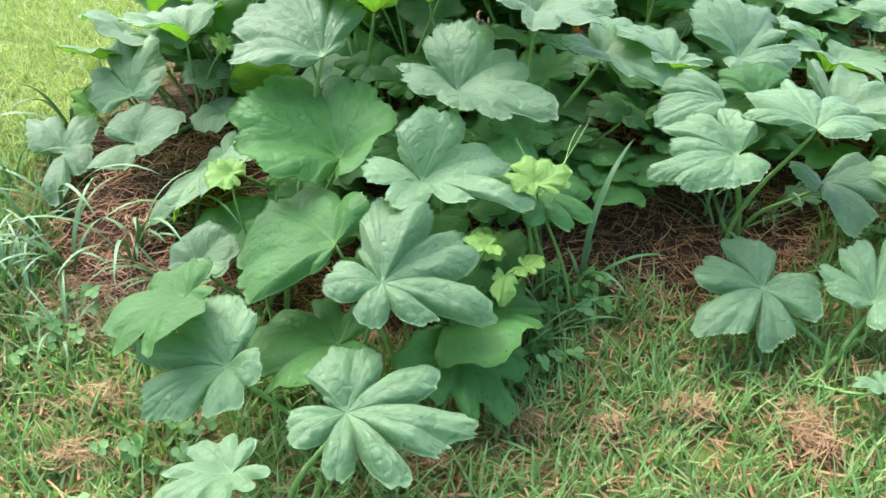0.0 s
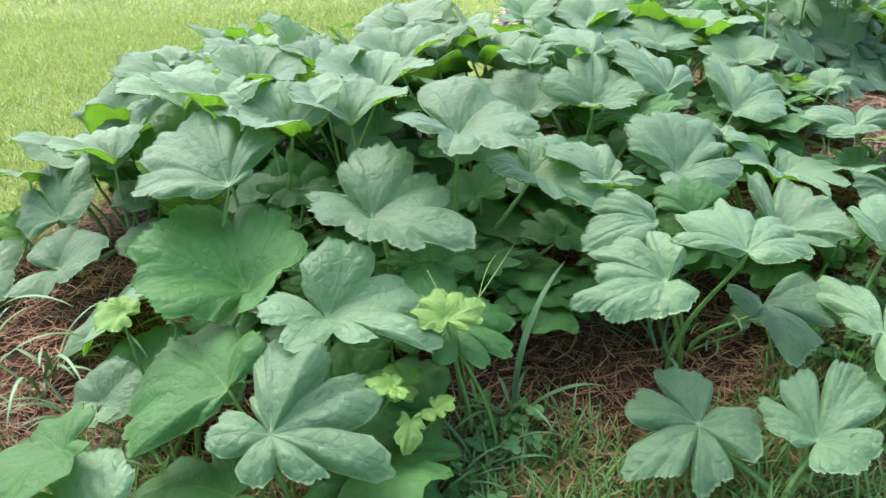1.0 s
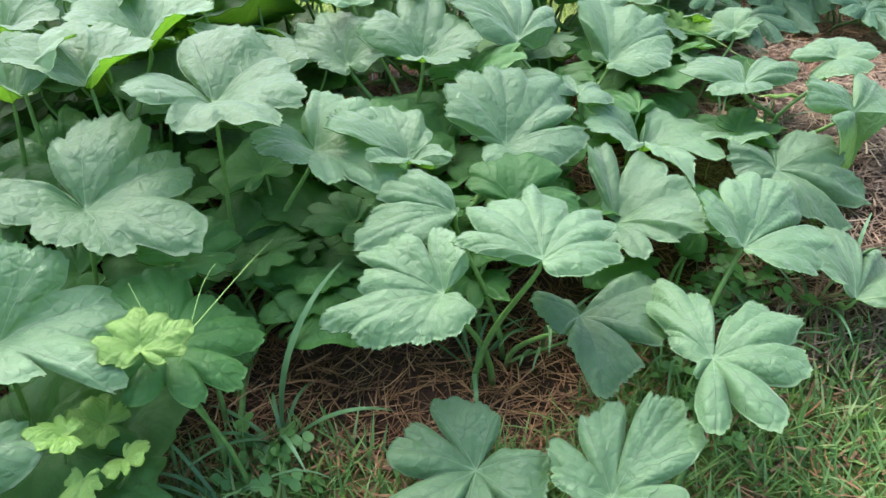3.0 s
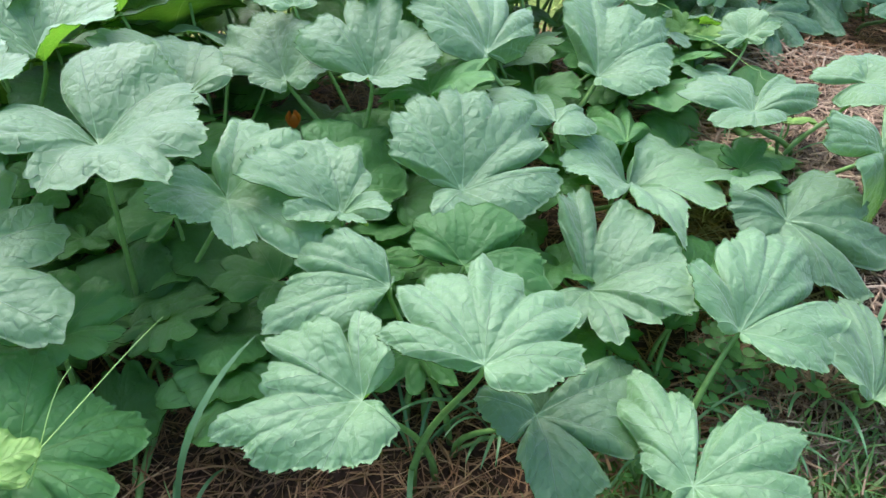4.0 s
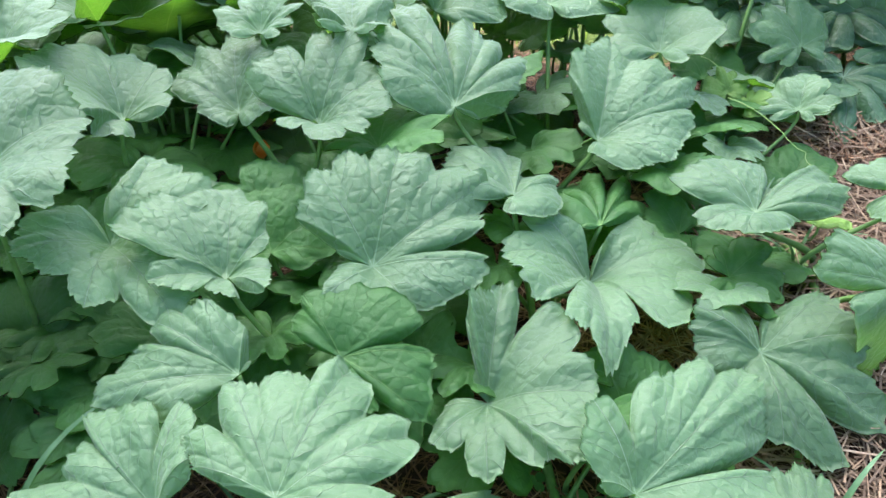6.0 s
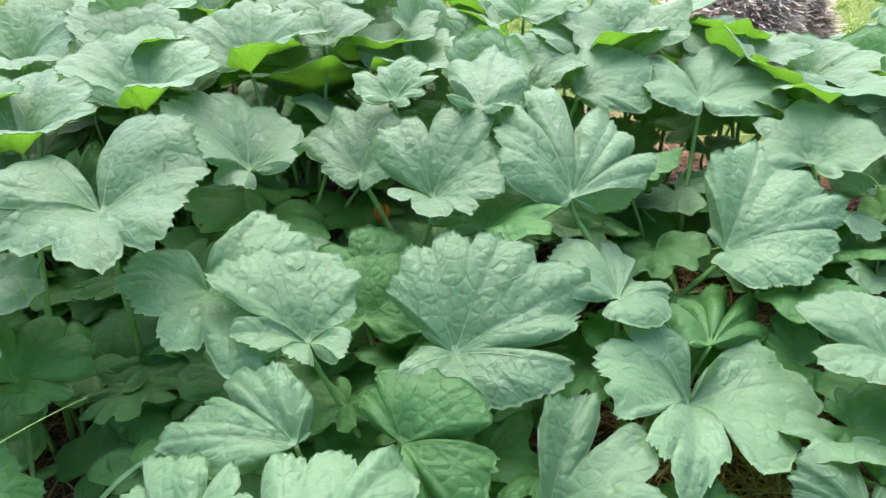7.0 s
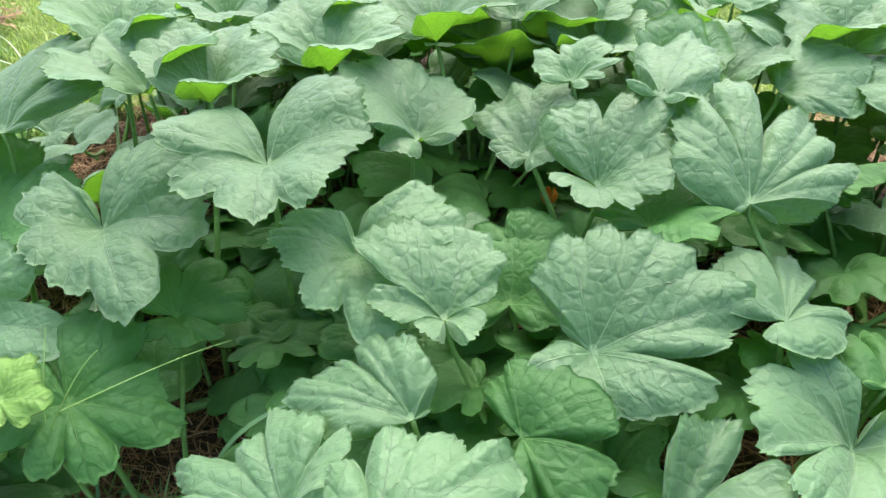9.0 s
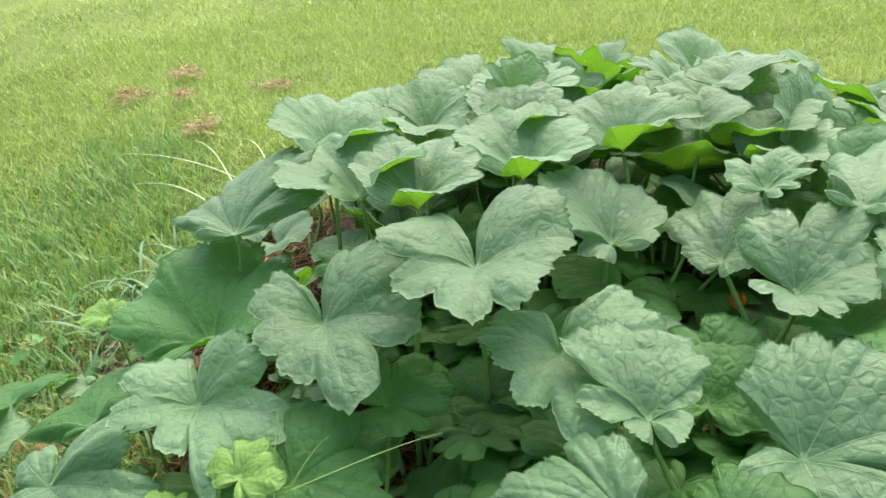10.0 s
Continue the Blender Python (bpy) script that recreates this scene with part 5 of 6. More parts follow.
leaf(1.30, 4.47, 0.57, 117, 12, 3, 0.105, 0.105, 0.113, 0.44, old=True)
leaf(1.82, 3.42, 0.49, 238, 8, 9, 0.130, 0.124, 0.121, 0.47)
leaf(1.48, 4.55, 0.58, 130, 11, 3, 0.141, 0.138, 0.130, 0.37)
leaf(1.95, 3.81, 0.42, 229, -0, -21, 0.152, 0.156, 0.134, 0.54)
leaf(3.16, 3.62, 0.34, 78, 40, 32, 0.102, 0.090, 0.096, 0.50)
leaf(2.65, 4.70, 0.57, 26, -70, 32, 0.118, 0.127, 0.105, 0.45)
leaf(1.61, 4.54, 0.32, 71, 18, 2, 0.105, 0.113, 0.111, 0.25)
leaf(1.44, 4.35, 0.29, 125, 38, -10, 0.153, 0.167, 0.142, 0.26)
leaf(3.04, 4.76, 0.58, 170, -26, -4, 0.119, 0.105, 0.130, 0.41)
leaf(2.44, 3.47, 0.55, 178, 10, 5, 0.127, 0.128, 0.125, 0.55)
leaf(2.66, 4.01, 0.39, 35, -6, -6, 0.127, 0.110, 0.133, 0.46)
leaf(2.48, 3.63, 0.42, 240, -13, -1, 0.100, 0.108, 0.102, 0.47)
leaf(3.01, 3.79, 0.43, 183, -35, -16, 0.103, 0.092, 0.091, 0.34)
leaf(2.98, 4.64, 0.46, 328, -13, -19, 0.095, 0.094, 0.091, 0.36)
leaf(1.71, 4.66, 0.48, 300, 1, -5, 0.127, 0.111, 0.132, 0.30)
leaf(2.83, 4.91, 0.36, 150, -9, -16, 0.101, 0.111, 0.089, 0.52)
leaf(1.44, 4.68, 0.34, 97, 14, -1, 0.111, 0.121, 0.099, 0.25)
leaf(1.85, 5.07, 0.57, 29, 3, -19, 0.154, 0.162, 0.156, 0.40)
leaf(2.63, 4.86, 0.28, 266, -42, -19, 0.132, 0.120, 0.121, 0.27)
leaf(1.35, 3.61, 0.55, 238, -13, -1, 0.125, 0.122, 0.134, 0.43)
leaf(1.63, 4.28, 0.53, 150, -0, 16, 0.117, 0.128, 0.101, 0.31, old=True)
leaf(1.52, 4.23, 0.46, 119, 5, 5, 0.137, 0.145, 0.148, 0.41, old=True)
leaf(1.82, 4.60, 0.54, 16, 21, 12, 0.149, 0.132, 0.140, 0.34)
leaf(2.33, 3.50, 0.58, 205, 14, 17, 0.101, 0.106, 0.107, 0.54)
leaf(2.29, 4.99, 0.36, 264, -40, -29, 0.145, 0.159, 0.157, 0.27, old=True)
leaf(2.44, 3.92, 0.38, 316, -14, -27, 0.132, 0.139, 0.142, 0.24)
leaf(1.33, 4.01, 0.36, 100, 76, 6, 0.120, 0.109, 0.130, 0.44)
leaf(1.49, 4.96, 0.53, 163, 6, 20, 0.115, 0.108, 0.100, 0.36)
leaf(3.02, 4.48, 0.48, 352, -43, 25, 0.146, 0.152, 0.160, 0.28)
leaf(1.94, 4.63, 0.44, 150, 11, 6, 0.119, 0.130, 0.130, 0.43)
leaf(1.56, 3.75, 0.42, 24, -38, 0, 0.137, 0.125, 0.139, 0.34)
leaf(2.35, 4.73, 0.42, 352, 31, 1, 0.130, 0.138, 0.127, 0.28)
leaf(3.18, 4.17, 0.54, 323, -44, 22, 0.132, 0.145, 0.131, 0.26)
leaf(2.53, 4.20, 0.56, 181, -26, -5, 0.156, 0.140, 0.154, 0.38)
leaf(2.26, 3.84, 0.44, 163, -17, -10, 0.124, 0.106, 0.127, 0.44)
leaf(2.28, 4.25, 0.40, 310, -3, -23, 0.149, 0.137, 0.136, 0.56)
leaf(1.77, 3.85, 0.57, 118, 20, 0, 0.110, 0.120, 0.117, 0.41, old=True)
leaf(1.20, 3.56, 0.37, 103, 27, 26, 0.113, 0.106, 0.113, 0.43)
leaf(2.19, 4.58, 0.34, 309, -35, -29, 0.113, 0.100, 0.104, 0.45)
leaf(2.03, 4.12, 0.30, 101, 18, 18, 0.104, 0.095, 0.104, 0.54)
leaf(2.25, 3.68, 0.40, 182, 44, 6, 0.108, 0.103, 0.101, 0.53)
leaf(1.28, 4.94, 0.59, 258, -33, -16, 0.156, 0.149, 0.139, 0.25)
leaf(2.36, 4.11, 0.41, 29, 51, -33, 0.116, 0.111, 0.105, 0.54)
leaf(2.76, 3.92, 0.40, 239, -29, -10, 0.109, 0.117, 0.097, 0.32)
leaf(2.36, 3.75, 0.39, 68, 49, 37, 0.118, 0.105, 0.121, 0.28)
leaf(1.19, 4.86, 0.32, 184, -15, -21, 0.104, 0.101, 0.109, 0.41, old=True)
leaf(1.23, 3.36, 0.47, 105, 4, 10, 0.111, 0.108, 0.102, 0.47)
leaf(2.83, 4.12, 0.49, 41, -9, 16, 0.122, 0.120, 0.134, 0.28, old=True)
leaf(2.72, 4.95, 0.33, 69, -43, -9, 0.101, 0.100, 0.099, 0.37)
leaf(2.87, 4.68, 0.34, 108, -31, -9, 0.156, 0.153, 0.165, 0.27, old=True)
leaf(2.10, 3.86, 0.28, 79, 39, -33, 0.139, 0.145, 0.137, 0.39)
leaf(2.92, 3.42, 0.54, 67, -4, -14, 0.105, 0.097, 0.100, 0.32, old=True)
leaf(1.56, 4.83, 0.39, 137, 45, -13, 0.121, 0.113, 0.108, 0.53)
leaf(3.28, 4.11, 0.58, 211, -13, -39, 0.113, 0.121, 0.117, 0.31)
leaf(2.37, 4.35, 0.31, 144, 6, -7, 0.103, 0.090, 0.103, 0.25)
leaf(1.88, 3.53, 0.54, 238, -27, -43, 0.153, 0.138, 0.156, 0.30)
leaf(2.50, 3.75, 0.40, 199, 36, -25, 0.140, 0.127, 0.124, 0.51)
leaf(1.91, 4.28, 0.52, 64, -1, -9, 0.123, 0.108, 0.113, 0.37)
leaf(1.60, 3.94, 0.44, 77, 56, -24, 0.127, 0.119, 0.132, 0.49)
leaf(2.66, 4.58, 0.35, 69, 38, 2, 0.105, 0.112, 0.096, 0.56)
leaf(1.78, 3.96, 0.39, 145, -16, 12, 0.094, 0.103, 0.094, 0.42, old=True)
leaf(2.91, 4.98, 0.55, 157, -15, 37, 0.132, 0.113, 0.113, 0.48)
leaf(2.44, 4.95, 0.40, 230, -21, -46, 0.149, 0.148, 0.145, 0.28)
leaf(3.05, 4.89, 0.52, 9, 28, 15, 0.146, 0.143, 0.152, 0.29)
leaf(2.09, 4.49, 0.42, 21, 50, -11, 0.153, 0.136, 0.162, 0.52)
leaf(2.09, 4.89, 0.49, 309, -22, 4, 0.130, 0.140, 0.119, 0.56)
leaf(1.26, 3.88, 0.50, 79, 25, -23, 0.116, 0.122, 0.114, 0.54)
leaf(1.55, 4.40, 0.56, 134, 23, 27, 0.094, 0.084, 0.094, 0.42)
leaf(3.02, 3.99, 0.44, 16, 28, -24, 0.154, 0.136, 0.169, 0.56)
leaf(1.55, 5.10, 0.42, 312, -25, 11, 0.150, 0.137, 0.154, 0.49)
leaf(1.72, 4.92, 0.57, 319, -41, -18, 0.106, 0.091, 0.101, 0.37, old=True)
leaf(1.51, 3.39, 0.67, 305, -30, 10, 0.122, 0.115, 0.120, 0.51)
leaf(3.27, 4.87, 0.36, 123, 50, 51, 0.136, 0.147, 0.135, 0.41, old=True)
leaf(2.66, 4.26, 0.41, 320, 56, 16, 0.146, 0.144, 0.140, 0.40)
leaf(1.88, 4.04, 0.52, 174, -18, 1, 0.131, 0.113, 0.116, 0.29, old=True)
leaf(2.76, 4.80, 0.41, 328, -39, -5, 0.100, 0.088, 0.093, 0.49, old=True)
leaf(2.61, 4.38, 0.48, 327, -16, 9, 0.134, 0.143, 0.123, 0.38)
leaf(1.17, 3.70, 0.61, 1, 18, -43, 0.113, 0.096, 0.100, 0.54)
leaf(1.68, 3.70, 0.60, 265, -4, 10, 0.106, 0.100, 0.113, 0.30)
leaf(3.29, 4.30, 0.47, 144, 16, -29, 0.138, 0.125, 0.122, 0.34)
leaf(2.31, 3.37, 0.47, 208, -21, -0, 0.150, 0.155, 0.152, 0.50, old=True)
leaf(2.57, 4.96, 0.40, 316, -1, -32, 0.140, 0.139, 0.138, 0.31)
leaf(1.32, 4.74, 0.46, 206, -5, 20, 0.120, 0.120, 0.107, 0.33)
leaf(2.01, 3.99, 0.48, 122, 18, -21, 0.141, 0.121, 0.125, 0.37)
leaf(3.16, 4.60, 0.34, 56, 68, -10, 0.153, 0.137, 0.135, 0.34)
leaf(2.60, 3.36, 0.38, 152, 12, -5, 0.139, 0.146, 0.136, 0.26)
leaf(2.15, 5.00, 0.44, 288, -27, -19, 0.138, 0.146, 0.122, 0.25)
leaf(1.92, 3.70, 0.43, 148, 40, -26, 0.107, 0.112, 0.114, 0.53)
leaf(2.38, 4.50, 0.31, 14, 9, -26, 0.117, 0.125, 0.116, 0.30, old=True)
leaf(2.48, 4.06, 0.47, 141, -3, -1, 0.100, 0.108, 0.097, 0.25)
leaf(2.19, 4.13, 0.45, 80, 28, 13, 0.144, 0.129, 0.137, 0.37)
leaf(2.50, 4.43, 0.43, 145, 12, 10, 0.119, 0.106, 0.119, 0.44)
leaf(1.31, 4.17, 0.33, 28, 19, 30, 0.146, 0.159, 0.127, 0.35)
leaf(2.73, 4.47, 0.39, 138, 48, -19, 0.101, 0.104, 0.110, 0.54)
leaf(2.87, 4.54, 0.34, 58, -18, 25, 0.134, 0.134, 0.126, 0.52)
leaf(1.95, 4.87, 0.56, 138, 14, 25, 0.144, 0.152, 0.134, 0.45, old=True)
leaf(2.39, 5.07, 0.60, 233, 23, 27, 0.132, 0.142, 0.132, 0.49, old=True)
leaf(1.69, 3.57, 0.58, 244, -5, -11, 0.125, 0.107, 0.128, 0.55)
leaf(1.66, 3.46, 0.66, 157, -24, -6, 0.153, 0.139, 0.158, 0.52)
leaf(3.11, 3.71, 0.49, 108, 38, 21, 0.151, 0.143, 0.164, 0.36)
leaf(1.19, 4.57, 0.56, 154, -48, 12, 0.106, 0.092, 0.093, 0.37)
leaf(1.35, 3.36, 0.66, 24, 8, -12, 0.147, 0.151, 0.142, 0.39, old=True)
leaf(2.88, 3.81, 0.45, 75, 30, -22, 0.137, 0.146, 0.133, 0.40)
leaf(2.68, 3.46, 0.51, 84, 2, -17, 0.148, 0.137, 0.131, 0.56)
leaf(3.03, 3.41, 0.30, 262, 2, -6, 0.112, 0.115, 0.123, 0.54)
leaf(1.40, 4.88, 0.28, 128, 42, 21, 0.125, 0.114, 0.126, 0.42)
leaf(1.44, 3.70, 0.36, 116, 19, 18, 0.123, 0.130, 0.117, 0.30)
leaf(2.04, 4.37, 0.43, 342, 2, -10, 0.109, 0.115, 0.094, 0.55)
leaf(1.29, 3.46, 0.57, 306, -33, 33, 0.114, 0.107, 0.106, 0.30, old=True)
leaf(2.67, 3.69, 0.60, 90, -18, 27, 0.110, 0.095, 0.104, 0.45)
leaf(3.24, 4.46, 0.53, 120, 20, 14, 0.102, 0.104, 0.092, 0.28)
leaf(2.96, 4.09, 0.38, 92, 17, 4, 0.133, 0.133, 0.140, 0.33)
leaf(2.94, 4.87, 0.52, 139, 17, 8, 0.107, 0.109, 0.115, 0.54, old=True)
leaf(2.93, 3.68, 0.51, 326, -8, -39, 0.123, 0.124, 0.132, 0.49, old=True)
leaf(2.85, 4.31, 0.58, 81, 31, 33, 0.146, 0.152, 0.159, 0.24)
leaf(2.15, 3.75, 0.58, 102, 8, -10, 0.123, 0.129, 0.131, 0.39, old=True)
leaf(2.81, 5.03, 0.43, 351, 18, -11, 0.125, 0.110, 0.123, 0.47)
leaf(1.59, 4.70, 0.39, 27, -2, -7, 0.137, 0.118, 0.142, 0.47)
leaf(2.61, 3.59, 0.39, 73, 22, 12, 0.132, 0.124, 0.115, 0.34)
leaf(1.83, 4.73, 0.29, 346, -7, -26, 0.124, 0.117, 0.129, 0.50, old=True)
leaf(2.51, 4.70, 0.29, 4, -5, -19, 0.141, 0.140, 0.154, 0.40)
leaf(1.47, 4.00, 0.46, 62, 44, -7, 0.151, 0.150, 0.130, 0.34)
leaf(1.19, 4.27, 0.35, 90, 46, -25, 0.101, 0.086, 0.090, 0.36)
leaf(2.77, 4.63, 0.37, 324, -26, 12, 0.128, 0.121, 0.119, 0.41)
leaf(2.99, 4.37, 0.55, 103, 78, -35, 0.134, 0.146, 0.122, 0.55)
leaf(-0.65, 2.71, 0.34, 233, 17, -0, 0.138, 0.144, 0.125, 0.13)
leaf(-0.45, 2.95, 0.49, 307, 20, 19, 0.127, 0.134, 0.112, 0.21)
leaf(-0.70, 2.58, 0.40, 69, 27, -10, 0.101, 0.091, 0.111, 0.21)
leaf(-0.59, 2.46, 0.42, 345, 35, -24, 0.123, 0.114, 0.108, 0.10)
leaf(-0.78, 3.19, 0.50, 177, -8, 10, 0.125, 0.112, 0.109, 0.20)
leaf(-0.73, 3.05, 0.30, 50, 21, 15, 0.105, 0.116, 0.109, 0.16)
leaf(-0.83, 2.76, 0.36, 222, 43, -41, 0.136, 0.136, 0.124, 0.15)
leaf(-0.46, 2.59, 0.37, 30, 16, 3, 0.150, 0.156, 0.144, 0.18)
leaf(-0.62, 2.90, 0.35, 243, 25, 53, 0.145, 0.135, 0.137, 0.11)
leaf(-0.95, 2.54, 0.38, 226, 21, 10, 0.144, 0.137, 0.142, 0.12)
leaf(-0.81, 2.51, 0.36, 112, 14, 20, 0.108, 0.097, 0.099, 0.10)
leaf(-0.94, 3.13, 0.40, 283, 16, -22, 0.115, 0.107, 0.113, 0.18)
leaf(-0.56, 3.11, 0.45, 325, -23, -39, 0.103, 0.098, 0.112, 0.22)
leaf(-0.45, 2.44, 0.34, 174, -6, 16, 0.134, 0.131, 0.129, 0.15)
leaf(-0.76, 2.88, 0.36, 205, 17, 1, 0.098, 0.099, 0.086, 0.16)
leaf(-0.91, 2.97, 0.31, 126, 16, 13, 0.146, 0.153, 0.155, 0.19)
leaf(-0.47, 2.81, 0.47, 274, 37, 36, 0.101, 0.110, 0.093, 0.13)
leaf(-0.49, 2.31, 0.29, 282, 46, 6, 0.129, 0.113, 0.125, 0.20)
leaf(-0.46, 3.20, 0.39, 313, 27, 13, 0.091, 0.097, 0.086, 0.11)
leaf(-0.82, 2.71, 0.27, 192, 19, 14, 0.125, 0.125, 0.110, 0.17)
leaf(-0.58, 2.86, 0.24, 164, 14, 11, 0.108, 0.119, 0.095, 0.19)
leaf(-0.44, 2.23, 0.26, 75, 26, -6, 0.090, 0.077, 0.094, 0.20)
leaf(-0.85, 2.86, 0.31, 133, 9, -5, 0.098, 0.090, 0.085, 0.22)
leaf(-0.50, 2.67, 0.42, 258, 41, 7, 0.105, 0.095, 0.089, 0.12)
leaf(-0.62, 2.29, 0.23, 193, -10, 4, 0.104, 0.112, 0.103, 0.16)
leaf(-0.59, 2.51, 0.37, 304, 31, 23, 0.100, 0.098, 0.086, 0.20)
leaf(-0.32, 2.27, 0.34, 118, 0, 19, 0.103, 0.094, 0.101, 0.12)
leaf(-0.35, 2.78, 0.44, 67, 31, -17, 0.130, 0.137, 0.123, 0.12)
leaf(-0.38, 2.63, 0.29, 37, 35, 3, 0.107, 0.114, 0.100, 0.20)
leaf(-0.95, 2.62, 0.29, 276, 18, 10, 0.107, 0.113, 0.117, 0.18)
leaf(-0.39, 2.47, 0.23, 301, -12, -17, 0.115, 0.105, 0.102, 0.15)
leaf(-0.32, 2.07, 0.14, 303, -6, 32, 0.124, 0.109, 0.114, 0.10)
leaf(-0.46, 2.35, 0.40, 151, 28, 8, 0.081, 0.081, 0.086, 0.20)
leaf(-0.75, 2.54, 0.29, 196, 24, 5, 0.127, 0.109, 0.108, 0.20)
leaf(-0.71, 2.89, 0.25, 250, 30, -28, 0.099, 0.097, 0.088, 0.14)
leaf(-1.02, 2.47, 0.34, 281, 19, 9, 0.110, 0.101, 0.106, 0.21)
leaf(-0.45, 2.87, 0.31, 299, 16, -7, 0.126, 0.122, 0.119, 0.20)
leaf(-0.68, 2.65, 0.43, 74, 22, -9, 0.114, 0.111, 0.097, 0.11)
leaf(-0.67, 2.41, 0.29, 156, 5, 4, 0.103, 0.101, 0.093, 0.16)
leaf(-0.31, 1.95, 0.10, 94, -3, -2, 0.128, 0.117, 0.137, 0.22)
leaf(-0.48, 3.05, 0.50, 275, 52, -15, 0.150, 0.158, 0.142, 0.20)
leaf(-0.02, 2.86, 0.47, 290, 45, -20, 0.130, 0.137, 0.123, 0.20)
leaf(-0.20, 2.64, 0.42, 300, 62, -20, 0.120, 0.126, 0.114, 0.20)
leaf(0.18, 3.45, 0.46, 262, 42, 15, 0.130, 0.137, 0.123, 0.20)
leaf(0.38, 3.62, 0.44, 270, 35, 0, 0.120, 0.126, 0.114, 0.20)
leaf(0.76, 3.44, 0.45, 265, 40, 10, 0.130, 0.137, 0.123, 0.20)
leaf(-0.12, 2.56, 0.50, 285, 32, 15, 0.120, 0.126, 0.114, 0.20)
leaf(0.09, 2.97, 0.50, 270, 34, 0, 0.120, 0.126, 0.114, 0.20)
leaf(0.27, 3.23, 0.50, 280, 34, 10, 0.120, 0.126, 0.114, 0.20)


# small light leaves and low ones, shade put into their deeper green, between the vine's end and the second bed
leaf(1.22, 2.95, 0.40, 250, 8, 10, 0.105, 0.095, 0.10, 0.30)
leaf(1.35, 3.06, 0.39, 200, 12, -14, 0.095, 0.09, 0.085, 0.30)
leaf(1.31, 2.84, 0.35, 300, -8, 12, 0.090, 0.085, 0.09, 0.32)
leaf(1.15, 2.84, 0.29, 120, 5, 10, 0.120, 0.11, 0.11, 0.25, old=True)
leaf(1.05, 2.60, 0.26, 60, 8, -12, 0.120, 0.11, 0.12, 0.25, old=True)
leaf(1.24, 2.62, 0.27, 200, 4, 10, 0.110, 0.10, 0.11, 0.25, old=True)
leaf(1.20, 2.74, 0.24, 330, -6, -10, 0.105, 0.11, 0.10, 0.25, old=True)
leaf(1.37, 2.60, 0.25, 270, 4, 8, 0.125, 0.12, 0.12, 0.30, old=True)
leaf(1.32, 2.42, 0.30, 250, 10, -10, 0.100, 0.09, 0.095, 0.30)
leaf(1.40, 2.80, 0.29, 280, -10, 8, 0.085, 0.08, 0.08, 0.30)
# a lower storey of smaller leaves closes the gaps, most with shade painted in as deeper green
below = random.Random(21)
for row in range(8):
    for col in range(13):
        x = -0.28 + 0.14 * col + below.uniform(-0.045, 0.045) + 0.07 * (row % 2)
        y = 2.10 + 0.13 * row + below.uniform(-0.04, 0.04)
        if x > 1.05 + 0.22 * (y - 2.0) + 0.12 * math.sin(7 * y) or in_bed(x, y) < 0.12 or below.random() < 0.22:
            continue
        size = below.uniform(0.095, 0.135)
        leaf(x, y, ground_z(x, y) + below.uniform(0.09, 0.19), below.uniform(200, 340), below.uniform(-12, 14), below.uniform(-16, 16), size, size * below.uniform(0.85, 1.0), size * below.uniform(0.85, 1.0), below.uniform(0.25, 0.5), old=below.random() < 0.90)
# low leaves in the gaps under the front row, their shade put into the deeper green
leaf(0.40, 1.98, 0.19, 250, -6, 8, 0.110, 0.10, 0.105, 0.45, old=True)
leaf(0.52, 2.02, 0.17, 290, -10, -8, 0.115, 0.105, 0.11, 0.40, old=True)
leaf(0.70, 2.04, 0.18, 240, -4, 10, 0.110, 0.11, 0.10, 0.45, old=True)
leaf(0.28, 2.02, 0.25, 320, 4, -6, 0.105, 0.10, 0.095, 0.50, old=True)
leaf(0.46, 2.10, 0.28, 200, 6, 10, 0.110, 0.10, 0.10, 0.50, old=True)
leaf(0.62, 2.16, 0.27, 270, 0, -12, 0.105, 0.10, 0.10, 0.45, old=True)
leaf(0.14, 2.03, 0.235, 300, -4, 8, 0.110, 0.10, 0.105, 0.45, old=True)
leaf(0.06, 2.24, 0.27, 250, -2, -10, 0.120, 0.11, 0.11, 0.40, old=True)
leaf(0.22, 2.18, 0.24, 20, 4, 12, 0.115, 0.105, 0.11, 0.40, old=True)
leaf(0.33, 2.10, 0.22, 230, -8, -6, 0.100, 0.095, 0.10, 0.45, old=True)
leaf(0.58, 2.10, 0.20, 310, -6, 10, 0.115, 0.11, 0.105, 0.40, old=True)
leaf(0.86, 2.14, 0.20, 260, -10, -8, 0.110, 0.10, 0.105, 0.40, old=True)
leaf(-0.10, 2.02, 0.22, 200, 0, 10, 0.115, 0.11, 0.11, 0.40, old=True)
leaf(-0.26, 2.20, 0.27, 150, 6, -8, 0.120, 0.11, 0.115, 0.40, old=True)


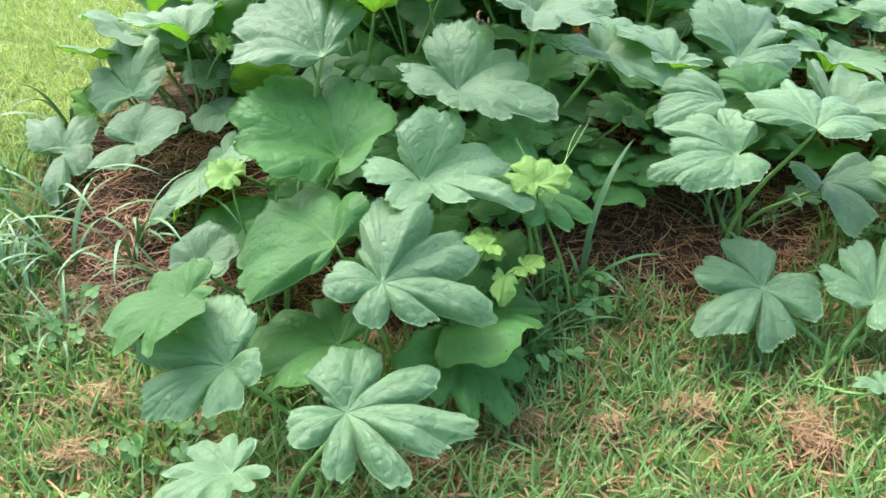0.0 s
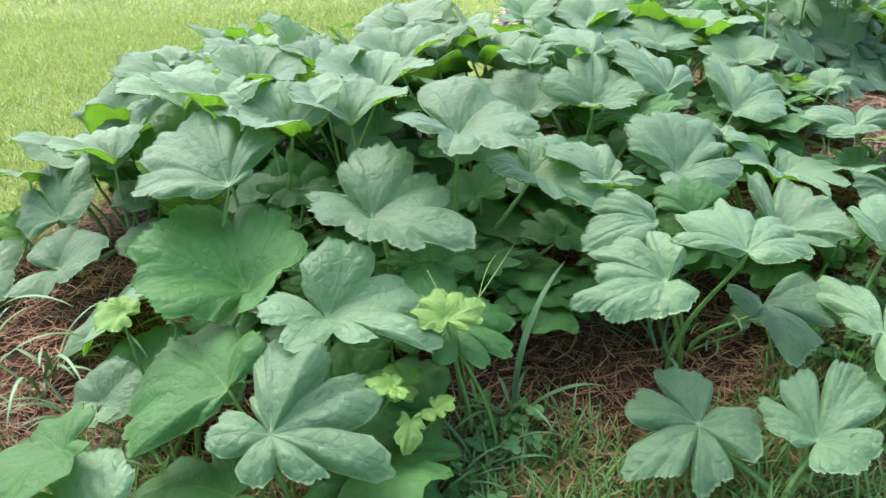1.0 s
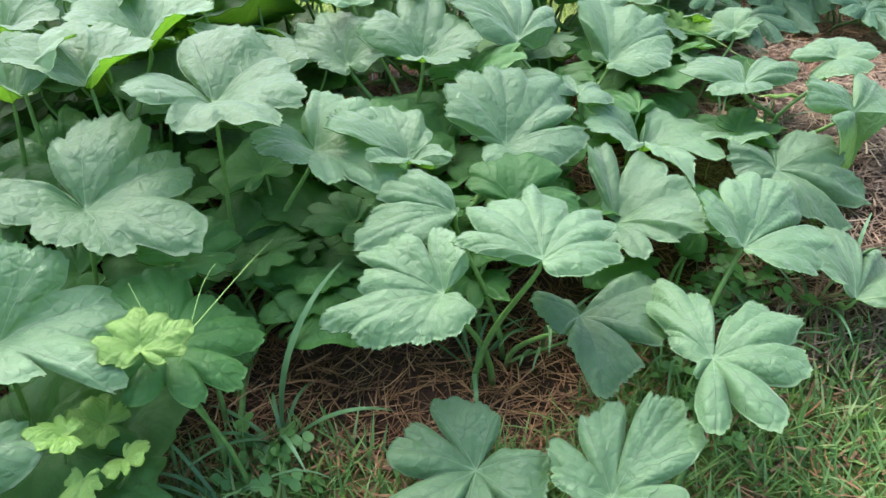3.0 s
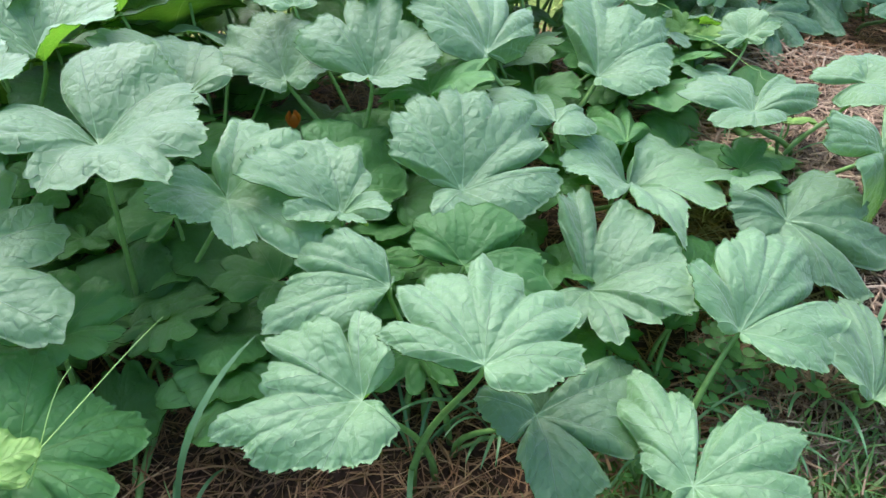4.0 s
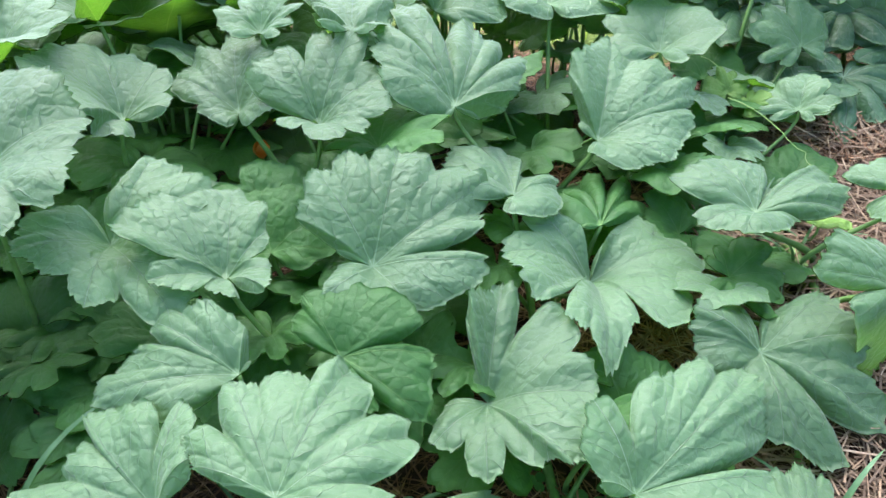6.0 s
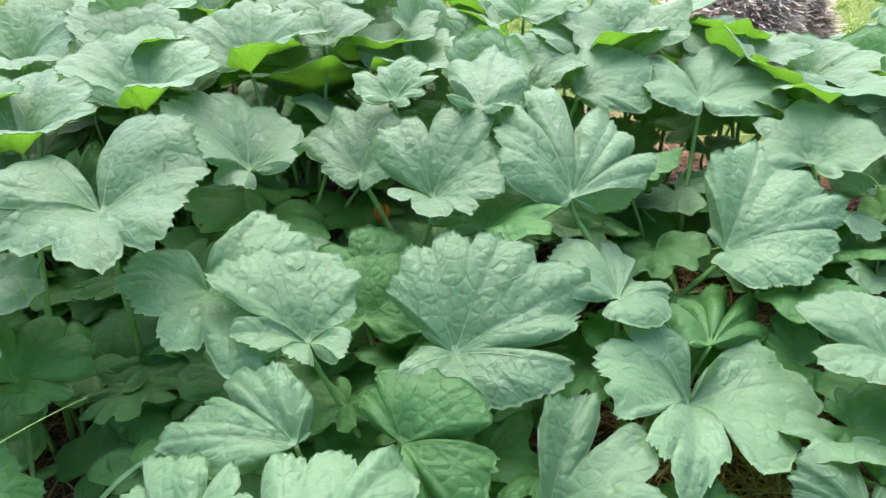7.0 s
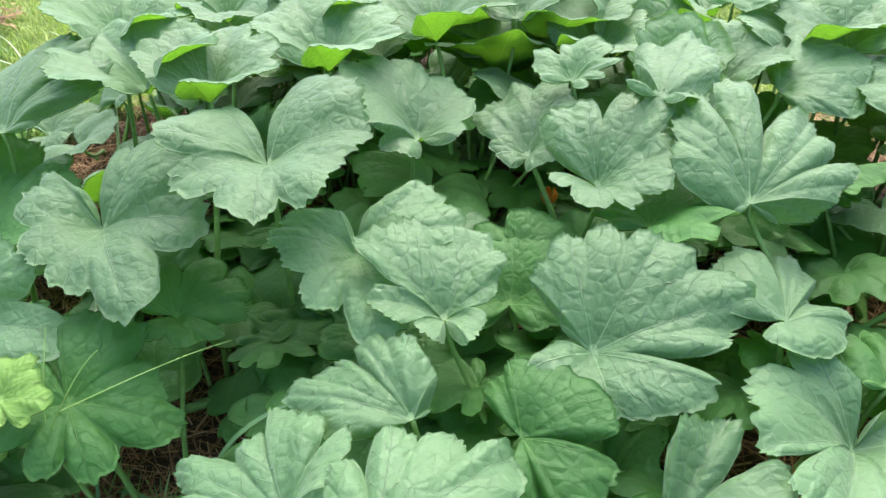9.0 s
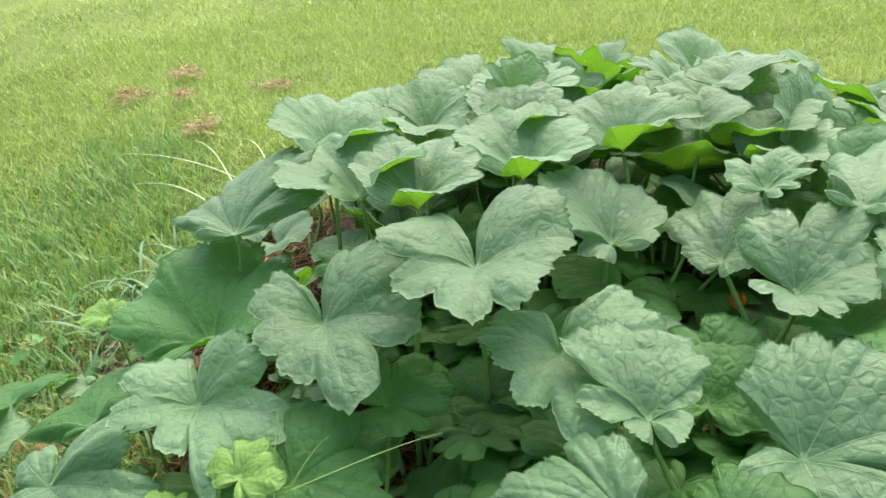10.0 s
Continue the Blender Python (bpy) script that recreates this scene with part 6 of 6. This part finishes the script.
# ---- weeds, shoots and straw ----
def ribbon(points, widths, crease=0.25):
    """A creased grass blade along points: verts and faces."""
    verts, faces = [], []
    pts = [Vector(p) for p in points]
    for i, p in enumerate(pts):
        way = (pts[min(i + 1, len(pts) - 1)] - pts[max(i - 1, 0)]).normalized()
        side = way.cross(Vector((0, 0, 1)))
        side = side.normalized() if side.length > 1e-4 else Vector((1, 0, 0))
        up = side.cross(way).normalized()
        w = widths[i] / 2
        verts += [p - side * w + up * (w * crease), p, p + side * w + up * (w * crease)]
    for i in range(len(pts) - 1):
        a = 3 * i
        faces += [(a, a + 1, a + 4, a + 3), (a + 1, a + 2, a + 5, a + 4)]
    n = len(verts)
    verts += [v - Vector((0, 0, 0.0009)) for v in verts]
    faces += [tuple(n + k for k in reversed(q)) for q in faces]
    return verts, faces


def weed(x, y, blades, label="broad-bladed weed grass growing at the edge of the bed"):
    """A tuft of coarse grass. Each blade: heading, length, width, steepness at the foot and droop, in degrees and metres."""
    tuft = tagged(new("weed_grass"), label, "weed", "weeds")
    tuft.location = (x, y, ground_z(x, y))
    for heading, length, width, steep, droop in blades:
        h = radians(heading)
        p, pts, wid = Vector((0.008 * math.cos(h), 0.008 * math.sin(h), -0.004)), [], []
        for k in range(13):
            u = k / 12
            pts.append(p.copy())
            wid.append(width * (0.55 + 1.1 * u - 1.55 * u ** 2.2 + 0.02) if u < 1 else 0.0006)
            el = radians(steep - droop * u ** 1.4)
            p = p + Vector((math.cos(h) * math.cos(el), math.sin(h) * math.cos(el), math.sin(el))) * (length / 12)
            h += 0.04 * math.sin(3 * heading)
        verts, faces = ribbon(pts, wid)
        mesh_object("blade", verts, faces, [WEED], tuft)
    return tuft


def tuft(x, y, seed, count, length, width=0.011, spread=360.0, facing=0.0):
    rnd = random.Random(seed)
    return weed(x, y, [(facing + rnd.uniform(-spread / 2, spread / 2), length * rnd.uniform(0.6, 1.25), width * rnd.uniform(0.7, 1.2), rnd.uniform(45, 80), rnd.uniform(50, 125)) for _ in range(count)])


weed(0.325, 1.79, [(40, 0.42, 0.022, 90, 84), (-8, 0.25, 0.016, 52, 88), (65, 0.17, 0.010, 70, 125), (-75, 0.22, 0.013, 70, 120), (200, 0.22, 0.012, 50, 95), (-120, 0.24, 0.012, 58, 95), (165, 0.20, 0.012, 40, 80), (110, 0.14, 0.010, 75, 130)])
tuft(0.25, 1.65, 1, 9, 0.20, 0.010, 220, -90)
tuft(0.17, 1.58, 2, 8, 0.17, 0.009, 240, -90)
tuft(-0.94, 1.83, 3, 11, 0.24, 0.012)
tuft(-1.07, 1.94, 4, 10, 0.22, 0.011)
tuft(-0.79, 1.92, 5, 9, 0.22, 0.012, 260, -100)
tuft(-1.08, 1.76, 6, 10, 0.22, 0.010)
tuft(-0.70, 1.80, 7, 8, 0.19, 0.010, 240, -90)
tuft(-1.12, 2.40, 8, 9, 0.26, 0.020)
tuft(-1.20, 2.15, 9, 9, 0.20, 0.011)
tuft(0.70, 1.95, 10, 8, 0.20, 0.010)
tuft(0.84, 2.0, 11, 8, 0.22, 0.010)
tuft(1.12, 1.95, 12, 9, 0.20, 0.010)
tuft(1.25, 2.22, 13, 8, 0.22, 0.010)
tuft(1.40, 2.05, 14, 9, 0.20, 0.010)
tuft(1.50, 2.12, 15, 8, 0.20, 0.010)
tuft(1.30, 1.98, 16, 8, 0.18, 0.009)
tuft(-0.62, 1.62, 17, 7, 0.16, 0.009)
tuft(1.45, 2.62, 18, 7, 0.16, 0.007)
tuft(1.36, 2.70, 19, 6, 0.15, 0.007)

weed(-0.80, 1.86, [(-30, 0.38, 0.014, 70, 110), (-70, 0.34, 0.013, 66, 120), (200, 0.36, 0.013, 68, 105), (-110, 0.30, 0.012, 60, 100), (20, 0.30, 0.012, 72, 120)])
weed(-1.02, 2.02, [(-20, 0.40, 0.015, 62, 95), (-60, 0.36, 0.014, 70, 130), (-150, 0.30, 0.012, 62, 100), (160, 0.30, 0.012, 58, 90)])
weed(-0.66, 1.98, [(-60, 0.34, 0.013, 74, 130), (-10, 0.30, 0.012, 66, 120), (-120, 0.32, 0.013, 70, 115)])
tuft(-1.0, 1.70, 21, 10, 0.24, 0.011)
tuft(-0.88, 1.60, 22, 8, 0.18, 0.009)
tuft(-1.22, 1.86, 23, 10, 0.24, 0.010)


def tendril(points, parent, coils=0.0, thick=0.0013):
    pts = bezier(*[Vector(p) for p in points], 26)
    if coils:
        for i in range(14, 26):
            u = (i - 13) / 12
            a = coils * 6.283 * u
            pts[i] = pts[i] + Vector((0.012 * math.cos(a), 0.012 * math.sin(a), 0.004 * math.sin(2 * a))) * u
    verts, faces = tube(pts, [thick * (1 - 0.6 * i / 25) for i in range(26)], 6)
    return mesh_object("tendril", verts, faces, [YOUNG_STEM], parent)


FRONT_VINE, RIGHT_VINE = VINES[0][0], VINES[5][0]
tendril(((0.21, 1.64, 0.27), (0.20, 1.65, 0.33), (0.17, 1.68, 0.36), (0.15, 1.70, 0.40)), FRONT_VINE)
tendril(((0.22, 1.64, 0.27), (0.26, 1.66, 0.34), (0.25, 1.70, 0.38), (0.29, 1.72, 0.42)), FRONT_VINE)
tendril(((0.20, 1.66, 0.28), (0.27, 1.74, 0.33), (0.31, 1.82, 0.36), (0.34, 1.90, 0.36)), FRONT_VINE)
tendril(((1.30, 2.96, 0.40), (1.38, 2.92, 0.40), (1.42, 2.88, 0.36), (1.50, 2.82, 0.32)), RIGHT_VINE, 2)
tendril(((1.31, 2.98, 0.40), (1.28, 3.05, 0.44), (1.24, 3.04, 0.46), (1.20, 3.08, 0.44)), RIGHT_VINE, 2)
tendril(((-0.44, 1.60, 0.37), (-0.40, 1.66, 0.42), (-0.34, 1.66, 0.40), (-0.30, 1.70, 0.36)), VINES[1][0], 2)

# bright young leaves at the growing tips
leaf(0.086, 1.509, 0.25, 200, 12, 8, 0.052, 0.045, 0.045, 0.34, young=True)
leaf(0.158, 1.521, 0.19, 330, 10, -8, 0.050, 0.045, 0.045, 0.34, young=True)
leaf(0.115, 1.47, 0.20, 260, -45, 20, 0.060, 0.025, 0.025, 0.30, young=True)
leaf(1.297, 2.982, 0.40, 120, 35, 10, 0.055, 0.05, 0.05, 0.34, young=True)
leaf(1.345, 2.96, 0.385, 20, 20, -20, 0.045, 0.04, 0.04, 0.34, young=True)
leaf(1.486, 2.68, 0.30, 300, 10, 10, 0.060, 0.05, 0.05, 0.30, young=True)
leaf(-1.02, 2.36, 0.22, 170, 40, 30, 0.075, 0.06, 0.06, 0.2, young=True)
leaf(-0.60, 2.30, 0.42, 150, 45, 0, 0.045, 0.04, 0.04, 0.34, young=True)
leaf(-0.36, 1.63, 0.345, 30, 20, 0, 0.035, 0.03, 0.03, 0.34, young=True)
leaf(-0.50, 1.52, 0.20, 250, -5, 0, 0.060, 0.05, 0.05, 0.36)
leaf(0.10, 1.60, 0.19, 180, 10, 10, 0.065, 0.06, 0.06, 0.34, young=True)
leaf(0.92, 1.98, 0.09, 90, 10, 0, 0.060, 0.055, 0.055, 0.32)

leaf(0.868, 1.358, 0.000, 300, 5, 5, 0.085, 0.08, 0.08, 0.55)
# a wilted leaf hanging between the large ones
leaf(0.60, 2.29, 0.25, 300, -12, -8, 0.125, 0.11, 0.11, 0.34, 0.5, 0.75, old=True)


def blossom(x, y, z, size):
    """A closed orange squash flower on a short stalk."""
    ob = tagged(new("pumpkin_flower"), "closed orange pumpkin flower among the leaves", "flower", "pumpkin flowers")
    ob.location = (x, y, z)
    for k in range(5):
        a = 2 * math.pi * k / 5
        way, side = Vector((math.cos(a), math.sin(a), 0)), Vector((-math.sin(a), math.cos(a), 0))
        verts, faces = [], []
        for i in range(7):
            u = i / 6
            r, h, w = size * (0.12 + 0.30 * math.sin(u * 2.6)), size * u, size * 0.26 * math.sin(0.25 + u * 2.7)
            verts += [way * r - side * w + Vector((0, 0, h)), way * (r * 1.15) + Vector((0, 0, h)), way * r + side * w + Vector((0, 0, h))]
        for i in range(6):
            b = 3 * i
            faces += [(b, b + 1, b + 4, b + 3), (b + 1, b + 2, b + 5, b + 4)]
        mesh_object("petal", verts, faces, [ORANGE], ob)
    verts, faces = tube([Vector((0, 0, ground_z(x, y) - z)), Vector((0.01, 0, 0.5 * (ground_z(x, y) - z))), Vector((0, 0, 0.004))], [0.004, 0.0035, 0.004], 6)
    mesh_object("stalk", verts, faces, [STEM], ob)
    return ob


blossom(-0.06, 2.64, 0.37, 0.04)
blossom(0.40, 2.60, 0.33, 0.036)


def clover(x, y, seed, count, spread):
    """A low weed with small round leaflets on thin stalks."""
    rnd = random.Random(seed)
    verts, faces = [], []
    for _ in range(count):
        cx, cy = x + rnd.gauss(0, spread), y + rnd.gauss(0, spread)
        g = ground_z(cx, cy)
        cz = g + rnd.uniform(0.02, 0.07)
        nod = Vector((rnd.gauss(0, 0.35), rnd.gauss(-0.2, 0.35), 1)).normalized()
        u = nod.orthogonal().normalized()
        v = nod.cross(u)
        s = rnd.uniform(0.008, 0.014)
        for k in range(3):
            a0 = 2.094 * k + rnd.uniform(0, 0.4)
            c = Vector((cx, cy, cz)) + (u * math.cos(a0) + v * math.sin(a0)) * s
            b = len(verts)
            verts.append(c - nod * (0.2 * s))
            for q in range(9):
                a = 6.283 * q / 9
                verts.append(c + (u * math.cos(a) + v * math.sin(a)) * s * (0.95 - 0.12 * math.cos(2 * a)))
            faces += [(b, b + 1 + q, b + 1 + (q + 1) % 9) for q in range(9)]
        tv, tf = tube([Vector((cx + 0.01, cy, g - 0.003)), Vector((cx, cy, cz))], [0.0012, 0.001], 5)
        b = len(verts)
        verts += tv
        faces += [tuple(b + i for i in q) for q in tf]
    return tagged(mesh_object("clover_weed", verts, faces, [CLOVER]), "low clover-like weed with small round leaflets", "weed", kind="stuff")


clover(1.25, 2.10, 1, 60, 0.06)
clover(0.31, 1.72, 2, 18, 0.04)
clover(0.22, 1.52, 3, 16, 0.05)
clover(-0.92, 1.62, 4, 26, 0.08)
clover(-1.2, 1.55, 5, 22, 0.10)
clover(1.15, 1.85, 6, 20, 0.06)
clover(-0.55, 1.30, 7, 16, 0.07)


def dry_stem(x0, y0, x1, y1, lift):
    """One pale dead grass stem fallen over on the lawn."""
    a, d = Vector((x0, y0, ground_z(x0, y0) + 0.045)), Vector((x1, y1, ground_z(x1, y1) + lift))
    pts = bezier(a, a + (d - a) * 0.3 + Vector((0, 0, 0.045)), a + (d - a) * 0.7 + Vector((0.02, 0.03, 0.03)), d, 14)
    verts, faces = tube(pts, [0.0028 * (1 - 0.6 * i / 13) for i in range(14)], 6)
    return tagged(mesh_object("dry_grass_stem", verts, faces, [PALE_STEM]), "pale dead grass stem fallen over on the lawn", "grass stem", "dry grass stems")


dry_stem(-1.47, 2.35, -2.22, 2.16, 0.05)
dry_stem(-1.40, 2.30, -1.95, 2.38, 0.06)
dry_stem(-1.45, 2.20, -1.93, 2.10, 0.04)
dry_stem(-1.35, 2.42, -1.80, 2.52, 0.05)

# ---- grass and straw ----
def build_cover():
    rng = np.random.default_rng(7)
    def thin(x, y, x0, x1, y0, y1, w):
        """Chance that a place is kept, falling off towards the edges of a patch."""
        return sstep(min(x - x0, x1 - x, y - y0, y1 - y) / w) > dice.random()

    dice = random.Random(4)
    near = scatter(rng, -2.8, 3.5, -0.6, 2.4, 112000, lambda x, y: in_bed(x, y) < 0.03 and noise.noise(Vector((9 * x, 9 * y, 2.0))) > -0.40 and thin(x, y, -2.8, 3.5, -0.6, 2.9 - 0.3 * math.sin(3 * x), 1.1))
    tagged(strands("grass", near, 0.080, 0.0078, 0.50, 0.55, GRASS, rng), "green lawn grass in front of the bed", "grass", kind="stuff")
    under = scatter(rng, -1.7, 2.6, 0.35, 2.3, 22000, lambda x, y: in_bed(x, y) < 0.03 and thin(x, y, -1.5, 2.6, 0.3, 2.2, 0.4))
    tagged(lying("thatch", under, 0.06, 0.0034, STRAW, rng, 0.025), "dry brown thatch between the grass blades", "thatch", kind="stuff")
    left = scatter(rng, -4.6, 0.4, 1.0, 6.4, 140000, lambda x, y: in_bed(x, y) < 0.02 and not (x > -1.05 and y < 1.6) and thin(x, y, -4.6, 0.4, 0.6, 6.4, 0.6))
    tagged(strands("lawn", left, 0.055, 0.0052, 0.6, 0.8, LAWN, rng, 2), "short yellow-green mown lawn", "grass", kind="stuff")
    far = scatter(rng, -14.0, 8.0, -6.0, 14.0, 260000, lambda x, y: in_bed(x, y) < 0.02 and not (-4.0 < x < -0.2 and 1.6 < y < 5.8) and not (-1.4 < x < 2.2 and 0.5 < y < 2.4))
    tagged(strands("far_lawn", far, 0.055, 0.010, 0.6, 0.8, LAWN, rng, 2), "mown lawn beyond the bed", "grass", kind="stuff")
    bed = scatter(rng, -1.2, 3.4, 1.5, 5.2, 90000, lambda x, y: in_bed(x, y) > -0.05 and (x < 1.35 or y > 2.95))
    tagged(lying("straw_mulch", bed, 0.085, 0.0022, STRAW, rng), "reddish brown dry straw mulch", "mulch", kind="stuff")
    pale = scatter(rng, 1.2, 3.4, 1.9, 3.15, 24000, lambda x, y: in_bed(x, y) > -0.05)
    tagged(lying("pale_straw_mulch", pale, 0.10, 0.0026, PALE_STRAW, rng, 0.04), "pale dry straw mulch", "mulch", kind="stuff")

    for x, y, rx, ry, count in ((0.50, 1.375, 0.028, 0.014, 260), (0.72, 1.315, 0.024, 0.038, 560), (0.325, 1.336, 0.02, 0.012, 120), (-0.74, 1.42, 0.035, 0.018, 160), (-0.754, 1.263, 0.035, 0.018, 160),
                                (-0.05, 1.242, 0.035, 0.018, 130), (0.16, 1.35, 0.035, 0.018, 130), (-3.11, 2.80, 0.075, 0.05, 130), (-2.96, 2.46, 0.07, 0.045, 130), (-2.15, 2.49, 0.065, 0.04, 110), (-2.44, 2.98, 0.055, 0.04, 90),
                                (-0.80, 1.69, 0.12, 0.06, 420), (-2.70, 2.62, 0.04, 0.035, 50)):
        feet = np.stack([rng.normal(x, rx, count), rng.normal(y, ry, count), np.zeros(count)], 1)
        feet[:, 2] = [ground_z(a, b) + (0.022 if x > -2 else 0.035) for a, b, _ in feet.tolist()]
        tagged(lying("dry_straw_clump", feet, 0.05, 0.0014 if x > -2 else 0.004, PALE_STRAW if x == -0.80 else (TAN_STRAW if x > -2 else STRAW), rng, 0.03), "clump of dry brown straw lying in the grass", "straw", kind="stuff")


def build_mound():
    """A heap of old straw on the lawn behind the bed."""
    rng = np.random.default_rng(3)
    cx, cy, w, d, h = 0.70, 4.38, 0.27, 0.27, 0.42
    base = ground_z(cx, cy)
    verts, faces = [], []
    for j in range(9):
        e = j / 8 * math.pi / 2
        for i in range(28):
            a = 2 * math.pi * i / 28
            k = 1 + 0.10 * math.sin(3 * a + j) + 0.06 * math.sin(7 * a)
            verts.append((cx + w * k * math.cos(a) * math.cos(e) ** 1.3, cy + d * k * math.sin(a) * math.cos(e) ** 1.3, base - 0.02 + h * math.sin(e)))
    for j in range(8):
        for i in range(28):
            a, b = 28 * j + i, 28 * j + (i + 1) % 28
            faces.append((a, b, b + 28, a + 28))
    heap = tagged(mesh_object("mulch_mound", verts, faces, [OLD_STRAW]), "heap of old brown straw on the lawn behind the bed", "mound")
    n = 16000
    a, e = rng.uniform(0, 6.283, n), np.arcsin(rng.random(n))
    k = 1 + 0.10 * np.sin(3 * a) + 0.06 * np.sin(7 * a)
    feet = np.stack([cx + w * k * np.cos(a) * np.cos(e) ** 1.3, cy + d * k * np.sin(a) * np.cos(e) ** 1.3, base - 0.02 + h * np.sin(e)], 1)
    cover = lying("straw_cover", feet, 0.10, 0.004, OLD_STRAW, rng, 0.02)
    cover.parent = heap
    tagged(cover, "loose pale straw", kind="stuff")


build_cover()
build_mound()
